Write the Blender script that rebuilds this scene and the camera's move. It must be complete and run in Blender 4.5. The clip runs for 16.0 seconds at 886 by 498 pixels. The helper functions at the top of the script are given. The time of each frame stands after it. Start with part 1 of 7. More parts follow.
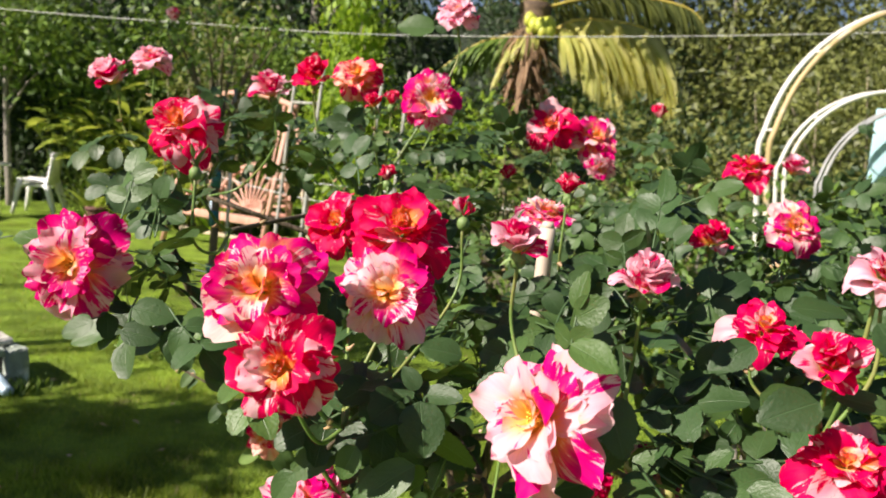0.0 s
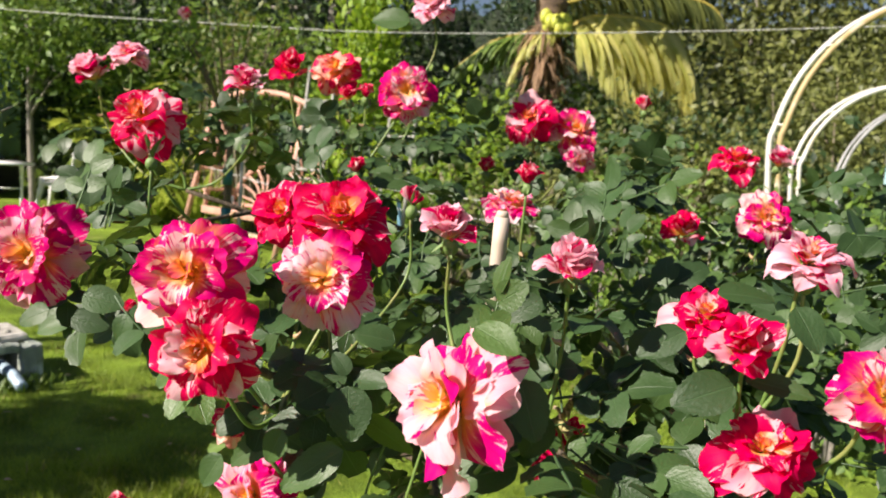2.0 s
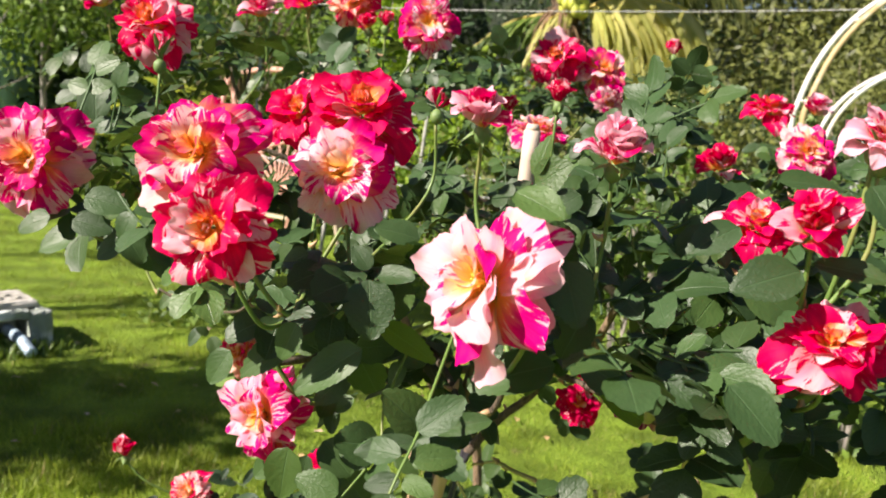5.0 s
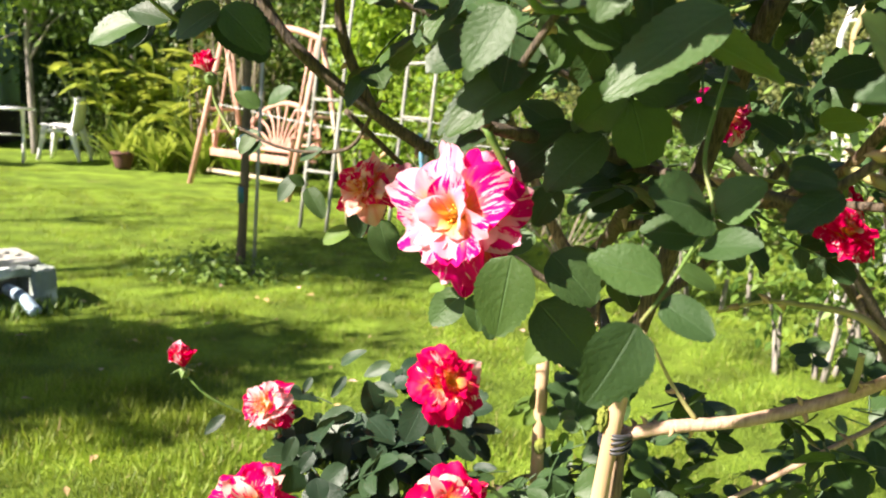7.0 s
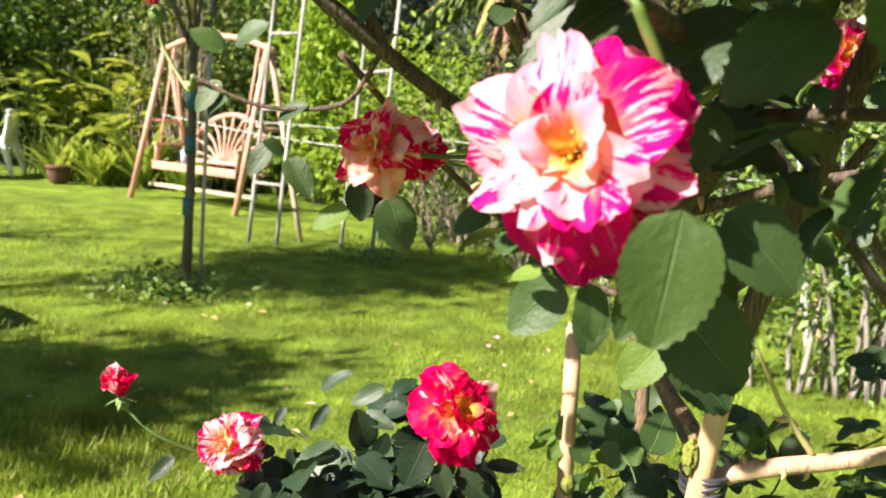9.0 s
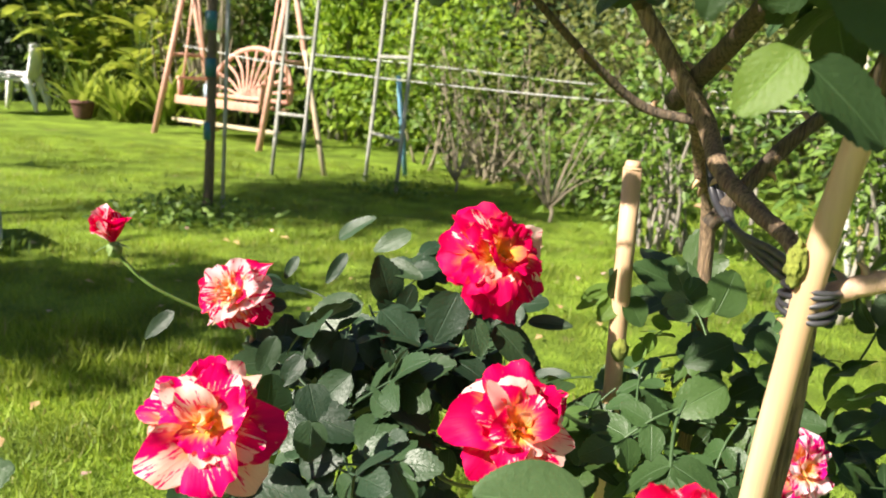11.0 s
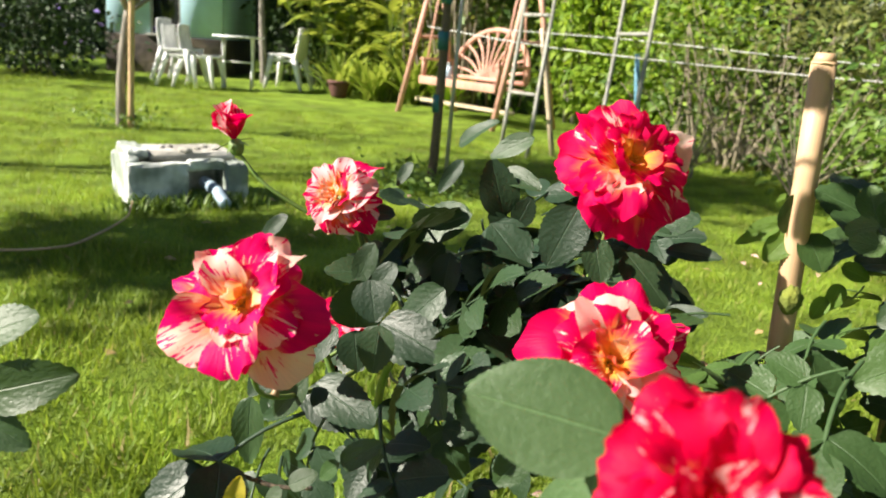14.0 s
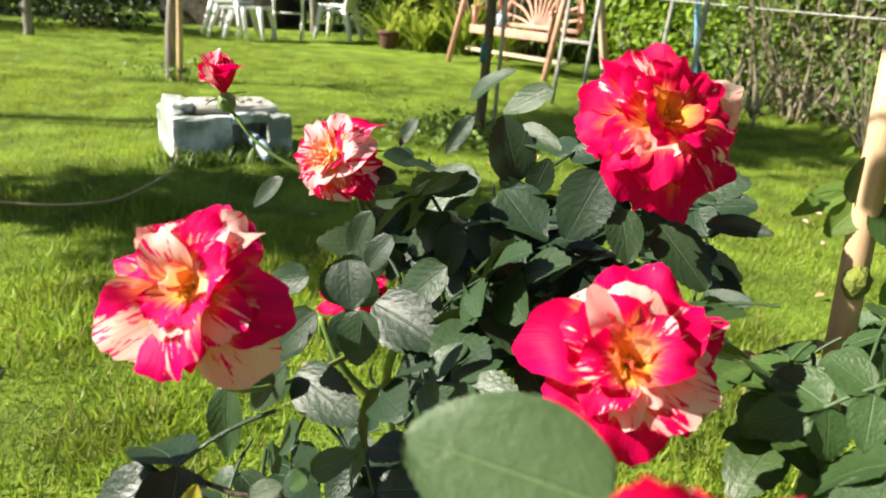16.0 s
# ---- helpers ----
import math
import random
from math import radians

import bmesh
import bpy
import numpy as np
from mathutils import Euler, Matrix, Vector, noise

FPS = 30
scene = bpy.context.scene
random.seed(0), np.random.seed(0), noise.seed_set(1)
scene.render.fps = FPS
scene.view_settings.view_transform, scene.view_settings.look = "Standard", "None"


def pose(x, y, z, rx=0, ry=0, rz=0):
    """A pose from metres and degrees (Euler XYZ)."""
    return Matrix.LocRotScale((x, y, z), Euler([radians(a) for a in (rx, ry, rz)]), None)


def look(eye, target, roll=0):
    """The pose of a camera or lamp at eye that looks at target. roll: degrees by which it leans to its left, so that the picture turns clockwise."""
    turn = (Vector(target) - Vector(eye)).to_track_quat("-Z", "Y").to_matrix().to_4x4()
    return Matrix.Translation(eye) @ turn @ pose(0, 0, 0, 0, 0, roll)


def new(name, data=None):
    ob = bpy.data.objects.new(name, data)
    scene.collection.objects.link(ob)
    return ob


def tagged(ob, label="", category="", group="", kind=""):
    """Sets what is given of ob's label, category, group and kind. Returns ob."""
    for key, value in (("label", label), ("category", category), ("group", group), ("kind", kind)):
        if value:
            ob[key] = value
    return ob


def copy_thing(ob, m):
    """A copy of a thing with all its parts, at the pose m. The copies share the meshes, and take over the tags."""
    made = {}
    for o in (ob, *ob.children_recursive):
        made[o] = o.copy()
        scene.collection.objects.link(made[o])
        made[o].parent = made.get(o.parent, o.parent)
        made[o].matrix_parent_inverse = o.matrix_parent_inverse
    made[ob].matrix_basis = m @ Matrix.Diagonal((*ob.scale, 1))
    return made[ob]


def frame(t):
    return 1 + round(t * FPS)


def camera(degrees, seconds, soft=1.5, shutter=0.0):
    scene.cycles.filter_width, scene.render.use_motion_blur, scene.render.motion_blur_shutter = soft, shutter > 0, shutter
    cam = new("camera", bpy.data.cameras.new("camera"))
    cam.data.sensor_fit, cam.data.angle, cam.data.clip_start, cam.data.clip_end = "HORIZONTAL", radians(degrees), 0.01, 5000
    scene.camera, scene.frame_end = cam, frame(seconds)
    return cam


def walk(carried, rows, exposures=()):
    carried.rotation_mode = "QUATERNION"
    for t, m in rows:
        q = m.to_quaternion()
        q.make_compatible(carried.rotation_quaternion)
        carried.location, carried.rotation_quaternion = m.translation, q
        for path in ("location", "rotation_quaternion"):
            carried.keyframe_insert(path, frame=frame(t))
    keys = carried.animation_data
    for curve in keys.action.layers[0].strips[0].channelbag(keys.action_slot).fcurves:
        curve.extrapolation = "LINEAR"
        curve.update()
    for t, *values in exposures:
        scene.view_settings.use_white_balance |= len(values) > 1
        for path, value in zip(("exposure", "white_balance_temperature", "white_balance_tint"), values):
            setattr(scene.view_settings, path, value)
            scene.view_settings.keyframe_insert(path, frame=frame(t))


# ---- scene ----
cam = camera(59.7, 16.0, soft=1.9)
cam.data.dof.use_dof, cam.data.dof.focus_distance, cam.data.dof.aperture_fstop = True, 0.65, 13.0
PATH = [
    (0, (0.225, 0.21, 1.388), (-0.056, 2.174, 1.133), 4.5),
    (0.5, (0.24, 0.214, 1.388), (-0.056, 2.175, 1.129), 4.4),
    (1, (0.261, 0.218, 1.388), (-0.047, 2.176, 1.123), 4.2),
    (1.5, (0.284, 0.219, 1.389), (-0.038, 2.175, 1.121), 4.2),
    (2, (0.301, 0.218, 1.384), (-0.035, 2.172, 1.121), 4.2),
    (2.5, (0.319, 0.218, 1.375), (-0.028, 2.17, 1.117), 4.4),
    (3, (0.326, 0.223, 1.366), (-0.025, 2.175, 1.111), 4.5),
    (5.5, (0.246, 0.282, 1.257), (-0.112, 2.223, 0.936), 5.1),
    (6, (0.166, 0.319, 1.199), (-0.201, 2.254, 0.851), 4.2),
    (6.5, (0.114, 0.374, 1.135), (-0.251, 2.306, 0.773), 3.8),
    (7, (0.078, 0.44, 1.089), (-0.253, 2.379, 0.73), 3.7),
    (7.5, (0.044, 0.51, 1.063), (-0.231, 2.462, 0.724), 3.5),
    (8, (0.006, 0.568, 1.051), (-0.205, 2.534, 0.748), 3.6),
    (10.5, (-0.02, 0.654, 0.948), (-0.218, 2.608, 0.573), 3.9),
    (11, (-0.024, 0.702, 0.9), (-0.276, 2.636, 0.456), 4.1),
    (11.5, (-0.013, 0.739, 0.857), (-0.318, 2.65, 0.352), 4.3),
    (12, (0.0, 0.745, 0.845), (-0.369, 2.632, 0.294), 4.3),
    (12.5, (0.027, 0.729, 0.831), (-0.43, 2.592, 0.265), 4.5),
    (13, (0.044, 0.743, 0.828), (-0.53, 2.575, 0.268), 4.5),
    (13.5, (0.049, 0.782, 0.825), (-0.656, 2.575, 0.288), 4.4),
    (14, (0.056, 0.805, 0.821), (-0.763, 2.557, 0.309), 4.2),
    (14.5, (0.058, 0.837, 0.82), (-0.832, 2.554, 0.311), 4.0),
    (15, (0.059, 0.856, 0.815), (-0.86, 2.549, 0.277), 3.6),
    (15.5, (0.059, 0.879, 0.814), (-0.862, 2.554, 0.226), 3.4),
    (16, (0.052, 0.89, 0.815), (-0.864, 2.55, 0.177), 3.4),
]
walk(cam, [(t, look(eye, target, roll)) for t, eye, target, roll in PATH],
     exposures=[(0.0, 0.97, 6500, 18), (3.0, 0.95, 6500, 19), (5.5, 1.15, 6500, 20), (6.0, 1.21, 6500, 20), (6.5, 1.48, 6500, 20), (7.0, 1.63, 6500, 19), (8.0, 1.60, 6500, 21), (11.0, 1.42, 6500, 15), (13.0, 1.28, 6500, 13), (15.0, 1.38, 6500, 14), (16.0, 1.38, 6500, 14)])

# ---- sky, sun ----
SUN = Vector((-0.62, -0.48, 0.62)).normalized()      # towards the sun
world = bpy.data.worlds.new("sky")
scene.world = world
world.use_nodes = True
wn = world.node_tree
sky = wn.nodes.new("ShaderNodeTexSky")
sky.sky_type, sky.sun_disc = "NISHITA", False
sky.sun_elevation = math.asin(SUN.z)
sky.sun_rotation = math.atan2(SUN.x, SUN.y)
sky.air_density, sky.dust_density = 1.0, 0.6
wn.links.new(sky.outputs[0], wn.nodes["Background"].inputs[0])
wn.nodes["Background"].inputs[1].default_value = 0.036
sun = new("sun", bpy.data.lights.new("sun", "SUN"))
sun.data.energy, sun.data.angle, sun.data.color = 5.0, radians(0.6), (1.0, 0.93, 0.80)
sun.matrix_world = look((0, 0, 0), -SUN)

# ---- materials ----
class Nodes:
    """A small builder for node materials."""

    def __init__(self, name):
        self.m = bpy.data.materials.new(name)
        self.m.use_nodes = True
        self.t = self.m.node_tree
        self.b = self.t.nodes["Principled BSDF"]
        self.out = self.t.nodes["Material Output"]

    def node(self, kind, **inputs):
        n = self.t.nodes.new("ShaderNode" + kind)
        return n

    def put(self, socket, value):
        if isinstance(value, bpy.types.NodeSocket):
            self.t.links.new(value, socket)
        elif isinstance(value, (tuple, list)) and len(value) == 3 and socket.type == "RGBA":
            socket.default_value = (*value, 1)
        else:
            socket.default_value = value

    def math(self, op, a, b=0.0, clamp=False):
        n = self.node("Math")
        n.operation, n.use_clamp = op, clamp
        self.put(n.inputs[0], a), self.put(n.inputs[1], b)
        return n.outputs[0]

    def coords(self, which):
        return self.node("TexCoord").outputs[which]

    def split(self, v):
        n = self.node("SeparateXYZ")
        self.put(n.inputs[0], v)
        return n.outputs

    def join(self, x, y, z=0.0):
        n = self.node("CombineXYZ")
        for s, v in zip(n.inputs, (x, y, z)):
            self.put(s, v)
        return n.outputs[0]

    def noise(self, vec, scale, detail=3.0, rough=0.55, distort=0.0):
        n = self.node("TexNoise")
        self.put(n.inputs["Vector"], vec)
        n.inputs["Scale"].default_value, n.inputs["Detail"].default_value = scale, detail
        n.inputs["Roughness"].default_value, n.inputs["Distortion"].default_value = rough, distort
        return n.outputs[0]

    def ramp(self, fac, lo, hi):
        n = self.node("MapRange")
        n.interpolation_type = "SMOOTHSTEP"
        self.put(n.inputs[0], fac), self.put(n.inputs[1], lo), self.put(n.inputs[2], hi)
        return n.outputs[0]

    def mix(self, fac, a, b, how="MIX"):
        n = self.node("Mix")
        n.data_type, n.blend_type = "RGBA", how
        self.put(n.inputs[0], fac), self.put(n.inputs[6], a), self.put(n.inputs[7], b)
        return n.outputs[2]

    def shade(self, color, fac):
        """color times fac"""
        return self.mix(1.0, color, self.join(fac, fac, fac), "MULTIPLY")

    def rand(self):
        return self.node("ObjectInfo").outputs["Random"]

    def island(self):
        return self.node("NewGeometry").outputs["Random Per Island"]

    def bump(self, height, strength=0.3, distance=0.002):
        n = self.node("Bump")
        n.inputs["Strength"].default_value, n.inputs["Distance"].default_value = strength, distance
        self.put(n.inputs["Height"], height)
        self.put(self.b.inputs["Normal"], n.outputs[0])
        return n.outputs[0]

    def done(self, color, rough=0.6, metal=0.0, spec=0.5):
        self.put(self.b.inputs["Base Color"], color), self.put(self.b.inputs["Roughness"], rough)
        self.b.inputs["Metallic"].default_value = metal
        self.b.inputs["Specular IOR Level"].default_value = spec
        return self.m

    def through_light(self, color, amount):
        """Adds light that passes through a thin leaf."""
        tr, mx = self.node("BsdfTranslucent"), self.node("MixShader")
        self.put(tr.inputs[0], color), self.put(mx.inputs[0], amount)
        self.t.links.new(self.b.outputs[0], mx.inputs[1]), self.t.links.new(tr.outputs[0], mx.inputs[2])
        self.t.links.new(mx.outputs[0], self.out.inputs[0])


def petal_material(name, dark, mid, pale, frac, base=(0.97, 0.66, 0.10), heart=0.34, lean=0.0, step=0.14, patch=0.22):
    """Striped petal: streaks fan out from the base. A share (frac) of the petals is dark with pale flecks, the rest pale with dark ones."""
    n = Nodes(name)
    u, v, _ = n.split(n.coords("UV"))
    r = n.rand()
    fan = n.math("DIVIDE", n.math("SUBTRACT", u, 0.5), n.math("ADD", v, 0.35))
    vec = n.join(n.math("ADD", n.math("MULTIPLY", fan, 9.5), n.math("MULTIPLY", r, 91.0)), n.math("MULTIPLY", v, 1.6), n.math("MULTIPLY", r, 37.0))
    fine = n.join(n.math("ADD", n.math("MULTIPLY", fan, 27.0), n.math("MULTIPLY", r, 53.0)), n.math("MULTIPLY", v, 3.0), n.math("MULTIPLY", r, 17.0))
    blot = n.noise(n.join(n.math("ADD", n.math("MULTIPLY", fan, 2.2), n.math("MULTIPLY", r, 23.0)), v, r), 1.0, 1.0)
    s = n.math("ADD", n.math("MULTIPLY", n.noise(vec, 1.0, 4.0, 0.6), 0.46), n.math("MULTIPLY", n.noise(fine, 1.0, 4.0, 0.6), 0.36))
    s = n.math("ADD", s, n.math("MULTIPLY", blot, patch))
    r2 = n.math("FRACT", n.math("MULTIPLY", r, 17.77))
    kind = n.math("SUBTRACT", 1.0, n.ramp(r2, frac - 0.03, frac + 0.03))
    wob = n.math("MULTIPLY", n.math("SUBTRACT", n.math("FRACT", n.math("MULTIPLY", r, 5.31)), 0.5), 0.13)
    share = n.math("ADD", n.math("ADD", n.math("MULTIPLY", kind, step), lean - 0.012 - (patch - 0.24) / 2 + (0.15 - step) / 2), wob)
    k = n.ramp(n.math("ADD", s, share), 0.586, 0.606)
    ground = n.mix(n.ramp(n.noise(vec, 0.6, 1.0), 0.35, 0.7), pale, mid)
    deep = n.mix(n.ramp(n.noise(fine, 0.35, 1.0), 0.3, 0.7), dark, tuple(c * f for c, f in zip(dark, (0.80, 0.6, 0.85))))
    color = n.mix(k, ground, deep)
    glow = n.math("SUBTRACT", 1.0, n.ramp(n.math("ADD", v, n.math("MULTIPLY", n.math("SUBTRACT", n.noise(vec, 1.4, 2.0), 0.5), 0.5)), heart * 0.3, heart * 1.6))
    color = n.mix(n.math("MULTIPLY", glow, 0.88), color, base)
    vein = n.noise(n.join(n.math("MULTIPLY", fan, 60.0), n.math("MULTIPLY", v, 3.0), r), 1.0, 2.0)
    n.bump(vein, 0.25, 0.002)
    color = n.shade(color, n.math("ADD", 0.88, n.math("MULTIPLY", vein, 0.24)))
    n.through_light(color, 0.40)
    return n.done(color, 0.55, 0, 0.14)


CRIMSON, MAGENTA = (0.87, 0.0, 0.10), (0.84, 0.0, 0.21)
SHARES = {"crimson": 1.2, "carmine": 0.66, "rosy": 0.55, "striped": 0.5, "red": 0.84, "mixed": 0.62, "pale": 0.30, "blush": 0.24, "pink": 0.22, "coral": 0.35, "peach": 0.52, "flame": 0.72, "old": 0.6}
TONES = {"carmine": (CRIMSON, (0.86, 0.28, 0.38), (0.86, 0.52, 0.56)), "rosy": (MAGENTA, (0.86, 0.30, 0.45), (0.86, 0.50, 0.58)), "crimson": ((0.82, 0.0, 0.06), (0.86, 0.26, 0.32), (0.88, 0.55, 0.55)), "striped": (CRIMSON, (0.88, 0.46, 0.48), (0.84, 0.62, 0.64)), "red": (CRIMSON, (0.86, 0.30, 0.40), (0.87, 0.58, 0.62)), "mixed": (MAGENTA, (0.90, 0.46, 0.52), (0.88, 0.66, 0.64)),
         "pale": (MAGENTA, (0.92, 0.50, 0.60), (0.87, 0.67, 0.70)), "blush": (MAGENTA, (0.86, 0.42, 0.52), (0.86, 0.56, 0.60)),
         "pink": ((0.76, 0.0, 0.12), (0.90, 0.40, 0.52), (0.92, 0.60, 0.68)), "coral": (CRIMSON, (0.93, 0.34, 0.28), (0.94, 0.58, 0.48)), "flame": (CRIMSON, (0.92, 0.44, 0.40), (0.92, 0.68, 0.58)), "peach": ((0.86, 0.0, 0.15), (0.92, 0.44, 0.36), (0.92, 0.62, 0.53)),
         "old": ((0.24, 0.012, 0.10), (0.46, 0.18, 0.24), (0.62, 0.40, 0.40))}
PETALS = {k: petal_material("petal_" + k, *TONES[k], f, heart=0.50 if k in ("mixed", "pale") else 0.48 if k in ("coral", "striped") else 0.42 if k in ("peach", "flame", "rosy", "blush") else 0.34 if k == "red" else 0.26, lean={"pink": 0.0, "pale": 0.06, "mixed": 0.04, "red": 0.035, "crimson": 0.025, "blush": -0.01, "striped": 0.025, "carmine": 0.01, "flame": 0.035, "peach": 0.045}.get(k, 0.0), step=0.05 if k == "striped" else 0.14, patch=0.1 if k == "striped" else 0.20) for k, f in SHARES.items()}
HEARTS = {k: petal_material("heart_" + k, *TONES[k], f * 0.88 if k != "crimson" else 1.2, (0.97, 0.56, 0.04) if k != "crimson" else (0.7, 0.02, 0.04), 0.78, 0.07 if k == "crimson" else 0.02) for k, f in SHARES.items()}
PETALS["bud"] = HEARTS["bud"] = petal_material("petal_bud", *TONES["red"], 0.8, heart=0.02)


def leaf_material(name, color, tip, rough=0.43, glow=0.11, per_object=True, vary=0.5):
    """Leaf with midrib, side veins and blotches; UV v runs from base to tip."""
    n = Nodes(name)
    u, v, _ = n.split(n.coords("UV"))
    side = n.math("ABSOLUTE", n.math("SUBTRACT", u, 0.5))
    rib = n.math("SUBTRACT", 1.0, n.ramp(side, 0.005, 0.024))
    wave = n.math("FRACT", n.math("SUBTRACT", n.math("MULTIPLY", v, 7.0), n.math("MULTIPLY", side, 6.0)))
    vein = n.math("SUBTRACT", 1.0, n.ramp(n.math("ABSOLUTE", n.math("SUBTRACT", wave, 0.5)), 0.02, 0.10))
    r = n.rand() if per_object else n.island()
    spot = n.noise(n.coords("Object"), 55.0, 4.0)
    color2 = n.mix(n.math("MULTIPLY", n.math("POWER", r, 3.0), 0.5), color, tip)
    color2 = n.shade(color2, n.math("ADD", 1.0 - vary / 2, n.math("MULTIPLY", n.math("FRACT", n.math("MULTIPLY", r, 7.31)), vary)))
    color2 = n.shade(color2, n.math("ADD", 0.72, n.math("MULTIPLY", spot, 0.56)))
    light = tuple(min(1, c * 2.2 + 0.03) for c in color)
    color2 = n.mix(n.math("MULTIPLY", n.math("MAXIMUM", rib, n.math("MULTIPLY", vein, 0.09)), 0.30), color2, light)
    puff = n.math("ABSOLUTE", n.math("SUBTRACT", wave, 0.5))
    quilt = n.noise(n.join(n.math("MULTIPLY", side, 9.0), n.math("ADD", n.math("MULTIPLY", v, 11.0), n.math("MULTIPLY", r, 40.0)), r), 1.0, 2.0)
    n.bump(n.math("ADD", n.math("ADD", n.math("MULTIPLY", puff, 0.09), n.math("MULTIPLY", quilt, 0.5)), n.math("ADD", n.math("MULTIPLY", rib, -1.0), n.math("MULTIPLY", spot, 0.18))), 0.42, 0.0028)
    n.through_light(n.mix(0.5, color2, (color[0] * 3 + 0.07, color[1] * 2.6 + 0.05, color[2] * 0.8)), glow)
    return n.done(color2, n.math("ADD", rough - 0.08, n.math("MULTIPLY", spot, 0.2)), 0, 0.42)


ROSE_GREEN, ROSE_TIP = (0.032, 0.068, 0.021), (0.095, 0.17, 0.03)
LEAF = leaf_material("rose_leaf", ROSE_GREEN, ROSE_TIP)
LEAF_MASS = leaf_material("rose_leaf_mass", ROSE_GREEN, ROSE_TIP, per_object=False)
# Darker copy of the rose leaf, used on the low bush only.
DARKER_LEAF = leaf_material("darker_rose_leaf", (0.017, 0.039, 0.018), (0.05, 0.09, 0.03), 0.40, 0.07)
# The rose leaf again, lightened: sunlight on the near leaves is in its colour.
LIT_BROAD_LEAF = leaf_material("lit_broad_leaf", (0.078, 0.145, 0.058), (0.11, 0.19, 0.065), 0.45, 0.2)
FRESH = leaf_material("young_leaf", (0.12, 0.22, 0.03), (0.26, 0.36, 0.05), 0.5, 0.35)
YELLOW = leaf_material("yellow_leaf", (0.45, 0.42, 0.03), (0.5, 0.30, 0.05), 0.55, 0.35)


def plain(name, color, rough=0.6, scale=20.0, vary=0.35, bump=0.3, metal=0.0, second=None, edge=(0.45, 0.62), distance=0.003):
    """A worn surface: two scales of mottling, patches of a second colour, fine relief."""
    n = Nodes(name)
    c = n.coords("Object")
    a, b = n.noise(c, scale, 5.0), n.noise(c, scale * 0.18, 3.0)
    col = n.mix(n.ramp(b, *edge), color, second or tuple(x * 0.72 for x in color))
    col = n.shade(col, n.math("ADD", 1.0 - vary / 2, n.math("MULTIPLY", a, vary)))
    n.bump(n.math("ADD", a, n.math("MULTIPLY", b, 0.5)), bump, distance)
    return n.done(col, n.math("ADD", rough - 0.1, n.math("MULTIPLY", b, 0.2)), metal)


def grained(name, color, dark, rough=0.6, along=2, scale=40.0, relief=0.35):
    """Wood or bamboo, with grain along one local axis and weathered patches."""
    n = Nodes(name)
    x, y, z = n.split(n.coords("Object"))
    axes = [x, y, z]
    axes[along] = n.math("MULTIPLY", axes[along], 0.06)
    g = n.noise(n.join(*axes), scale, 5.0, 0.6, 0.4)
    w = n.noise(n.coords("Object"), scale * 0.16, 3.0)
    col = n.mix(n.ramp(g, 0.35, 0.7), color, dark)
    col = n.shade(col, n.math("ADD", 0.7, n.math("MULTIPLY", w, 0.6)))
    n.bump(n.math("SUBTRACT", n.math("MULTIPLY", w, 0.6), g), relief, 0.002 if relief < 0.5 else 0.004)
    return n.done(col, rough)


BARK = grained("rose_bark", (0.34, 0.235, 0.135), (0.10, 0.07, 0.045), 0.8, 2, 420.0, 1.0)
# Darker rose bark, for dark trunks and for canes whose shade is in colour.
BARK_DARK = grained("dark_bark", (0.17, 0.125, 0.08), (0.05, 0.04, 0.03), 0.85, 2, 420.0, 1.0)
GREEN_STEM = plain("green_stem", (0.13, 0.22, 0.05), 0.45, 120.0, 0.4, 0.2, second=(0.22, 0.24, 0.07))
SEPAL = plain("sepal", (0.12, 0.22, 0.06), 0.5, 150.0, 0.4, 0.2, second=(0.20, 0.26, 0.08))
STUB = plain("pruned_stub", (0.42, 0.38, 0.15), 0.7, 90.0, 0.5, 0.5, second=(0.30, 0.28, 0.10))
PALE_CANE = grained("pale_cane", (0.56, 0.38, 0.25), (0.40, 0.26, 0.17), 0.6, 2, 300.0, 0.5)
THORN = plain("thorn", (0.45, 0.30, 0.16), 0.5, 80.0)
BAMBOO = grained("pale_stake", (0.66, 0.45, 0.27), (0.52, 0.34, 0.19), 0.5, 2, 60.0)
RUBBER = plain("black_rubber", (0.022, 0.022, 0.026), 0.42, 60.0, 0.5, 0.4, second=(0.05, 0.05, 0.055))
MOSS = plain("moss", (0.19, 0.22, 0.03), 0.9, 160.0, 0.8, 1.0, second=(0.14, 0.18, 0.03), distance=0.005)
# The stake wood again, paler and greyer, for one stake's upper end.
GREYER_WOOD = grained("greyer_stake", (0.60, 0.50, 0.40), (0.47, 0.38, 0.29), 0.6, 2, 60.0)
STAMEN = plain("stamen", (0.90, 0.55, 0.05), 0.6, 200.0, 0.5, 0.2, second=(0.66, 0.28, 0.03))
WHITE_PLASTIC = plain("white_plastic", (0.88, 0.88, 0.88), 0.4, 30.0, 0.12, 0.1, second=(0.70, 0.71, 0.70))
PINK_WOOD = grained("pink_paint", (0.64, 0.35, 0.26), (0.48, 0.27, 0.20), 0.6, 2, 30.0)
PALE_WOOD = grained("weathered_wood", (0.60, 0.50, 0.34), (0.36, 0.30, 0.20), 0.75, 2, 30.0)
WHITE_WOOD = grained("white_flaking_paint", (0.42, 0.42, 0.37), (0.17, 0.17, 0.14), 0.7, 2, 30.0)
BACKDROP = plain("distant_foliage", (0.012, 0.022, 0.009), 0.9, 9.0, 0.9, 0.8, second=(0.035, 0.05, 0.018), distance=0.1)
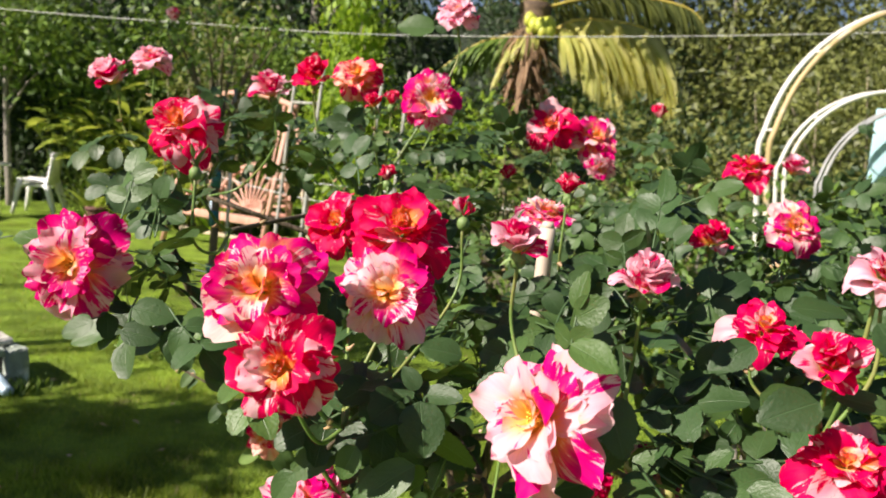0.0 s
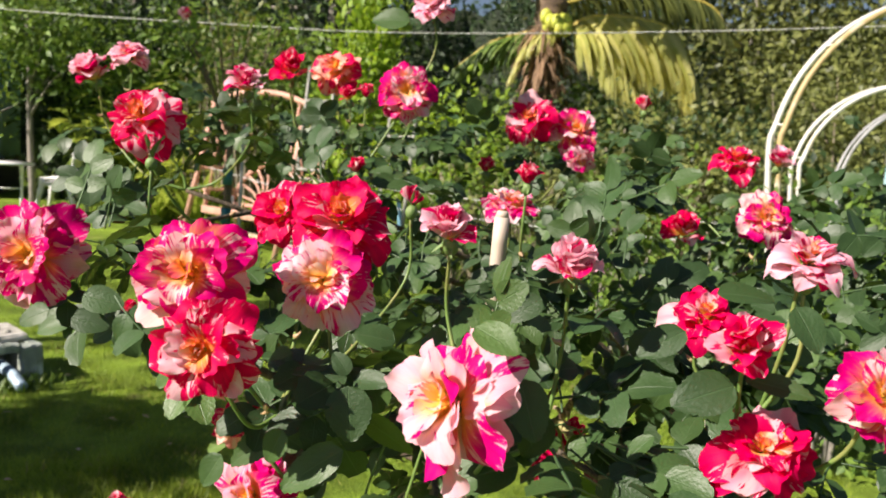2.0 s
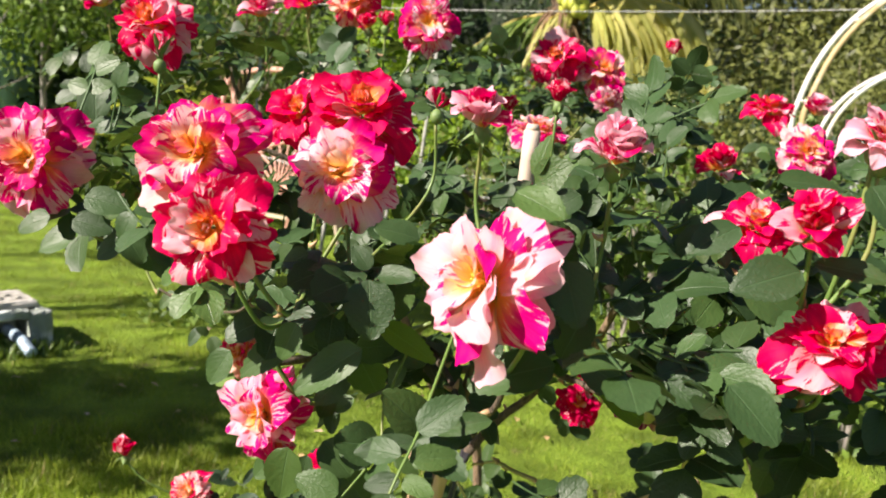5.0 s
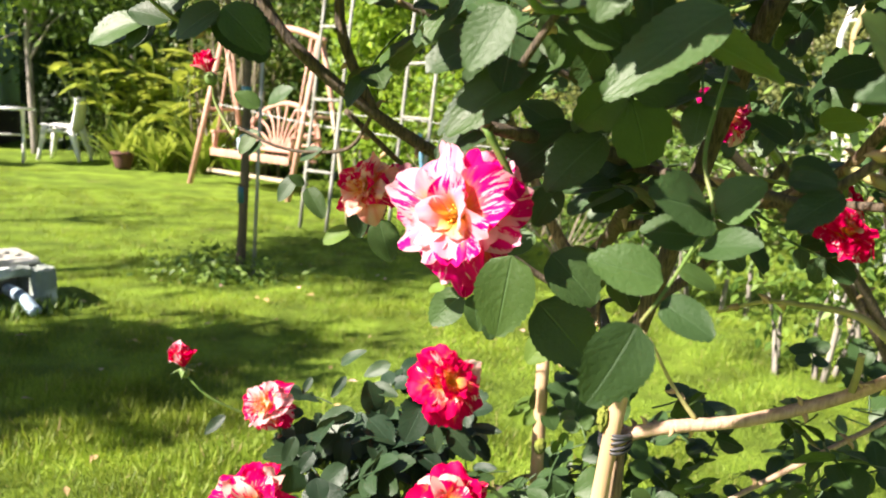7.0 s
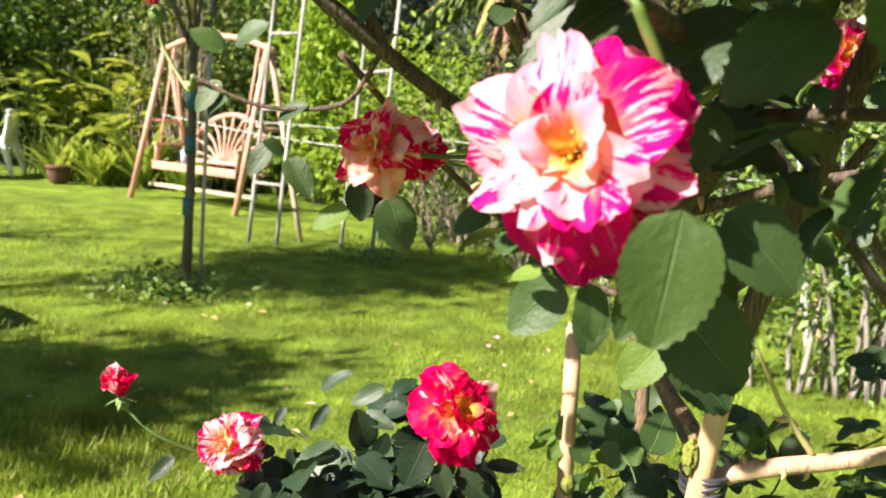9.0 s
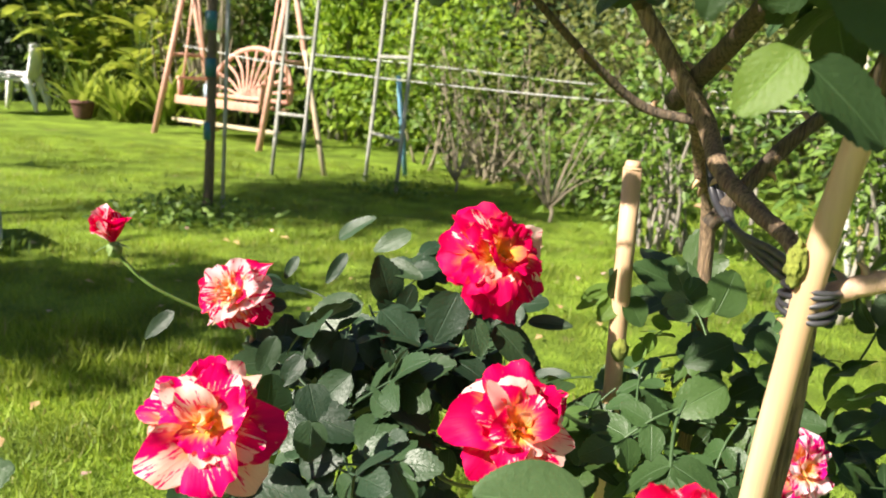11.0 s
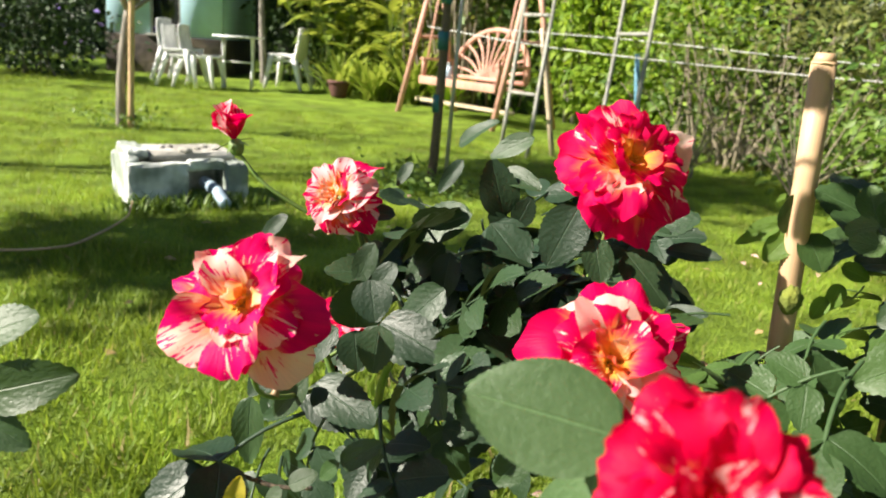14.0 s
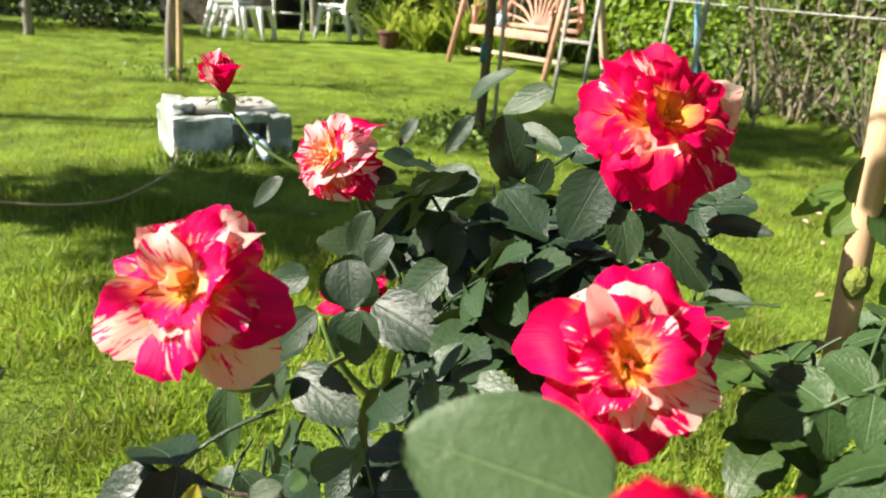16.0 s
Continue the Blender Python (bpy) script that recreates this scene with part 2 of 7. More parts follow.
TWIG = plain("dry_twig", (0.24, 0.205, 0.14), 0.85, 40.0, 0.5, 0.4)
BLUE_PAINT = plain("blue_paint", (0.16, 0.36, 0.50), 0.5, 30.0)
GREY_BARK = grained("grey_bark", (0.32, 0.29, 0.24), (0.12, 0.11, 0.10), 0.85, 2, 60.0)
TEAL_TAPE = plain("teal_tape", (0.02, 0.14, 0.16), 0.4, 60.0)
CONCRETE = plain("old_concrete", (0.70, 0.74, 0.70), 0.85, 24.0, 0.5, 0.8, second=(0.26, 0.30, 0.25), edge=(0.42, 0.6), distance=0.008)
CONCRETE_TOP = plain("stained_concrete", (0.34, 0.33, 0.28), 0.9, 26.0, 0.6, 0.9, second=(0.62, 0.60, 0.54), distance=0.008)
PVC = plain("blue_grey_pvc", (0.42, 0.56, 0.66), 0.4, 30.0, 0.2, 0.1)
TEAL_WALL = plain("teal_wall", (0.42, 0.66, 0.74), 0.8, 5.0, 0.25, 0.3, second=(0.48, 0.72, 0.78))
DARK_STONE = plain("dark_stone", (0.055, 0.045, 0.038), 0.9, 8.0, 0.6, 0.8, second=(0.15, 0.12, 0.09), distance=0.02)
DARK_GLASS = plain("dark_glass", (0.012, 0.016, 0.016), 0.15, 3.0)
PALE_METAL = plain("white_rusting_metal", (0.66, 0.65, 0.60), 0.45, 30.0, 0.3, 0.4, second=(0.56, 0.50, 0.38), edge=(0.55, 0.72))
YELLOW_METAL = plain("yellowed_metal", (0.42, 0.32, 0.15), 0.55, 30.0, 0.4, 0.4, second=(0.70, 0.66, 0.55))
GREY_METAL = plain("grey_metal", (0.34, 0.35, 0.35), 0.45, 30.0, 0.3, 0.3)
ROPE = plain("grey_rope", (0.62, 0.62, 0.60), 0.7, 90.0, 0.4, 0.4)
TERRACOTTA = plain("dark_clay", (0.12, 0.05, 0.04), 0.8, 20.0)
COCONUT = plain("green_coconut", (0.46, 0.52, 0.07), 0.5, 14.0, 0.3, 0.3, second=(0.56, 0.50, 0.10))
PALM_BARK = grained("palm_bark", (0.16, 0.11, 0.07), (0.06, 0.04, 0.03), 0.9, 0, 9.0)


def grass_blade_material():
    n = Nodes("grass_blade")
    r = n.island()
    patch = n.noise(n.coords("Object"), 0.9, 3.0)
    dry = n.ramp(n.math("FRACT", n.math("MULTIPLY", r, 13.7)), 0.93, 0.97)
    col = n.mix(r, (0.145, 0.25, 0.024), (0.33, 0.44, 0.055))
    col = n.mix(n.ramp(patch, 0.4, 0.65), col, n.mix(r, (0.20, 0.30, 0.02), (0.38, 0.46, 0.06)))
    col = n.shade(col, n.math("ADD", 0.64, n.math("MULTIPLY", n.ramp(n.noise(n.coords("Object"), 3.4, 5.0), 0.32, 0.68), 0.64)))
    col = n.mix(dry, col, (0.42, 0.33, 0.14))
    n.through_light(n.mix(0.3, col, (0.42, 0.52, 0.03)), 0.45)
    return n.done(col, 0.5, 0, 0.3)


def lawn_material():
    n = Nodes("lawn")
    c = n.coords("Object")
    fine, mid, big = n.noise(c, 75.0, 4.0, 0.7), n.noise(c, 7.0, 4.0, 0.6), n.noise(c, 0.7, 3.0)
    col = n.mix(n.ramp(fine, 0.3, 0.75), (0.12, 0.21, 0.018), (0.28, 0.40, 0.042))
    col = n.mix(n.math("MULTIPLY", n.ramp(mid, 0.5, 0.72), 0.5), col, (0.15, 0.24, 0.02))
    col = n.mix(n.math("MULTIPLY", n.ramp(big, 0.42, 0.66), 0.55), col, (0.27, 0.39, 0.04))
    col = n.shade(col, n.math("ADD", 0.64, n.math("MULTIPLY", n.ramp(n.noise(c, 3.4, 5.0), 0.32, 0.68), 0.64)))
    col = n.mix(n.math("MULTIPLY", n.ramp(n.noise(c, 2.3, 4.0), 0.66, 0.74), 0.7), col, (0.24, 0.19, 0.09))
    n.bump(n.math("ADD", fine, n.math("MULTIPLY", mid, 0.8)), 1.0, 0.03)
    return n.done(col, 0.75, 0, 0.2)


GRASS, LAWN = grass_blade_material(), lawn_material()


def foliage(name, a, b, glow=0.3, rough=0.5, single=False):
    n = Nodes(name)
    r = n.rand() if single else n.island()
    u, v, _ = n.split(n.coords("UV"))
    side = n.math("ABSOLUTE", n.math("SUBTRACT", u, 0.5))
    col = n.mix(r, a, b)
    col = n.shade(col, n.math("ADD", 0.65, n.math("MULTIPLY", n.noise(n.coords("Object"), 1.6, 3.0), 0.7)))
    col = n.mix(n.math("MULTIPLY", n.math("SUBTRACT", 1.0, n.ramp(side, 0.02, 0.07)), 0.4), col, tuple(min(1, x * 1.8 + 0.02) for x in b))
    n.through_light(n.mix(0.4, col, (b[0] * 1.8, b[1] * 1.6, b[2])), glow)
    return n.done(col, rough, 0, 0.4)


FOL_MID = foliage("shrub_leaf", (0.04, 0.10, 0.018), (0.18, 0.28, 0.04))
FOL_BRIGHT = foliage("bright_leaf", (0.11, 0.22, 0.018), (0.30, 0.43, 0.04), 0.42)
# Nearly black, so some shrubs carry their shade in the leaf colour.
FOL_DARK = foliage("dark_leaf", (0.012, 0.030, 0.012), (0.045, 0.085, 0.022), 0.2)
FOL_OLIVE = foliage("dry_leaf", (0.025, 0.042, 0.012), (0.21, 0.235, 0.06), 0.3)
FOL_YELLOW = foliage("palm_leaflet", (0.34, 0.38, 0.10), (0.66, 0.64, 0.26), 0.5, 0.4)
DRY_FROND = foliage("dry_frond", (0.10, 0.06, 0.035), (0.34, 0.22, 0.13), 0.2, 0.8)
FOL_PADDLE = foliage("paddle_leaf", (0.13, 0.22, 0.03), (0.40, 0.47, 0.08), 0.42, 0.4, True)
FOL_STRAP = foliage("strap_leaf", (0.13, 0.22, 0.03), (0.34, 0.42, 0.08), 0.45, 0.4)
PURPLE = foliage("purple_flower", (0.16, 0.10, 0.45), (0.30, 0.22, 0.62), 0.3)
FALLEN = foliage("fallen_petal", (0.75, 0.25, 0.28), (0.85, 0.62, 0.55), 0.2)
DRY_LEAF = foliage("fallen_leaf", (0.45, 0.24, 0.08), (0.62, 0.45, 0.24), 0.2)

# ---- mesh tools ----
def part(name, bm, material, parent=None, label="", smooth=True):
    """Links a bmesh, or a mesh, as one object under a thing."""
    if isinstance(bm, bmesh.types.BMesh):
        me = bpy.data.meshes.new(name)
        bm.to_mesh(me)
        bm.free()
    else:
        me = bm
    if material and not me.materials:
        me.materials.append(material)
    if smooth:
        me.polygons.foreach_set("use_smooth", [True] * len(me.polygons))
    ob = new(name, me)
    ob.parent = parent
    return tagged(ob, label)


def thing(name, x, y, z, label, category, group="", kind=""):
    ob = new(name)
    ob.empty_display_size = 0.1
    ob.location = (x, y, z)
    return tagged(ob, label, category, group, kind)


def spline(points, steps=6):
    """A smooth line through points."""
    pts = [Vector(p) for p in points]
    if len(pts) < 3:
        return [pts[0].lerp(pts[-1], i / steps) for i in range(steps + 1)]
    full = [pts[0] * 2 - pts[1], *pts, pts[-1] * 2 - pts[-2]]
    line = []
    for a, b, c, d in zip(full, full[1:], full[2:], full[3:]):
        for i in range(steps):
            t = i / steps
            line.append(0.5 * (2 * b + (c - a) * t + (2 * a - 5 * b + 4 * c - d) * t * t + (3 * b - a - 3 * c + d) * t ** 3))
    return line + [pts[-1]]


def tube(bm, points, radii, sides=8, steps=5, rough=0.0, rng=random, cap=True):
    """A tapering, smoothly bent rod; radii at its ends or at each point."""
    line = spline(points, steps)
    n = len(line)
    radii = list(radii) if isinstance(radii, (tuple, list)) else [radii, radii]
    at = lambda i: float(np.interp(i / (n - 1), np.linspace(0, 1, len(radii)), radii))
    side = None
    rings = []
    for i, p in enumerate(line):
        way = (line[min(i + 1, n - 1)] - line[max(i - 1, 0)]).normalized()
        if side is None:
            side = way.orthogonal().normalized()
        side = (side - way * side.dot(way)).normalized()
        up = way.cross(side)
        r = at(i)
        ring = []
        for k in range(sides):
            a = math.tau * k / sides
            rr = r * (1 + rough * rng.uniform(-1, 1))
            ring.append(bm.verts.new(p + (side * math.cos(a) + up * math.sin(a)) * rr))
        rings.append(ring)
    for a, b in zip(rings, rings[1:]):
        for k in range(sides):
            bm.faces.new((a[k], a[(k + 1) % sides], b[(k + 1) % sides], b[k]))
    if cap:
        bm.faces.new(rings[0][::-1])
        bm.faces.new(rings[-1])
    return line


def rod(points, radii, sides=8, steps=5, rough=0.0, seed=0):
    bm = bmesh.new()
    tube(bm, points, radii, sides, steps, rough, random.Random(seed))
    return bm


def box(cx, cy, cz, sx, sy, sz, bevel=0.004, m=None):
    bm = bmesh.new()
    bmesh.ops.create_cube(bm, size=1)
    bmesh.ops.transform(bm, matrix=Matrix.Translation((cx, cy, cz)) @ Matrix.Diagonal((sx, sy, sz, 1)), verts=bm.verts)
    if bevel:
        bmesh.ops.bevel(bm, geom=bm.edges[:], offset=bevel, segments=2, affect="EDGES", profile=0.5)
    if m is not None:
        bmesh.ops.transform(bm, matrix=m, verts=bm.verts)
    return bm


def sheet(name, verts, faces, uvs, material):
    """A mesh from arrays, with one UV per vertex."""
    me = bpy.data.meshes.new(name)
    me.from_pydata([tuple(v) for v in verts], [], faces)
    layer = me.uv_layers.new(name="UVMap")
    loops = np.empty(len(me.loops), dtype=np.int32)
    me.loops.foreach_get("vertex_index", loops)
    layer.data.foreach_set("uv", np.asarray(uvs, dtype=np.float32)[loops].ravel())
    me.materials.append(material)
    me.polygons.foreach_set("use_smooth", [True] * len(me.polygons))
    return me


def merged(name, shape, matrices, material):
    """One mesh of many copies of a shape (verts, faces, uvs) at 4 x 4 matrices."""
    verts, faces, uvs = shape
    v = np.c_[np.asarray(verts, float), np.ones(len(verts))]
    mats = np.asarray(matrices, float)
    out = np.einsum("nij,vj->nvi", mats, v)[..., :3].reshape(-1, 3)
    count = len(mats)
    me = bpy.data.meshes.new(name)
    size = np.array([len(f) for f in faces])
    flat = np.concatenate([np.array(f) for f in faces])
    loops = (flat[None] + (np.arange(count) * len(verts))[:, None]).ravel().astype(np.int32)
    sizes = np.tile(size, count)
    me.vertices.add(len(out))
    me.vertices.foreach_set("co", out.ravel())
    me.loops.add(len(loops))
    me.loops.foreach_set("vertex_index", loops)
    me.polygons.add(len(sizes))
    me.polygons.foreach_set("loop_start", np.r_[0, np.cumsum(sizes)[:-1]].astype(np.int32))
    me.polygons.foreach_set("loop_total", sizes.astype(np.int32))
    me.polygons.foreach_set("use_smooth", np.ones(len(sizes), dtype=bool))
    layer = me.uv_layers.new(name="UVMap")
    layer.data.foreach_set("uv", np.tile(np.asarray(uvs, np.float32)[flat], (count, 1)).ravel())
    me.update(calc_edges=True)
    me.materials.append(material)
    return me


def turned(place, ahead, up, size=1.0, roll=0.0):
    """A matrix whose local y points ahead and z roughly up."""
    y = Vector(ahead).normalized()
    z = Vector(up)
    z = (z - y * z.dot(y))
    z = z.normalized() if z.length > 1e-4 else y.orthogonal().normalized()
    x = y.cross(z)
    m = Matrix((x, y, z)).transposed().to_4x4()
    return Matrix.Translation(place) @ m @ Matrix.Rotation(roll, 4, "Y") @ Matrix.Scale(size, 4)

# ---- ground ----
def ground_sheet():
    """One sheet to the horizon: fine and gently uneven near by, wide cells far off."""
    steps = np.unique(np.r_[np.linspace(-4, 12, 65), np.linspace(12, 40, 15), np.linspace(-40, -4, 19), np.linspace(40, 900, 9), np.linspace(-900, -40, 9)])
    xs = steps - 5.0
    ys = steps
    verts, faces, uvs = [], [], []
    for y in ys:
        for x in xs:
            far = max(0.0, 1 - max(abs(x), abs(y)) / 40)
            z = far * (0.035 * noise.noise((x * 0.35, y * 0.35, 0)) + 0.012 * noise.noise((x * 1.7, y * 1.7, 3)))
            verts.append((x, y, z - 0.012))
            uvs.append((x, y))
    w = len(xs)
    for j in range(len(ys) - 1):
        for i in range(w - 1):
            faces.append((j * w + i, j * w + i + 1, (j + 1) * w + i + 1, (j + 1) * w + i))
    ob = new("ground", sheet("ground", verts, faces, uvs, LAWN))
    return tagged(ob, "sunlit short green lawn with worn patches", "lawn", kind="structure")


ground_sheet()


def lawn_height(x, y):
    far = max(0.0, 1 - max(abs(x), abs(y)) / 40)
    return far * (0.035 * noise.noise((x * 0.35, y * 0.35, 0)) + 0.012 * noise.noise((x * 1.7, y * 1.7, 3))) - 0.012


# ---- shrubs and trees round the lawn ----
LEAF_SHAPE = ([(0, 0, 0), (-0.26, 0.42, 0.06), (0.26, 0.42, 0.06), (0, 0.45, 0), (0, 1, -0.10)], [(0, 3, 1), (0, 2, 3), (1, 3, 4), (3, 2, 4)],
              [(0.5, 0), (0, 0.45), (1, 0.45), (0.5, 0.45), (0.5, 1)])
BLADE_SHAPE = ([(-0.035, 0, 0), (0.035, 0, 0), (-0.045, 0.4, 0.05), (0.045, 0.4, 0.05), (-0.03, 0.75, 0.0), (0.03, 0.75, 0.0), (0, 1, -0.12)],
               [(0, 1, 3, 2), (2, 3, 5, 4), (4, 5, 6)], [(0, 0), (1, 0), (0, 0.4), (1, 0.4), (0, 0.75), (1, 0.75), (0.5, 1)])


def frames_for(places, ahead, up, size):
    """4 x 4 matrices, all at once."""
    y = ahead / np.linalg.norm(ahead, axis=1, keepdims=True)
    z = up - y * (up * y).sum(1, keepdims=True)
    z /= np.linalg.norm(z, axis=1, keepdims=True) + 1e-9
    x = np.cross(y, z)
    m = np.zeros((len(places), 4, 4))
    s = np.broadcast_to(np.asarray(size, float).reshape(-1, 1), (len(places), 1))
    m[:, :3, 0], m[:, :3, 1], m[:, :3, 2], m[:, :3, 3], m[:, 3, 3] = x * s, y * s, z * s, places, 1
    return m


def cloud(rng, w, d, h, n, leaf, low=0.0, clumps=26, spread=0.16, droop=0.2):
    """Leaves in uneven clumps inside an egg-shaped outline, with gaps between."""
    a = rng.normal(size=(clumps, 3))
    a /= np.linalg.norm(a, axis=1, keepdims=True)
    a *= rng.uniform(0.45, 1.0, (clumps, 1))
    c = a * (w / 2, d / 2, (h - low) / 2) + (0, 0, low + (h - low) / 2)
    pick = rng.integers(0, clumps, n)
    off = rng.normal(size=(n, 3)) * (w * spread, d * spread, (h - low) * spread * 0.8)
    p = c[pick] + off
    p[:, 2] = np.abs(p[:, 2] - low * 0.6) + low * 0.6
    out = off + rng.normal(size=(n, 3)) * 0.25 * w * spread * 3 + (0, 0, -droop * w * spread)
    up = rng.normal(size=(n, 3)) * 0.5 + (-0.3, -0.3, 0.9)
    return frames_for(p, out, up, leaf * rng.uniform(0.6, 1.35, n)), c


def shrub(name, label, x, y, w, d, h, n, leaf, material, seed, low=0.0, stems=7, clumps=26, spread=0.16, flower=None, flowers=0, bark=None, droop=0.2):
    rng = np.random.default_rng(seed)
    ob = thing(name, x, y, lawn_height(x, y), label, name.replace("_", " ").split()[-1])
    mats, c = cloud(rng, w, d, h, n, leaf, low, clumps, spread, droop)
    tagged(part("foliage", merged("foliage", LEAF_SHAPE, mats, material), None, ob), kind="stuff")
    r = random.Random(seed)
    for k in range(stems):
        end = Vector(c[k % clumps])
        foot = Vector((end.x * 0.6 + r.uniform(-0.15, 0.15) * w, end.y * 0.5 + r.uniform(-0.12, 0.12) * d, -0.03))
        mid = foot.lerp(end, 0.5) + Vector((r.uniform(-0.1, 0.1), r.uniform(-0.1, 0.1), 0.1)) * h * 0.3
        part("stem", rod((foot, mid, end), (0.010 + 0.005 * h, 0.004), 5, 4), bark or GREY_BARK, ob)
    if flowers:
        mats, _ = cloud(rng, w * 1.05, d * 1.05, h, flowers, leaf * 1.1, low, clumps, spread)
        tagged(part("blossom", merged("blossom", LEAF_SHAPE, mats, flower), None, ob), kind="stuff")
    return ob


def tree(name, label, x, y, h, w, n, leaf, material, seed, crown_low=0.4, trunk=0.14, bark=None):
    rng, r = np.random.default_rng(seed), random.Random(seed)
    ob = thing(name, x, y, lawn_height(x, y), label, "tree")
    mats, c = cloud(rng, w, w, h, n, leaf, h * crown_low, 30, 0.13)
    tagged(part("crown", merged("crown", LEAF_SHAPE, mats, material), None, ob), kind="stuff")
    top = Vector((r.uniform(-0.2, 0.2), r.uniform(-0.2, 0.2), h * 0.75))
    part("trunk", rod(((0, 0, -0.1), (r.uniform(-0.1, 0.1), 0, h * 0.3), top), (trunk, trunk * 0.4), 9, 6, 0.06, seed), bark or GREY_BARK, ob)
    for k in range(9):
        f = r.uniform(0.35, 0.8)
        a = Vector((0, 0, 0)).lerp(top, f)
        part("limb", rod((a, a.lerp(Vector(c[k]), 0.5) + Vector((0, 0, 0.15)), Vector(c[k])), (trunk * 0.35, 0.01), 6, 4), bark or GREY_BARK, ob)
    return ob


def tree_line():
    """An added dark sheet with an uneven top round the garden, closing gaps of sky."""
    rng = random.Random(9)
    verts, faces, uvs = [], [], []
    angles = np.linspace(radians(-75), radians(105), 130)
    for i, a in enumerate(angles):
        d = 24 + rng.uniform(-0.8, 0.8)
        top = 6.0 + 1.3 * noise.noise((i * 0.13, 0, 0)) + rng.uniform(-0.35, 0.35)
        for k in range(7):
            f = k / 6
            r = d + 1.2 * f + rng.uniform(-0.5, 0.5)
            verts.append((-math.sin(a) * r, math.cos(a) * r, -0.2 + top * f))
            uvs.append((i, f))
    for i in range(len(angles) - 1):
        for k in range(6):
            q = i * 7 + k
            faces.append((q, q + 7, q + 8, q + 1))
    tagged(new("backdrop", sheet("backdrop", verts, faces, uvs, BACKDROP)), "dark backdrop sheet closing the sky gaps behind the garden", "woods", kind="structure")


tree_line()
DENSE = dict(clumps=46, spread=0.115)
shrub("garden_shrub", "low leafy garden shrub with thin bare stems", -0.7, 8.3, 2.3, 1.2, 1.7, 1500, 0.085, FOL_MID, 21, stems=34, bark=TWIG, spread=0.15)
shrub("thicket_shrub", "airy olive shrub with grey twigs behind the plant frames", -0.2, 7.7, 2.4, 0.9, 1.5, 1500, 0.06, FOL_OLIVE, 20, stems=40, bark=TWIG, spread=0.14)
shrub("thicket_shrub", "dry olive-green thicket of thin twigs", 0.9, 7.6, 2.2, 1.4, 1.9, 5200, 0.069, FOL_OLIVE, 22, stems=40, bark=TWIG, clumps=34, spread=0.12)
shrub("thicket_shrub", "dry olive-green thicket of thin twigs", 2.9, 8.4, 2.6, 1.6, 2.7, 6800, 0.073, FOL_OLIVE, 23, stems=40, bark=TWIG, clumps=34, spread=0.12)
shrub("garden_shrub", "low green shrub beside the dry thicket", 0.3, 6.6, 1.0, 0.8, 0.75, 1500, 0.075, FOL_MID, 24, stems=14)
# Near-black leaves put the shadow behind the arches into colour.
shrub("garden_shrub", "shrub behind the white garden arches, dark leaves standing in for shadow", 3.1, 7.2, 2.0, 0.9, 1.6, 5000, 0.094, FOL_DARK, 25)
shrub("garden_shrub", "soft green leafy shrub at the feet of the garden arches", 1.38, 4.0, 1.0, 0.5, 1.2, 2600, 0.055, FOL_MID, 53, stems=16, clumps=30)
shrub("garden_shrub", "airy green shrub beside the garden arches", 0.75, 5.2, 1.1, 0.7, 1.35, 2200, 0.06, FOL_MID, 54, stems=16, clumps=30)
shrub("thicket_shrub", "tall olive thicket at the garden's edge", 5.6, 9.4, 3.4, 2.2, 3.9, 10400, 0.087, FOL_OLIVE, 26, stems=34, bark=TWIG, **DENSE)
shrub("thicket_shrub", "tall olive thicket with yellowing leaves", 4.9, 11.6, 3.6, 2.2, 4.2, 11700, 0.087, FOL_OLIVE, 27, stems=34, bark=TWIG, **DENSE)
shrub("hedge_shrub", "tall dark hedge shrub", 0.2, 12.4, 3.4, 1.6, 2.8, 6500, 0.112, FOL_MID, 28, **DENSE)
shrub("vine_column", "bright green climbing vine on a dead stem", -2.6, 10.2, 0.9, 0.9, 3.9, 3600, 0.125, FOL_BRIGHT, 29)
shrub("hedge_shrub", "leafy green hedge shrub behind the swing", -4.0, 11.0, 2.6, 1.6, 2.7, 6500, 0.125, FOL_MID, 30, **DENSE)
shrub("thicket_shrub", "tall tangle of grey twigs behind the swing", -4.5, 10.4, 2.0, 0.8, 3.3, 1500, 0.09, FOL_OLIVE, 19, low=0.9, stems=46, bark=TWIG, clumps=46, spread=0.10)
shrub("hedge_shrub", "bright green shrub behind the swing", -1.5, 9.9, 1.9, 1.1, 2.1, 4200, 0.112, FOL_BRIGHT, 31)
shrub("hedge_shrub", "dark leafy hedge shrub", -6.4, 12.2, 3.2, 1.8, 3.2, 7500, 0.138, FOL_MID, 32, **DENSE)
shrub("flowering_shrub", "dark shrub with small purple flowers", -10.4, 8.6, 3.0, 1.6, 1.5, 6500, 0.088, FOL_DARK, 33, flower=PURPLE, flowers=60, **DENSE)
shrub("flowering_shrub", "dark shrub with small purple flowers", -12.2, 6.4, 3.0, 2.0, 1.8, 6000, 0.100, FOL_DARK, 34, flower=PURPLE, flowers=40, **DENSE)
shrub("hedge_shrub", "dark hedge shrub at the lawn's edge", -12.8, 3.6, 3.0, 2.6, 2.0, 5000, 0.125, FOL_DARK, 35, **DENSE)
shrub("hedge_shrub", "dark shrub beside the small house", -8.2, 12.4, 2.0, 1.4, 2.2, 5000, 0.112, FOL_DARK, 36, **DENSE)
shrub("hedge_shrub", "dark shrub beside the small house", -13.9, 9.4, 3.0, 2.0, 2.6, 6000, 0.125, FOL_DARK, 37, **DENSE)
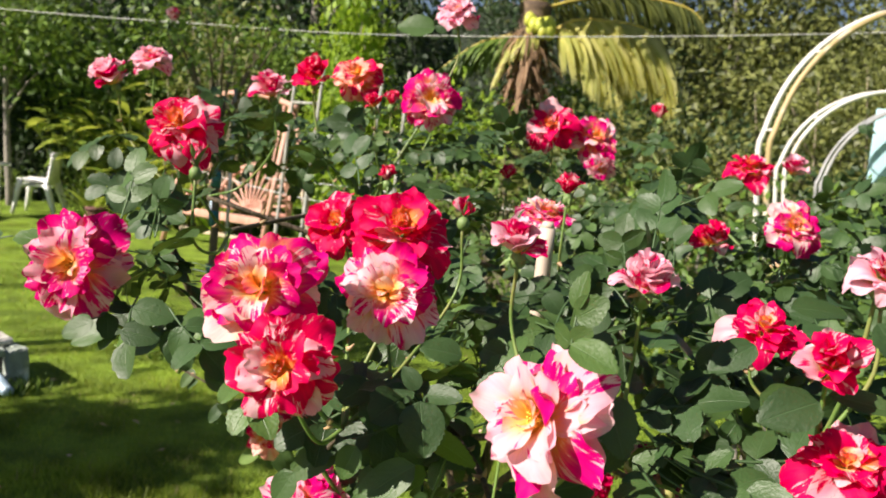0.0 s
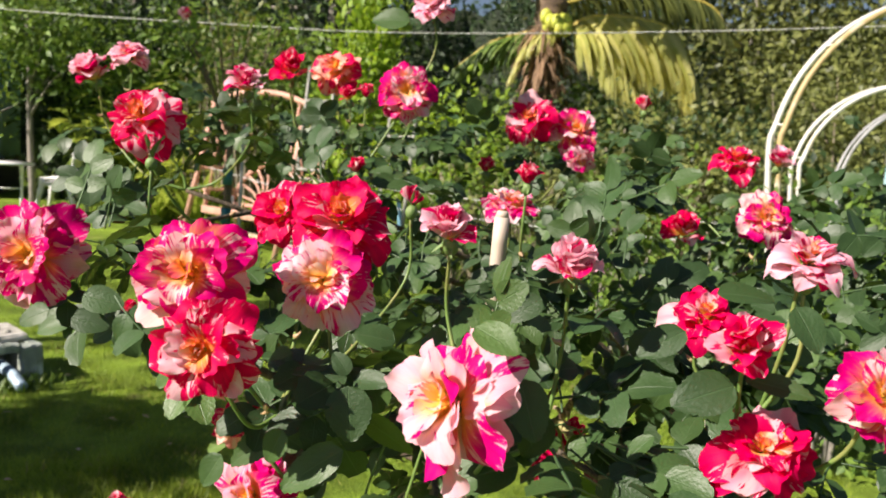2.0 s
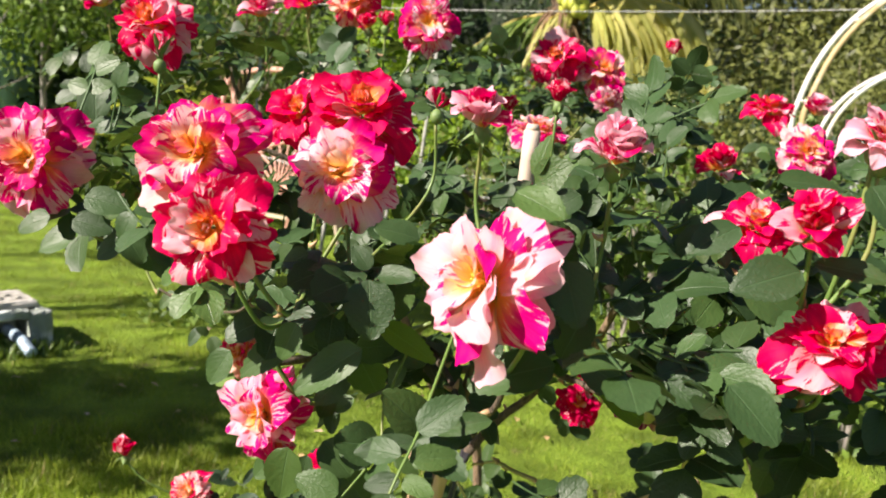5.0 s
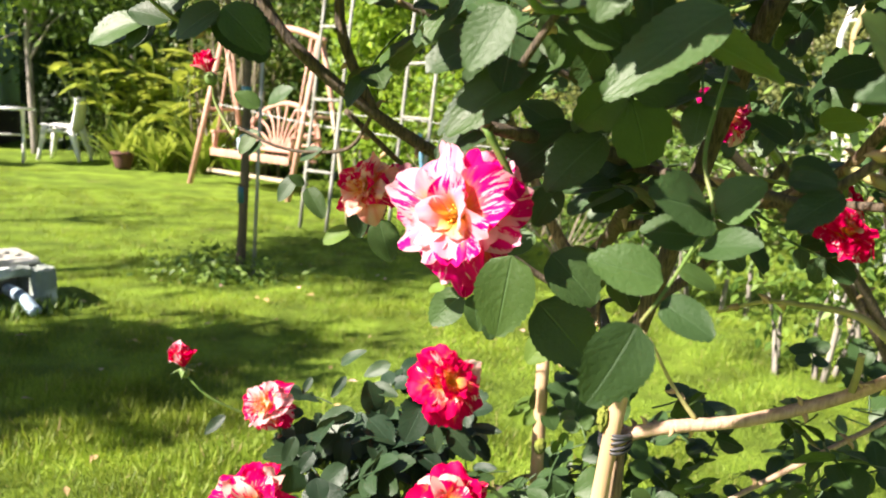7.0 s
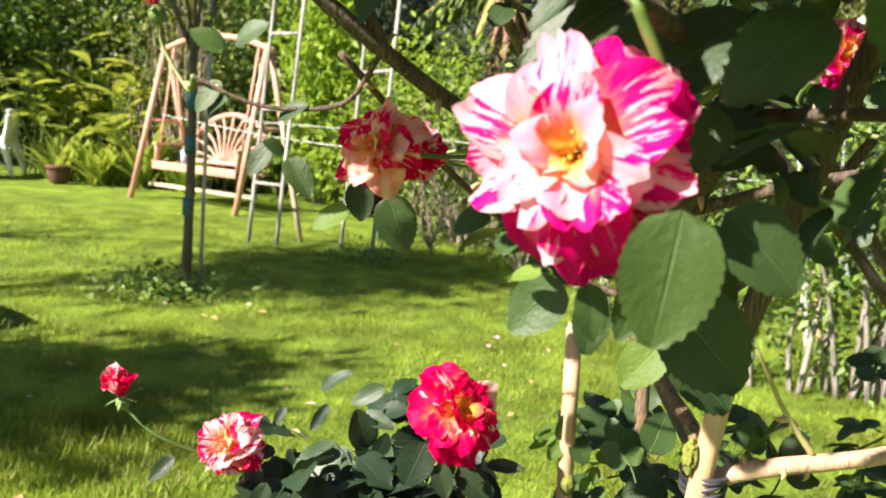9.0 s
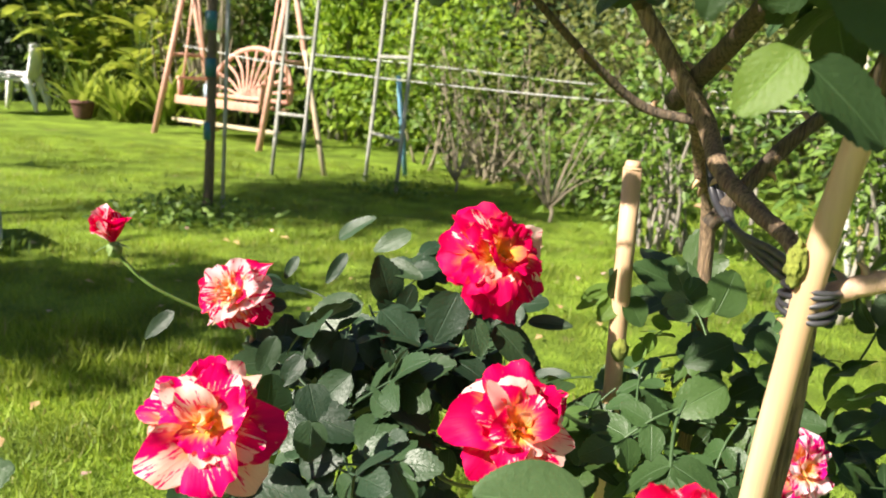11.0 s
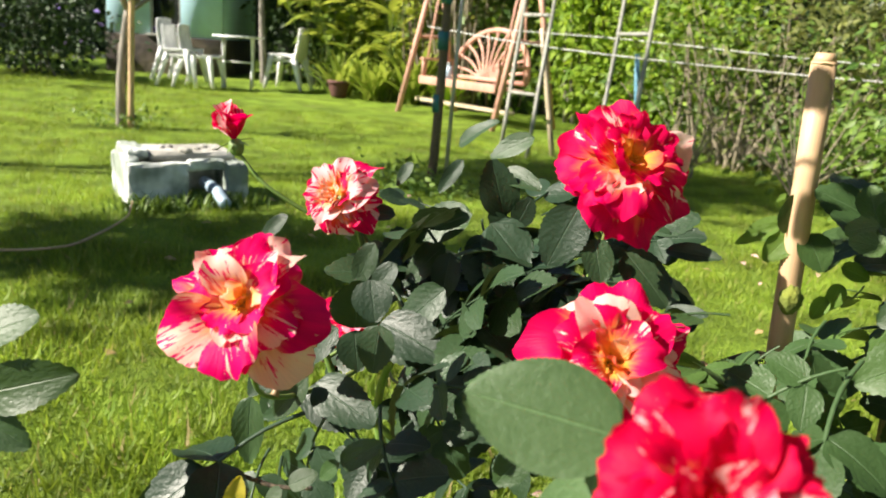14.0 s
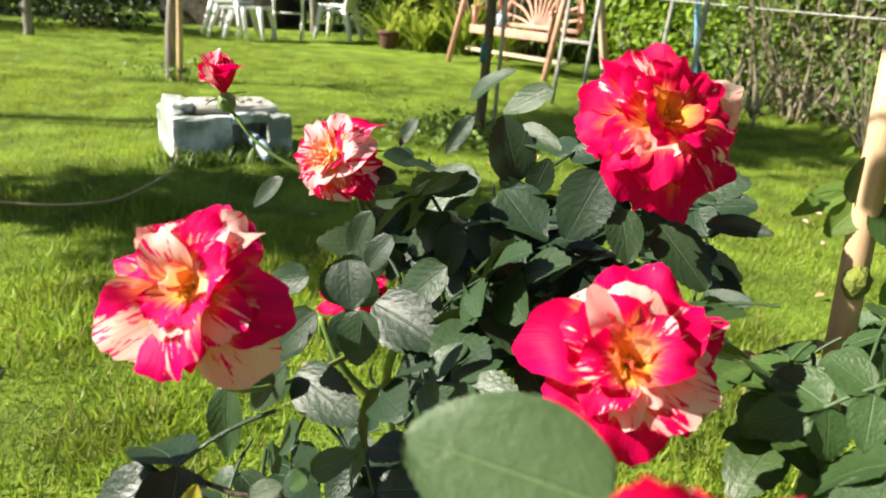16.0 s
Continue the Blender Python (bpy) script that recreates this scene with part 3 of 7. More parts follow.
# Two near-black backing shrubs: the hedge's dark gaps are put into leaf colour.
shrub("hedge_shrub", "near-black backing shrub with the hedge's deep shade in its colour", -0.8, 10.9, 3.0, 1.2, 2.2, 6000, 0.10, FOL_DARK, 38, **DENSE)
shrub("hedge_shrub", "near-black backing shrub with the hedge's deep shade in its colour", 1.6, 9.8, 2.6, 1.2, 2.2, 6000, 0.10, FOL_DARK, 39, **DENSE)
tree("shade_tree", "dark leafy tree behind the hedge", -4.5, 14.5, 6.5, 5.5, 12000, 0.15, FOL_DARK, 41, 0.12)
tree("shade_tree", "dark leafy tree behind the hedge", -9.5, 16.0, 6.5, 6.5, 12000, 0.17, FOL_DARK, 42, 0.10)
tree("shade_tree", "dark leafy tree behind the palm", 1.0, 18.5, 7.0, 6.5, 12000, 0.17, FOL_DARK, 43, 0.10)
tree("shade_tree", "olive-green tree behind the palm", 3.4, 17.0, 7.6, 6.0, 11000, 0.16, FOL_OLIVE, 50, 0.10)
tree("shade_tree", "olive-green tree behind the thicket", 6.5, 15.5, 6.5, 6.0, 12000, 0.15, FOL_OLIVE, 44, 0.12)
tree("shade_tree", "dark leafy tree beside the lawn", -17.0, 13.8, 6.5, 6.5, 9000, 0.17, FOL_DARK, 45, 0.10)
tree("shade_tree", "dark leafy tree beside the lawn", -19.5, 4.0, 6.5, 6.5, 8000, 0.17, FOL_DARK, 46, 0.10)
tree("shade_tree", "small green tree with low boughs beside the small house", -8.27, 11.20, 4.2, 3.0, 4500, 0.13, FOL_MID, 51, 0.36, 0.065)
tree("shade_tree", "olive-green tree at the garden's edge", 9.5, 10.5, 5.5, 5.0, 8000, 0.14, FOL_OLIVE, 47, 0.10)
# Both stand out of view, added only to throw shade on the lawn.
tree("shade_tree", "unseen round-crowned tree added to shade the lawn by the box", -5.2, 0.52, 3.9, 1.12, 3000, 0.12, FOL_MID, 48, 0.66, 0.05)
tree("shade_tree", "unseen slender tree added to cast a shade band on the lawn", -6.9, 1.4, 6.6, 1.7, 3000, 0.14, FOL_MID, 49, 0.74, 0.06)


PADDLE = sheet("leaf", [(w * s, v, 0.10 * abs(s) * w * 4 - 0.35 * v * v) for v, w in ((0, 0.02), (0.12, 0.06), (0.3, 0.14), (0.5, 0.17), (0.7, 0.15), (0.88, 0.08), (1, 0.01)) for s in (-1, 0, 1)],
               [(j * 3 + i, j * 3 + i + 1, j * 3 + i + 4, j * 3 + i + 3) for j in range(6) for i in range(2)], [(s / 2, v) for v in (0, 0.12, 0.3, 0.5, 0.7, 0.88, 1) for s in (0, 1, 2)], FOL_PADDLE)


def paddle_clump(x, y, count, h, leaf, seed, label):
    """Upright stalks with long paddle-shaped leaves."""
    rng = np.random.default_rng(seed)
    ob = thing("paddle_plant", x, y, lawn_height(x, y), label, "plant")
    for _ in range(count):
        a = rng.uniform(0, math.tau)
        foot = Vector((rng.normal() * 0.18, rng.normal() * 0.18, -0.02))
        top = foot + Vector((math.cos(a) * 0.25 * h, math.sin(a) * 0.25 * h, h * rng.uniform(0.65, 1.0)))
        part("stalk", rod((foot, foot.lerp(top, 0.5) + Vector((0, 0, 0.08)), top), (0.012, 0.006), 6, 4), GREEN_STEM, ob)
        for f in rng.uniform(0.45, 1.0, 5):
            b = rng.uniform(0, math.tau)
            ob2 = part("leaf", PADDLE, None, ob)
            ob2.matrix_basis = turned(foot.lerp(top, f), (math.cos(b), math.sin(b), rng.uniform(-0.2, 1.0)), Vector((0, 0, 1)) + Vector(rng.normal(size=3)) * 0.2, leaf * rng.uniform(0.7, 1.2))
    return ob


for i, (x, y) in enumerate(((-5.2, 10.9), (-5.9, 11.1), (-6.6, 11.0), (-4.7, 11.0), (-5.5, 10.6), (-7.2, 11.3))):
    paddle_clump(x, y, 9, 1.5 + 0.25 * (i % 3), 0.46, 60 + i, "clump of tall yellow-green paddle-leaved plants")


def strap_plant(x, y, count, length, seed, label, material=FOL_STRAP, rise=1.0):
    """A fountain of long narrow leaves."""
    rng = np.random.default_rng(seed)
    ob = thing("strap_plant", x, y, lawn_height(x, y), label, "plant")
    a = rng.uniform(0, math.tau, count)
    ahead = np.c_[np.cos(a), np.sin(a), rise * rng.uniform(0.5, 2.2, count)]
    p = np.c_[rng.normal(size=(count, 2)) * 0.05, np.zeros(count)]
    me = merged("leaf", BLADE_SHAPE, frames_for(p, ahead, np.tile((0.0, 0.0, 1.0), (count, 1)), length * rng.uniform(0.6, 1.1, count)), material)
    tagged(part("leaves", me, None, ob), kind="stuff")
    return ob


strap_plant(-5.0, 10.3, 90, 1.0, 71, "fountain of narrow pale green strap leaves")
strap_plant(-5.6, 10.2, 70, 0.8, 72, "fountain of narrow pale green strap leaves")
strap_plant(-6.3, 10.5, 70, 0.9, 73, "fountain of narrow pale green strap leaves")
strap_plant(-4.4, 10.2, 60, 0.7, 74, "fountain of narrow green strap leaves", FOL_BRIGHT)


# ---- coconut palm ----
def palm():
    ob = thing("coconut_palm", -0.42, 11.1, lawn_height(-0.42, 11.1), "coconut palm with drooping yellow-green fronds and a bunch of nuts", "palm tree")
    part("trunk", rod(((0, 0, -0.1), (0.05, 0, 1.5), (0.1, -0.05, 3.2), (0.12, 0, 4.1)), (0.26, 0.22, 0.21, 0.27), 12, 8, 0.09, 4), PALM_BARK, ob)
    rng = random.Random(8)
    fronds = [(((0.4, 0, 3.63), (0.78, -0.1, 3.86), (1.55, -0.1, 3.87), (2.06, -0.1, 3.71), (2.37, -0.1, 3.26), (2.54, 0.0, 2.77)), 1.02, 5, 1.0, FOL_YELLOW),
              (((0.3, -0.1, 3.68), (0.8, -0.2, 3.67), (1.1, -0.3, 3.31), (1.52, -0.3, 2.83), (1.76, -0.3, 2.48)), 0.62, 3, 0.8, FOL_YELLOW),
              (((0.3, -0.1, 3.68), (0.16, -0.2, 3.64), (-0.22, -0.3, 3.37), (-0.44, -0.3, 2.86)), 0.36, 2, 0.8, FOL_YELLOW),
              # Shaded frond: its dimness comes from the duller shrub-leaf colour.
              (((0.1, 0.3, 3.7), (-0.4, 0.4, 3.62), (-0.9, 0.4, 3.45), (-1.5, 0.4, 3.0)), 0.55, 2, 0.8, FOL_MID),
              (((0.1, 0, 4.0), (1.06, 0.5, 4.35), (1.98, 0.7, 4.42), (2.74, 0.7, 4.25), (3.1, 0.7, 3.8)), 0.50, 2, 1.2, FOL_OLIVE),
              (((0.1, 0, 4.1), (-1.0, -0.1, 5.4), (-2.2, -0.2, 5.7), (-3.5, -0.3, 5.3)), 0.8, 4, 0.6, FOL_YELLOW),
              (((0.1, 0, 4.1), (0.4, -0.9, 5.4), (0.8, -1.8, 5.8), (1.2, -2.6, 5.6)), 0.8, 4, 0.6, FOL_YELLOW),
              (((0.1, 0, 4.1), (-0.4, 0.9, 5.2), (-0.8, 1.8, 5.6), (-1.2, 2.6, 5.2)), 0.8, 4, 0.6, FOL_YELLOW),
              (((0.1, 0, 4.1), (0.7, 0.9, 5.2), (1.5, 1.8, 5.6), (2.2, 2.6, 5.2)), 0.8, 4, 0.6, FOL_YELLOW)]
    g = np.random.default_rng(18)
    a = g.uniform(0, math.tau, 420)
    spot = np.c_[0.06 + 0.22 * np.cos(a), 0.22 * np.sin(a), g.uniform(2.3, 3.7, 420)]
    me = merged("dry_sheath", BLADE_SHAPE, frames_for(spot, np.c_[np.cos(a) * 0.6, np.sin(a) * 0.6, -g.uniform(0.2, 1.6, 420)], np.c_[np.cos(a), np.sin(a), np.full(420, 0.6)], g.uniform(0.25, 0.65, 420)), DRY_FROND)
    tagged(part("dry_sheath", me, None, ob, "shaggy dry brown leaf sheaths round the trunk"), kind="stuff")
    for pts, length, dense, hang, blades in fronds:
        bm = bmesh.new()
        line = tube(bm, pts, (0.035, 0.008), 6, 12)
        rib = part("frond", bm, FOL_YELLOW_RIB, ob, "yellow-green feathered frond")
        n = len(line)
        p, ahead, up, size = [], [], [], []
        for i in range(4, n):
            for _ in range(dense):
                way = (line[min(i + 1, n - 1)] - line[i - 1]).normalized()
                side = way.cross(Vector((0, 0, 1))).normalized()
                for s in (-1, 1):
                    p.append(line[i] + way * rng.uniform(0, 0.05))
                    ahead.append(side * s * rng.uniform(0.35, 0.6) + way * 0.55 + Vector((0, 0, -rng.uniform(0.6, 1.6) * hang)))
                    up.append(Vector((0, 0, 1)) + side * s * 0.4)
                    f = i / n
                    size.append(1.15 * length * (0.45 + 0.75 * math.sin(math.pi * min(1, f * 0.9 + 0.1))) * rng.uniform(0.85, 1.05))
        me = merged("leaflets", BLADE_SHAPE, frames_for(np.array(p), np.array(ahead), np.array(up), np.array(size)), blades)
        tagged(part("feathering", me, None, rib), kind="stuff")
    for k in range(11):
        a = k * 2.4
        bm = bmesh.new()
        bmesh.ops.create_icosphere(bm, subdivisions=2, radius=0.10)
        for v in bm.verts:
            v.co.z *= 1.25
            v.co += v.co.normalized() * 0.012 * math.cos(3 * math.atan2(v.co.y, v.co.x))
        bmesh.ops.translate(bm, vec=(0.22 + 0.17 * math.cos(a), -0.28 + 0.10 * math.sin(a), 3.62 + 0.045 * (k % 5)), verts=bm.verts)
        part("coconut", bm, COCONUT, ob)
    ob.scale = (0.82, 0.82, 0.84)


FOL_YELLOW_RIB = plain("palm_rib", (0.50, 0.40, 0.08), 0.5, 20.0)
palm()

# ---- garden furniture and fixtures ----
def placed(ob, m):
    ob.matrix_world = m
    return ob


def swing_bench():
    ob = thing("swing_bench", 0, 0, 0, "pink-painted wooden swing bench with a fan-shaped back under an A-frame", "garden swing")
    W, D, H = 1.73, 0.9, 1.72
    for x in (0.0, W):
        for y in (0.0, D):
            part("leg", rod(((x, y, -0.02), (x + (0.04 if x == 0 else -0.04), D / 2 + (0.03 if y else -0.03), H)), (0.034, 0.03), 6, 2), PINK_WOOD, ob)
        part("side_brace", rod(((x, D * 0.28, H * 0.52), (x, D * 0.72, H * 0.52)), 0.022, 6, 2), PINK_WOOD, ob)
    part("top_beam", rod(((-0.03, D / 2, H), (W * 0.3, D / 2, H + 0.13), (W * 0.7, D / 2, H + 0.13), (W + 0.03, D / 2, H)), 0.035, 8, 6), PINK_WOOD, ob)
    part("foot_rail", box(W / 2, 0.28, 0.16, W * 0.98, 0.09, 0.035), PALE_WOOD, ob, "pale unpainted foot rail")
    x0, x1, z = 0.2, 1.53, 0.42
    for k in range(5):
        part("seat_slat", box((x0 + x1) / 2, 0.22 + 0.09 * k, z - 0.01 * k, x1 - x0, 0.075, 0.025), PINK_WOOD, ob)
    part("seat_rail", box((x0 + x1) / 2, 0.17, z - 0.02, x1 - x0 + 0.04, 0.03, 0.09), PINK_WOOD, ob)
    cx, cz, a, b, y0 = (x0 + x1) / 2, z + 0.04, (x1 - x0) / 2, 0.56, 0.62
    lean = lambda zz: y0 + 0.25 * (zz - cz)
    arc = [(cx - a * math.cos(t), lean(cz + b * math.sin(t)), cz + b * math.sin(t)) for t in np.linspace(0, math.pi, 15)]
    part("back_frame", rod(arc, 0.032, 8, 3), PINK_WOOD, ob)
    part("back_rail", rod((arc[0], arc[-1]), 0.026, 6, 2), PINK_WOOD, ob)
    for t in np.linspace(0.22, math.pi - 0.22, 11):
        tip = (cx - 0.96 * a * math.cos(t), lean(cz + 0.96 * b * math.sin(t)), cz + 0.96 * b * math.sin(t))
        foot = (cx - 0.16 * a * math.cos(t), lean(cz), cz)
        mid = (cx - 0.52 * a * math.cos(t), lean(cz + 0.62 * b * math.sin(t)), cz + 0.62 * b * math.sin(t))
        part("back_slat", rod((foot, mid, tip), 0.016, 6, 4), PINK_WOOD, ob)
    for x in (x0, x1):
        part("arm_rest", box(x, 0.40, z + 0.22, 0.06, 0.46, 0.03), PINK_WOOD, ob)
        part("arm_post", rod(((x, 0.2, z), (x, 0.2, z + 0.22)), 0.02, 6, 2), PINK_WOOD, ob)
        for y in (0.22, 0.6):
            part("hanger", rod(((x, y, z + 0.02), (x + (-0.02 if x == x0 else 0.02), D / 2, H + 0.05)), 0.014, 6, 2), PINK_WOOD, ob)
    m = Matrix(((0.898, 0.44, 0, -4.549), (-0.44, 0.898, 0, 9.07), (0, 0, 1, 0), (0, 0, 0, 1)))
    return placed(ob, m)


swing_bench()
bottle = thing("water_bottle", 0, 0, 0, "grey-blue bottle standing on the swing seat", "bottle")
part("bottle_body", rod(((0, 0, 0), (0, 0, 0.15)), (0.04, 0.04), 12, 2), PVC, bottle)
part("bottle_cap", rod(((0, 0, 0.15), (0, 0, 0.19)), (0.02, 0.018), 10, 2), GREY_METAL, bottle)
bottle.location = (-4.549 + 0.898 * 0.5 + 0.44 * 0.35, 9.07 - 0.44 * 0.5 + 0.898 * 0.35, 0.432)


def step_trellis(label, feet, tops, material, rungs, seed, extra=None):
    """Tall leaning poles joined by rungs, as a plant frame."""
    ob = thing("plant_frame", 0, 0, 0, label, "plant frame")
    (a, b), (c, d) = feet, tops
    a, b, c, d = (Vector(p) for p in (a, b, c, d))
    part("pole", rod((a, a.lerp(c, 0.5), c), (0.017, 0.015), 7, 3, 0.1, seed), material, ob)
    part("pole", rod((b, b.lerp(d, 0.5), d), (0.017, 0.015), 7, 3, 0.1, seed + 1), material, ob)
    for f in rungs:
        part("rung", rod((a.lerp(c, f), b.lerp(d, f)), 0.015, 6, 2), material, ob)
    if extra:
        p, q, m = extra
        part("prop", rod((p, q), (0.024, 0.02), 7, 3, 0.05, seed + 2), m, ob)
    return ob


step_trellis("weathered white wooden plant frame beside the swing", ((-2.28, 6.78, -0.02), (-2.0, 6.65, -0.02)), ((-2.16, 6.9, 2.0), (-1.88, 6.8, 2.0)), WHITE_WOOD, (0.25, 0.55, 0.85), 3,
             ((-1.88, 6.95, -0.02), (-2.1, 7.0, 1.0), PALE_WOOD))
step_trellis("weathered white wooden plant frame by the shrubs", ((-1.52, 6.9, -0.02), (-1.14, 6.3, -0.02)), ((-1.40, 7.0, 2.0), (-1.08, 6.6, 2.0)), WHITE_WOOD, (0.2, 0.5, 0.72), 5,
             ((-1.28, 7.4, -0.02), (-1.35, 7.2, 0.85), BLUE_PAINT))


def wire(points, label):
    ob = thing("rope_line", *points[0], label, "rope")
    o = Vector(points[0])
    part("rope", rod([Vector(p) - o for p in points], 0.0045, 6, 6), ROPE, ob)


wire([(-3.6, 7.9, 0.98), (-2.02, 6.84, 0.86), (-0.5, 6.62, 0.80), (0.83, 6.48, 0.79), (3.0, 6.3, 0.85)], "pale rope strung along the shrubs")
wire([(-2.6, 7.4, 0.98), (-1.39, 7.26, 0.96), (0.0, 7.1, 0.90), (0.9, 7.03, 0.90), (3.0, 6.9, 0.95)], "pale rope strung along the shrubs")
wire([(-7.5, 6.4, 2.42), (-4.93, 6.73, 2.34), (-3.2, 6.95, 2.34), (-1.37, 7.24, 2.38), (1.41, 7.66, 2.59), (4.5, 8.1, 2.9)], "pale rope strung high across the garden")


def young_tree(label, x, y, h, r, seed, bark, fork=0.55, twigs=9, leaves=160, lean=(0.05, 0.0), tape=False, pole=False, spread=0.55):
    """A thin bare-stemmed sapling with a sparse, twiggy head."""
    rng = random.Random(seed)
    g = np.random.default_rng(seed)
    ob = thing("sapling", x, y, lawn_height(x, y), label, "sapling")
    top = Vector((lean[0], lean[1], h * fork))
    part("trunk", rod(((0, 0, -0.05), (lean[0] * 0.2 + 0.02, 0, h * fork * 0.5), top), (r, r * 0.75), 9, 6, 0.07, seed), bark, ob)
    ends = []
    for k in range(twigs):
        a = k * 2.4 + rng.uniform(-0.4, 0.4)
        e = top + Vector((math.cos(a) * spread * rng.uniform(0.5, 1), math.sin(a) * spread * rng.uniform(0.5, 1), h * (1 - fork) * rng.uniform(0.3, 1.0)))
        mid = top.lerp(e, 0.45) + Vector((0, 0, -0.04 + 0.1 * rng.random()))
        part("branch", rod((top - Vector((0, 0, 0.03)), mid, e), (r * 0.5, r * 0.1), 6, 5, 0.08, seed + k), bark, ob)
        ends += [e, mid.lerp(e, 0.5)]
    if leaves:
        p = np.array([ends[i] for i in g.integers(0, len(ends), leaves)]) + g.normal(size=(leaves, 3)) * 0.09
        mats = frames_for(p, g.normal(size=(leaves, 3)) + (0, 0, -0.2), np.tile((0.0, 0.0, 1.0), (leaves, 1)) + g.normal(size=(leaves, 3)) * 0.4, 0.05 * g.uniform(0.7, 1.3, leaves))
        tagged(part("foliage", merged("foliage", LEAF_SHAPE, mats, FOL_MID), None, ob), kind="stuff")
    if tape:
        for z in (0.5, 0.85, 1.1):
            part("tie", rod(((0.02 * z, 0, z - 0.05), (0.02 * z, 0, z + 0.05)), r * 1.1, 10, 2), TEAL_TAPE, ob, "teal plastic tie")
    if pole:
        part("pole", rod(((0.09, 0.0, -0.02), (0.12, 0.02, h * 0.8)), (0.012, 0.010), 7, 2), GREY_METAL, ob)
    return ob


standard = young_tree("dark thin standard rose trunk tied with teal tape", -1.95, 4.86, 2.1, 0.030, 91, BARK_DARK, 0.66, 11, 520, (0.02, 0.02), True, True, 0.5)
young_tree("bare grey forked sapling beside a stake", -5.0, 5.32, 2.3, 0.042, 92, GREY_BARK, 0.40, 7, 300, (0.06, 0.06), spread=1.2)
young_tree("bare grey forked sapling on the lawn", -9.1, 6.8, 2.0, 0.06, 93, GREY_BARK, 0.4, 9, 80, (0.0, 0.05), spread=1.0)
young_tree("small leafless shrub of bare grey twigs", 0.0, 5.8, 0.95, 0.016, 94, TWIG, 0.12, 15, 90, (0.0, 0.02), spread=0.55)
young_tree("small leafless shrub of bare grey twigs", -0.75, 6.7, 0.9, 0.014, 95, TWIG, 0.12, 12, 90, (0.0, 0.02), spread=0.5)
young_tree("small leafless shrub of bare grey twigs", 0.75, 6.2, 1.0, 0.015, 96, TWIG, 0.15, 13, 110, (0.0, 0.02), spread=0.5)
stake = thing("garden_stake", -4.854, 5.289, 0, "orange-brown wooden stake beside a sapling", "stake")
part("stake_pole", rod(((0, 0, -0.05), (0.02, 0.01, 0.6), (0.05, 0.02, 1.35)), (0.024, 0.022), 10, 4, 0.04, 2), BAMBOO, stake)
stake = thing("garden_stake", -6.0, 4.35, 0, "orange-brown wooden stake on the lawn", "stake")
part("stake_pole", rod(((0, 0, -0.05), (0.0, 0.0, 0.6), (0.02, 0.0, 1.3)), (0.024, 0.022), 10, 4, 0.04, 3), BAMBOO, stake)


def low_weeds(x, y, w, n, seed, label):
    rng = np.random.default_rng(seed)
    ob = thing("weed_clump", x, y, lawn_height(x, y), label, "weeds")
    mats, tops = cloud(rng, w, w * 0.7, 0.16, n, 0.045, 0.0, 14, 0.2)
    for c in tops[:8]:
        part("stem", rod(((c[0] * 0.8, c[1] * 0.8, -0.01), tuple(c)), (0.003, 0.0015), 5, 2), GREEN_STEM, ob)
    tagged(part("foliage", merged("foliage", LEAF_SHAPE, mats, FOL_MID), None, ob), kind="stuff")


low_weeds(-1.95, 4.75, 0.7, 700, 5, "low green weeds round the foot of a thin tree")
low_weeds(-4.95, 5.25, 0.8, 300, 6, "low weeds round the foot of a sapling")
low_weeds(-1.1, 6.3, 0.7, 350, 7, "low weeds under a plant frame")


def white_chair():
    ob = thing("plastic_chair", 0, 0, 0, "white moulded plastic garden chair on the lawn", "chair", "white garden chairs")
    verts, faces, uvs = [], [], []
    prof = [(-0.22, 0.41), (-0.20, 0.43), (0.0, 0.425), (0.17, 0.42), (0.21, 0.45), (0.24, 0.56), (0.275, 0.70), (0.29, 0.80), (0.29, 0.83)]
    cols = 7
    for j, (y, z) in enumerate(prof):
        w = 0.22 if j < 5 else 0.21 - 0.012 * (j - 5)
        for i in range(cols):
            u = i / (cols - 1) * 2 - 1
            back = max(0, j - 4) / 4
            verts.append((u * w, y - 0.05 * back * u * u, z + (0.012 * u * u if j < 5 else 0) - (0.02 * u ** 4 if j == len(prof) - 1 else 0)))
            uvs.append((0, 0))
    for j in range(len(prof) - 1):
        for i in range(cols - 1):
            faces.append((j * cols + i, j * cols + i + 1, (j + 1) * cols + i + 1, (j + 1) * cols + i))
    bm = bmesh.new()
    me = sheet("shell", verts, faces, uvs, WHITE_PLASTIC)
    bm.from_mesh(me)
    bmesh.ops.solidify(bm, geom=bm.faces[:], thickness=0.016)
    part("shell", bm, WHITE_PLASTIC, ob)
    for sx in (-1, 1):
        part("leg", rod(((sx * 0.19, -0.17, 0.42), (sx * 0.24, -0.24, 0.0)), (0.042, 0.026), 8, 3), WHITE_PLASTIC, ob)
        part("leg", rod(((sx * 0.19, 0.19, 0.44), (sx * 0.24, 0.33, 0.0)), (0.042, 0.026), 8, 3), WHITE_PLASTIC, ob)
        part("side_rail", rod(((sx * 0.205, -0.18, 0.41), (sx * 0.205, 0.20, 0.41)), 0.014, 6, 2), WHITE_PLASTIC, ob)
    return ob


chair = white_chair()
chair.matrix_basis = pose(-7.3, 10.5, 0, 0, 0, -75)
copy_thing(chair, pose(-7.34, 10.58, 0.07, 0, 0, -77))
copy_thing(chair, pose(-7.80, 9.27, 0, 0, 0, 112))
copy_thing(chair, pose(-7.98, 9.16, 0, 0, 0, 108))
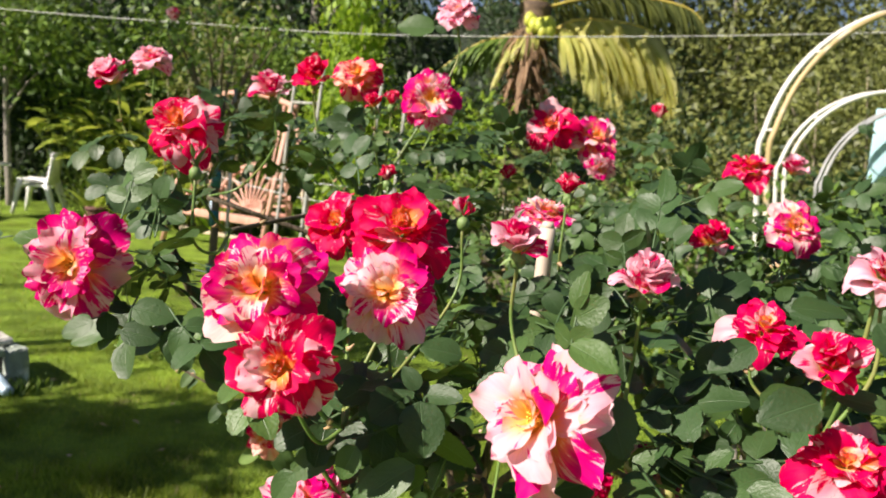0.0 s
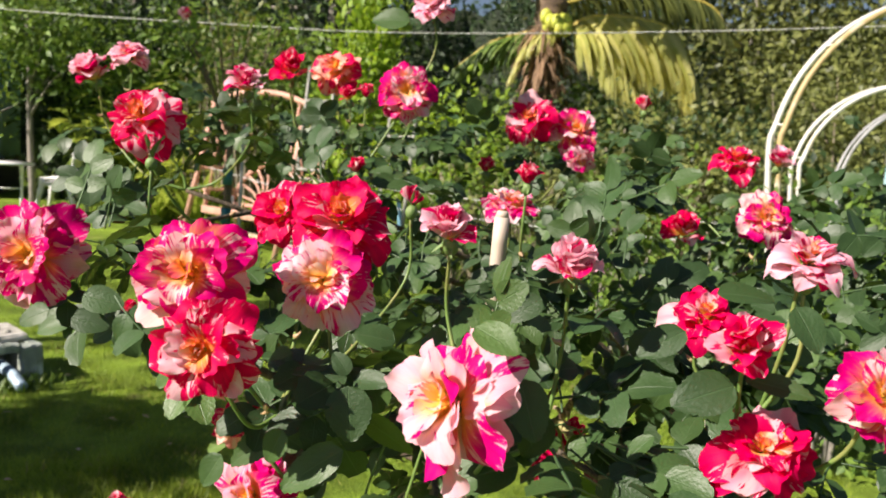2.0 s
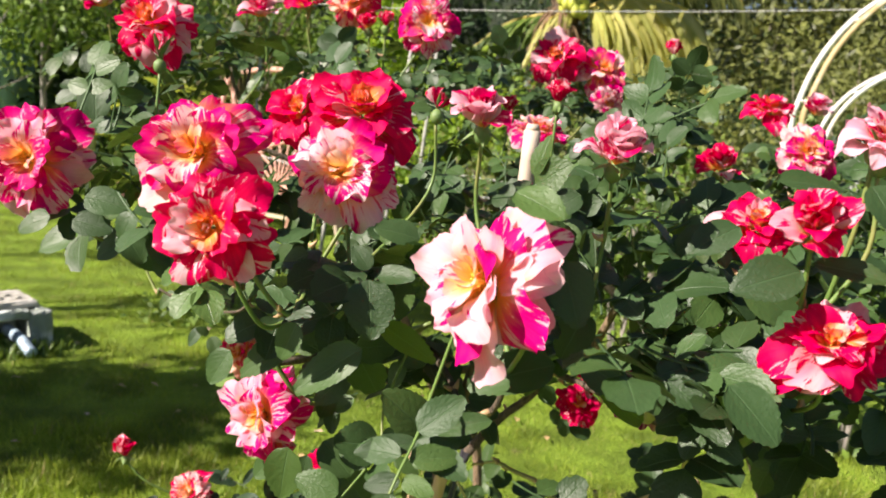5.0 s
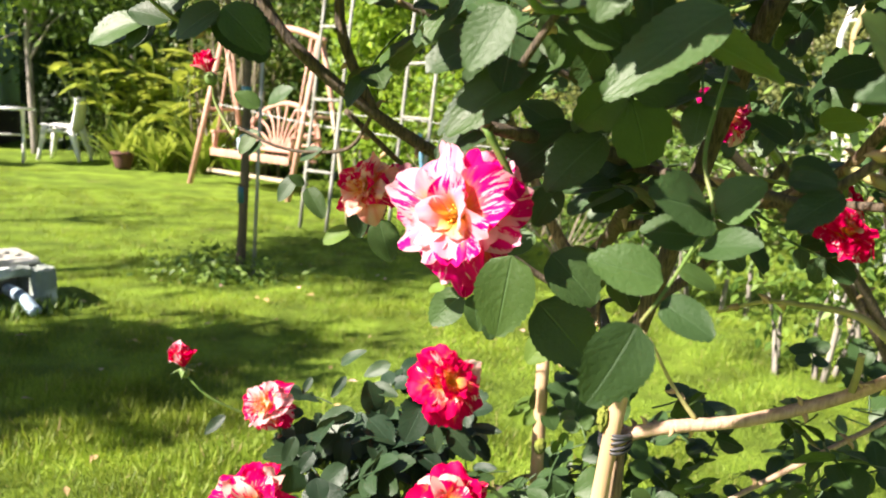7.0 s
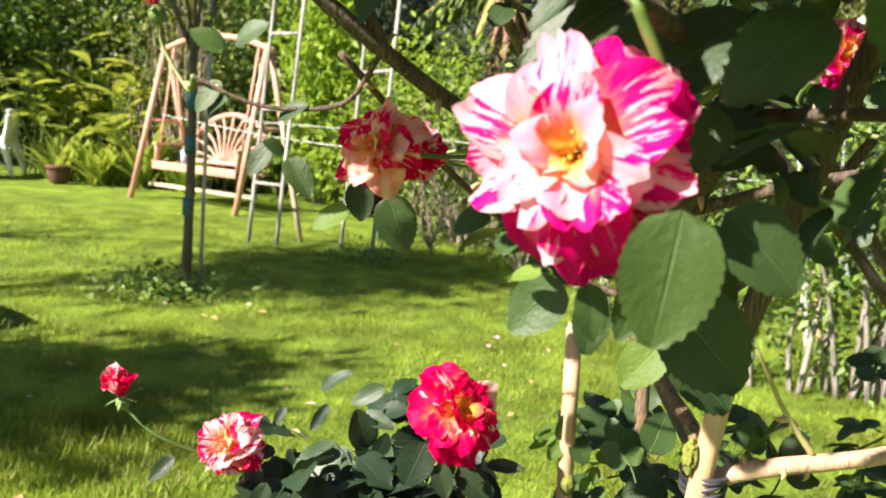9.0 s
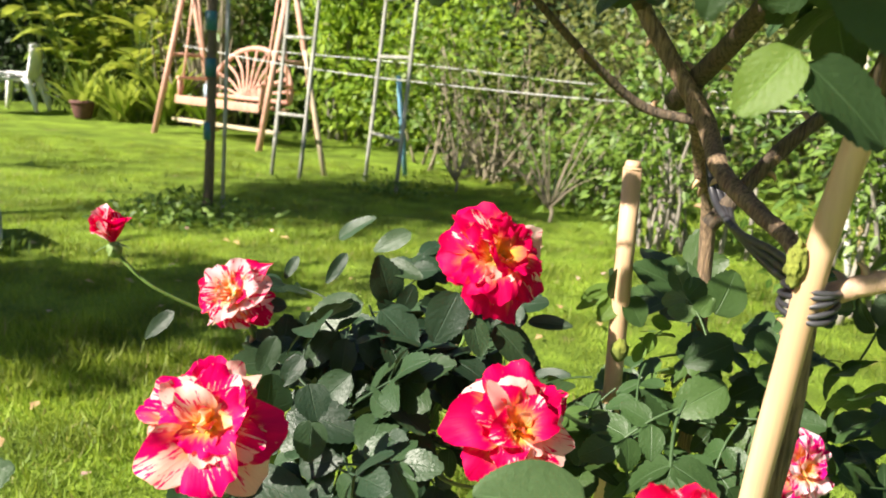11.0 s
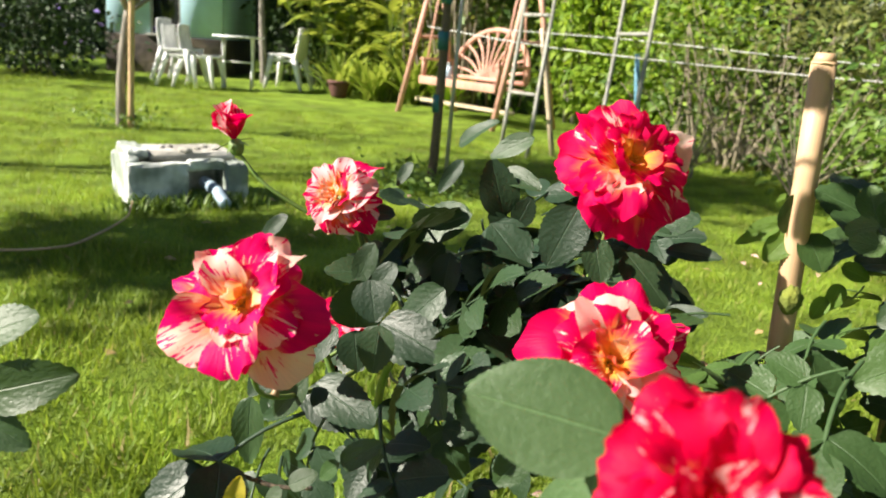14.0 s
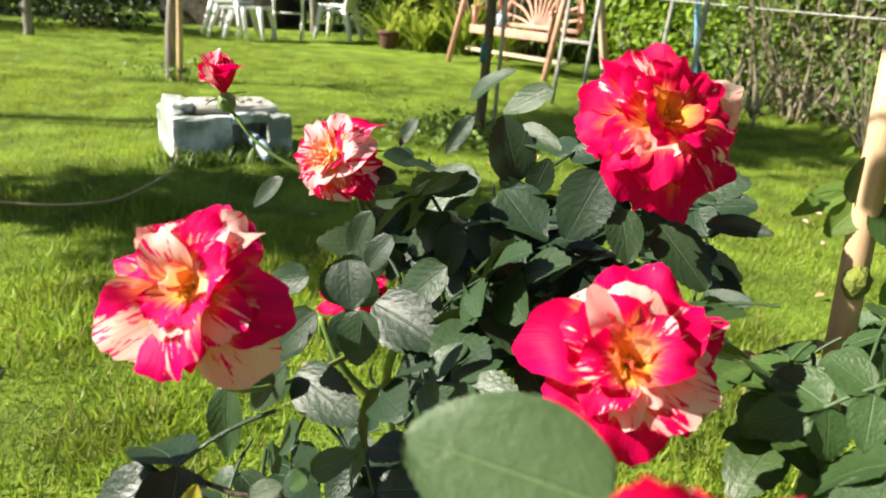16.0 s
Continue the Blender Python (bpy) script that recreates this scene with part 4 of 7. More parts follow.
copy_thing(chair, pose(-8.04, 9.13, 0.07, 0, 0, 106))


def folding_table():
    ob = thing("folding_table", -7.62, 9.8, 0, "white plastic folding table with crossed legs", "table")
    bm = rod(((0, 0, 0.70), (0, 0, 0.725)), (0.36, 0.36), 28, 2)
    part("tabletop", bm, WHITE_PLASTIC, ob)
    for s in (-1, 1):
        for a in (-1, 1):
            part("leg", rod(((s * 0.2, a * 0.19, 0.0), (s * 0.2, -a * 0.16, 0.70)), 0.018, 8, 2), WHITE_PLASTIC, ob)
    part("cross_bar", rod(((-0.2, 0, 0.36), (0.2, 0, 0.36)), 0.012, 8, 2), WHITE_PLASTIC, ob)
    ob.rotation_euler.z = 0.6


folding_table()
pot = thing("clay_pot", -6.05, 10.05, 0, "dark red plant pot among leaves", "plant pot")
part("pot_body", rod(((0, 0, 0), (0, 0, 0.1), (0, 0, 0.2)), (0.10, 0.13, 0.15), 14, 3), TERRACOTTA, pot)
part("pot_rim", rod(((0, 0, 0.19), (0, 0, 0.225)), (0.165, 0.165), 14, 2), TERRACOTTA, pot)


def small_house():
    """A teal-painted outhouse on a dark stone plinth, with an open dark window."""
    ob = thing("garden_house", -11.10, 10.55, 0, "small teal-painted garden house on a dark stone base", "house")
    L, H, P, D, T = 1.95, 2.7, 0.62, 2.4, 0.14
    part("plinth", box(L / 2, D / 2, P / 2 - 0.05, L + 0.06, D + 0.06, P + 0.1, 0.01), DARK_STONE, ob, "dark stone plinth")
    w0, w1, z0, z1 = 0.72, 1.25, P + 0.02, 1.9
    for x0, x1, a, b in ((0, w0, P, H), (w1, L, P, H), (w0, w1, z1, H)):
        part("wall_panel", box((x0 + x1) / 2, T / 2, (a + b) / 2, x1 - x0, T, b - a, 0.0), TEAL_WALL, ob)
    for x in (T / 2, L - T / 2):
        part("wall_panel", box(x, D / 2 + T / 2 + 0.002, (P + H) / 2, T, D - T - 0.004, H - P, 0.0), TEAL_WALL, ob)
    part("wall_panel", box(L / 2, D + T / 2, (P + H) / 2, L, T, H - P, 0.0), TEAL_WALL, ob)
    win = part("window", box((w0 + w1) / 2, T * 0.6, (z0 + z1) / 2, w1 - w0 - 0.08, 0.02, z1 - z0 - 0.08, 0.0), DARK_GLASS, ob, "dark window pane")
    for x in (w0 + 0.02, w1 - 0.02):
        part("window_frame", box(x, T * 0.5, (z0 + z1) / 2, 0.04, 0.06, z1 - z0, 0.004), WHITE_WOOD, win)
    part("window_sill", box((w0 + w1) / 2, -0.02, z0 - 0.01, w1 - w0 + 0.1, 0.12, 0.04, 0.004), WHITE_WOOD, win)
    part("roof", box(L / 2, D / 2 + T / 2, H + 0.06, L + 0.5, D + 0.6, 0.1, 0.01), DARK_STONE, ob, "dark flat roof")
    ob.rotation_euler.z = math.atan2(0.45, 0.89)


small_house()


def valve_box():
    """A crumbling concrete chamber with an opening for a pipe."""
    ob = thing("concrete_box", 0, 0, 0, "crumbling pale concrete valve box in the grass", "concrete box")
    rng = random.Random(4)

    def block(name, cx, cy, cz, sx, sy, sz, mat, label=""):
        bm = box(cx, cy, cz, sx, sy, sz, 0.012)
        bmesh.ops.subdivide_edges(bm, edges=[e for e in bm.edges if e.calc_length() > 0.06], cuts=3, use_grid_fill=True)
        for v in bm.verts:
            v.co += Vector((rng.uniform(-1, 1), rng.uniform(-1, 1), rng.uniform(-1, 1))) * 0.005
        return part(name, bm, mat, ob, label, smooth=False)

    L, W, H, T = 0.56, 0.40, 0.20, 0.06
    hole0, hole1 = 0.27, 0.45
    block("front_wall", hole0 / 2, T / 2, H / 2 - 0.03, hole0, T, H + 0.04, CONCRETE)
    block("front_wall", (hole1 + L) / 2, T / 2, H / 2 - 0.03, L - hole1, T, H + 0.04, CONCRETE)
    block("lintel", (hole0 + hole1) / 2, T / 2, H - 0.02, hole1 - hole0 - 0.004, T - 0.006, 0.05, CONCRETE)
    block("end_wall", T / 2, W / 2 + 0.03, H / 2 - 0.02, T, W - T - 0.01, H + 0.06, CONCRETE)
    block("end_wall", L - T / 2, W / 2 + 0.03, H / 2 - 0.03, T, W - T - 0.01, H + 0.03, CONCRETE)
    block("back_wall", L / 2, W - T / 2 + 0.07, H / 2 - 0.03, L, T, H + 0.04, CONCRETE)
    block("cover_slab", L * 0.58, W / 2 + 0.07, H + 0.005, L * 0.72, W * 0.74, 0.035, CONCRETE_TOP, "stained concrete cover slab with debris")
    block("cover_slab", L * 0.12, W / 2 + 0.08, H + 0.018, L * 0.17, W * 0.8, 0.04, CONCRETE, "pale concrete cover slab")
    for k in range(9):
        bm = bmesh.new()
        bmesh.ops.create_icosphere(bm, subdivisions=1, radius=rng.uniform(0.012, 0.026))
        bmesh.ops.scale(bm, vec=(1.2, 1, 0.6), verts=bm.verts)
        bmesh.ops.translate(bm, vec=(rng.uniform(0.2, L - 0.1), rng.uniform(0.12, W - 0.05), H + 0.03), verts=bm.verts)
        part("rubble", bm, CONCRETE_TOP, ob)
    bm = rod(((0.385, 0.16, 0.07), (0.395, 0.0, 0.06), (0.395, -0.08, 0.048), (0.405, -0.15, 0.015)), 0.030, 14, 5)
    part("pipe", bm, PVC, ob, "pale blue-grey drain pipe")
    m = Matrix(((0.54, -0.84, 0, -2.735), (0.84, 0.54, 0, 3.33), (0, 0, 1, 0), (0, 0, 0, 1)))
    return placed(ob, m)


valve_box()
# Tufts in shrub green put the shadow along the box front into colour.
for k in range(9):
    f = 0.02 + 0.07 * k
    sx, sy = -2.77 + 0.54 * f + 0.06, 3.30 + 0.84 * f - 0.04
    g = np.random.default_rng(80 + k)
    tuft = thing("grass_tuft", sx, sy, lawn_height(sx, sy), "tuft of longer grass by the concrete box, shadow in its dark green", "grass")
    a = g.uniform(0, math.tau, 60)
    spot = np.c_[g.normal(size=(60, 2)) * 0.045, np.full(60, -0.01)]
    tagged(part("tuft", merged("tuft", BLADE_SHAPE, frames_for(spot, np.c_[np.cos(a), np.sin(a), g.uniform(0.8, 3.0, 60)], np.tile((0.0, 0.0, 1.0), (60, 1)), g.uniform(0.05, 0.12, 60)), FOL_MID), None, tuft), kind="stuff")
hose = thing("garden_hose", -2.55, 3.1, 0, "pale brown hose lying in the grass", "hose")
part("hose_length", rod(((-0.13, 0.2, 0.03), (0.10, -0.05, 0.035), (0.25, -0.35, 0.035), (0.28, -0.5, 0.035), (0.17, -0.65, 0.035), (-0.05, -0.75, 0.03), (-0.25, -0.8, 0.0)), 0.0042, 7, 6), BAMBOO, hose)


def arch(label, foot, width, spring, rise, material, seed, way, r=0.022, depth=0.5, second=None):
    """A hooped garden arch: two parallel bent tubes joined by short ties."""
    ob = thing("garden_arch", *foot, label, "garden arch")
    x = Vector((*way, 0)).normalized()
    y = Vector((-x.y, x.x, 0))
    hoops = []
    for k, (off, mat) in enumerate(((0, material), (depth, second or material))):
        pts = [x * 0.24 + Vector((0, 0, -0.03)), x * 0.09 + Vector((0, 0, spring * 0.5)), Vector((0, 0, spring))]
        pts += [x * (width / 2 * (1 - math.cos(a))) + Vector((0, 0, spring + rise * math.sin(a))) for a in np.linspace(0.2, math.pi - 0.2, 11)]
        pts += [x * width + Vector((0, 0, spring)), x * (width - 0.09) + Vector((0, 0, spring * 0.5)), x * (width - 0.24) + Vector((0, 0, -0.03))]
        pts = [p + y * off for p in pts]
        part("hoop", rod(pts, r, 8, 4, 0.05, seed + k), mat, ob)
        hoops.append(pts)
    for i in range(1, len(hoops[0]) - 1, 2):
        part("tie_bar", rod((hoops[0][i], hoops[1][i]), r * 0.45, 6, 2), material, ob)
    return ob


arch("white hooped metal garden arch with flaking paint", (1.27, 4.62, 0), 1.7, 1.45, 0.88, PALE_METAL, 1, (0.97, 0.2), 0.016, -0.12, YELLOW_METAL)
arch("white double-hooped garden arch", (1.72, 5.73, 0), 1.5, 1.35, 0.66, PALE_METAL, 3, (0.97, 0.2), 0.015, 0.12)
arch("grey hooped garden arch among shrubs", (2.17, 6.4, 0), 1.5, 1.26, 0.72, GREY_METAL, 5, (0.97, 0.2), 0.013, 0.07)
sign = thing("teal_board", 2.84, 6.7, 0.0, "pale teal board on a post behind the arches", "board")
part("panel", box(0, 0, 1.65, 0.5, 0.03, 0.62, 0.004), TEAL_WALL, sign)
part("post", rod(((0, 0.04, -0.05), (0, 0.04, 1.8)), 0.025, 8, 2), GREY_METAL, sign)

# ---- roses ----
def petal_mesh(name, wrap, recurve, ruffle, seed, material, wide=1.0, nu=18, nv=13):
    """A broad rounded petal, 1 long, narrow at its base, cupped across by wrap, with a recurved, ruffled rim."""
    rng = random.Random(seed)
    verts, faces, uvs = [], [], []
    ph, ph2, k = rng.uniform(0, 6), rng.uniform(0, 6), rng.uniform(2.4, 3.8)
    notch, skew, curl = rng.uniform(-0.05, 0.16), rng.uniform(-0.15, 0.15), rng.uniform(-0.25, 0.25)
    wide *= rng.uniform(0.62, 0.98)
    for j in range(nv + 1):
        t = 2 * j / nv - 1
        for i in range(nu + 1):
            a = 2 * i / nu - 1
            X, Y = a * math.sqrt(1 - t * t / 2), t * math.sqrt(1 - a * a / 2)
            y = (Y + 1) / 2
            grow = min(1, y / 0.6)
            x = 0.56 * wide * X * (0.26 + 0.74 * grow * grow * (3 - 2 * grow))
            rim = min(1, X * X + Y * Y) ** 2 * max(0, y - 0.25) / 0.75
            turn = math.atan2(x, y - 0.30)
            y -= notch * math.exp(-(x / 0.11) ** 2) * max(0, y) ** 5
            wave = math.sin(k * turn + ph) + 0.6 * math.sin(2.3 * k * turn + ph2)
            bend = max(0.05, 2 * wrap)
            z = (1 - math.cos(x * bend)) / bend + 0.11 * math.sin(math.pi * y * 0.8) + curl * x * y
            z -= recurve * (max(0, y - 0.45) ** 2 * 2.2 + 0.35 * rim * abs(x))
            z += ruffle * rim * wave + 0.07 * rim * noise.noise((turn * 3.2, y * 3.0, ph)) + 0.05 * y * noise.noise((x * 3.0, y * 2.6, ph2 * 3))
            verts.append((math.sin(x * bend) / bend + skew * y * y, y + 0.045 * rim * math.sin(1.6 * k * turn + ph2) + 0.06 * rim * noise.noise((turn * 2.6, ph, 0)) + 0.06 * rim * noise.noise((turn * 7.5, ph2, 0)), z))
            uvs.append((0.5 + 0.8 * x, y))
    w = nu + 1
    for j in range(nv):
        for i in range(nu):
            faces.append((j * w + i, j * w + i + 1, (j + 1) * w + i + 1, (j + 1) * w + i))
    return sheet(name, verts, faces, uvs, material)


PETAL_SHAPES = {}


def petals_of(style):
    if style not in PETAL_SHAPES:
        mat = PETALS[style]
        ripple = 0.25 if style == "bud" else 1.0
        PETAL_SHAPES[style] = {
            "heart": [petal_mesh("petal", 0.8, 0.16, 0.15, s + 40, HEARTS[style], 0.85) for s in range(6)],
            "open": [petal_mesh("petal", 0.45, 0.34, 0.14, s, mat, 1.0) for s in range(12)],
            "mid": [petal_mesh("petal", 0.6, 0.24, 0.12, s + 12, mat, 0.96) for s in range(10)],
            "cup": [petal_mesh("petal", 1.1, 0.16, 0.07 * ripple, s + 24, mat, 1.25 if style == "bud" else 1.05) for s in range(5)],
            "wrap": [petal_mesh("petal", 1.5, 0.14, 0.03 * ripple, s + 30, mat, 1.35 if style == "bud" else 1.0) for s in range(5)],
        }
    return PETAL_SHAPES[style]


def sepal_mesh():
    verts, faces, uvs = [], [], []
    for j in range(6):
        v = j / 5
        half = 0.16 * math.sin(math.pi * (0.12 + 0.86 * v)) ** 0.7 * (1 - 0.5 * v)
        for u in (-1, 0, 1):
            verts.append((u * half, v, 0.05 * abs(u) - 0.25 * v * v))
            uvs.append(((u + 1) / 2, v))
    for j in range(5):
        for i in range(2):
            faces.append((j * 3 + i, j * 3 + i + 1, j * 3 + i + 4, j * 3 + i + 3))
    return sheet("sepal", verts, faces, uvs, SEPAL)


SEPAL_SHAPE = sepal_mesh()
hip = bmesh.new()
bmesh.ops.create_uvsphere(hip, u_segments=12, v_segments=8, radius=1.0)
for v in hip.verts:
    v.co.z = v.co.z * 1.15 - 0.6
    v.co.xy *= 1.0 - 0.22 * max(0, v.co.z)
HIP = bpy.data.meshes.new("hip")
hip.to_mesh(HIP)
hip.free()
HIP.materials.append(SEPAL)
HIP.polygons.foreach_set("use_smooth", [True] * len(HIP.polygons))


def stamen_mesh():
    bm = bmesh.new()
    rng = random.Random(5)
    for k in range(46):
        a, q = k * 2.4, math.sqrt((k + 0.5) / 46)
        tip = Vector((math.cos(a) * q * 0.9, math.sin(a) * q * 0.9, 1.0 - 0.35 * q + rng.uniform(-0.1, 0.1)))
        tube(bm, ((math.cos(a) * q * 0.4, math.sin(a) * q * 0.4, 0), tip), (0.03, 0.03), 4, 1)
        bmesh.ops.create_icosphere(bm, subdivisions=1, radius=0.085, matrix=Matrix.Translation(tip))
    me = bpy.data.meshes.new("stamens")
    bm.to_mesh(me)
    bm.free()
    me.materials.append(STAMEN)
    return me


STAMENS = stamen_mesh()
CLEAR = []


def bush(label, x, y, hubs, category="rose bush"):
    ob = thing("rose_bush", x, y, lawn_height(x, y), label, category, "striped rose bushes")
    return {"ob": ob, "o": Vector(ob.location), "hubs": [Vector(h) for h in hubs], "leaves": [], "count": 0}


def cane(b, points, radii, material=None, thorns=0, seed=1, rough=0.05, sides=10):
    o = b["o"]
    bm = bmesh.new()
    line = tube(bm, [Vector(p) - o for p in points], radii, sides, 7, rough, random.Random(seed))
    ob = part("cane", bm, material or BARK, b["ob"])
    rng = random.Random(seed)
    for k in range(thorns):
        i = rng.randrange(1, len(line) - 2)
        way = (line[i + 1] - line[i - 1]).normalized()
        side = Matrix.Rotation(rng.uniform(0, 6.28), 3, way) @ way.orthogonal().normalized()
        r = radii[0] if isinstance(radii, (tuple, list)) else radii
        part("thorn", rod((line[i] + side * r * 0.5, line[i] + side * (r + 0.004), line[i] + side * (r + 0.008) - way * 0.003), (0.0035, 0.0022, 0.0004), 5, 2), THORN, ob)
    return line


def rose(b, place, facing, r, style, opened, seed, away=None):
    """One bloom with its stem: rings of petals from flat to furled, hip, sepals, stamens."""
    rng = random.Random(seed)
    o = b["o"]
    c, n = Vector(place), Vector(facing).normalized()
    CLEAR.append((c, n, r))
    kinds = petals_of("bud" if opened < 0.3 else style)
    base = c - n * r * (0.30 + 0.55 * (1 - opened))
    side = n.orthogonal().normalized()
    frame_m = Matrix((side, n.cross(side), n)).transposed().to_4x4()
    axis = Matrix.Translation(base - o) @ frame_m
    bloom = part("bloom", HIP, None, b["ob"], {"red": "crimson bloom with pale flecks", "mixed": "crimson, pink and cream striped bloom", "pale": "pale pink bloom striped magenta",
                 "blush": "blush pink bloom with magenta splashes", "pink": "half-open pink bloom streaked crimson", "coral": "coral-pink bloom", "flame": "crimson bloom splashed with cream round a yellow heart", "peach": "peach and crimson striped bloom with an orange heart", "old": "withered purple bloom", "carmine": "crimson bloom flecked and edged with pale pink", "rosy": "rose-pink bloom striped magenta and pale pink", "striped": "red and white candy-striped bloom", "crimson": "velvety crimson bloom with few pale flecks", "bud": "closed green rose bud"}[style])
    hr = 0.0062 + 0.05 * r
    bloom.matrix_basis = axis @ Matrix.Scale(hr, 4)
    keep = bloom.matrix_basis.inverted()

    def petal(me, phi, elev, size, lift, roll=0.0):
        m = axis @ Matrix.Rotation(phi, 4, "Z") @ Matrix.Translation((0, 0, lift)) @ Matrix.Rotation(radians(elev), 4, "X") @ Matrix.Rotation(roll, 4, "Y") @ Matrix.Translation((0, hr * 0.3, 0)) @ Matrix.Scale(size, 4)
        ob = new("petal", me)
        ob.parent = bloom
        ob.matrix_basis = keep @ m

    if style == "bud":
        rings = [(3, 84, 2.6, "wrap")]
    elif opened < 0.3:
        rings = [(4, 46, 1.15, "cup"), (4, 62, 1.3, "cup"), (4, 76, 1.3, "wrap"), (3, 84, 1.25, "wrap")]
    elif opened < 0.65:
        e = 30 * (0.65 - opened) / 0.35
        rings = [(5, 22 + e, 1.15, "mid"), (5, 42 + e, 1.25, "mid"), (5, 58 + e * 0.6, 1.3, "cup"), (4, 72, 1.25, "cup"), (3, 82, 1.15, "wrap")]
    else:
        e = 40 * (1 - opened)
        rings = [(8, -8 + e, 1.02, "open"), (8, 6 + e, 0.98, "open"), (7, 22 + e, 0.88, "mid"), (6, 38 + e, 0.72, "mid")] + ([(4, 54, 0.58, "heart"), (4, 70, 0.46, "heart"), (3, 80, 0.36, "heart")] if opened < 0.93 else [(4, 60, 0.52, "heart")])
    for k, (count, elev, size, kind) in enumerate(rings):
        turn = rng.uniform(0, 6.28)
        for i in range(count):
            phi = turn + math.tau * i / count + rng.uniform(-0.2, 0.2)
            petal(rng.choice(kinds[kind]), phi, elev + rng.uniform(-17, 17) * (1 if opened > 0.3 else 0.2), r * size * rng.uniform(0.74, 1.08), k * 0.035 * r, rng.uniform(-0.38, 0.38))
    if opened > 0.93:
        st = part("flower_centre", STAMENS, None, bloom)
        st.matrix_basis = keep @ axis @ Matrix.Translation((0, 0, 0.1 * r)) @ Matrix.Scale(r * 0.24, 4)
    for i in range(5):
        el = 70 if style == "bud" else rng.uniform(-50, 20)
        sp = part("sepal", SEPAL_SHAPE, None, bloom)
        sp.matrix_basis = keep @ axis @ Matrix.Rotation(math.tau * i / 5, 4, "Z") @ Matrix.Rotation(radians(el), 4, "X") @ Matrix.Scale(max(0.018, r * (2.6 if style == "bud" else 0.62)), 4)
    foot = base - n * hr * 1.2
    hub = min(b["hubs"], key=lambda h: (h - foot).length + max(0, h.z - foot.z) * 4)
    away = Vector(away).normalized() if away else (-n * 0.6 + (Vector((0, 0, -0.8)) if hub.z < foot.z else (hub - foot).normalized() * 0.6)).normalized()
    reach = (foot - hub).length
    p1 = foot + away * min(0.07, reach * 0.35)
    p2 = p1.lerp(hub, 0.55) + Vector((rng.uniform(-0.02, 0.02), rng.uniform(-0.02, 0.02), -0.02))
    cane(b, (foot, p1, p2, hub), (0.0014 + 0.010 * r, 0.0017, 0.0021, 0.0026), GREEN_STEM, 2, seed, 0.03, 7)
    return bloom


def leaflet_arrays(length, width, fold, droop, seed, rows=11, cols=5, blunt=0.62, teeth=1.0):
    """A toothed oval leaflet: points, faces, uvs; base at the origin, tip along y."""
    rng = random.Random(seed)
    verts, faces, uvs = [], [], []
    tw, wave = rng.uniform(-0.08, 0.08), rng.uniform(0, 6)
    for j in range(rows + 1):
        v = j / rows
        half = width / 2 * math.sin(math.pi * min(1, 0.04 + 0.96 * v) ** 0.85) ** blunt if 0 < v < 1 else width * 0.02
        tooth = (0.017 if j % 2 else -0.009) * width * teeth * (1 if 1 < j < rows else 0)
        for i in range(cols):
            u = 2 * i / (cols - 1) - 1
            edge = abs(u) ** 3
            x = u * (half + tooth * edge)
            y = v * length + edge * (0.5 / rows) * length * (1 if j % 2 else 0)
            z = fold * abs(x) - droop * length * v * v + tw * x * v + 0.02 * length * math.sin(7 * v + wave) * u * edge
            verts.append((x, y, z))
            uvs.append(((u + 1) / 2, v))
    for j in range(rows):
        for i in range(cols - 1):
            faces.append((j * cols + i, j * cols + i + 1, (j + 1) * cols + i + 1, (j + 1) * cols + i))
    return np.array(verts), faces, uvs


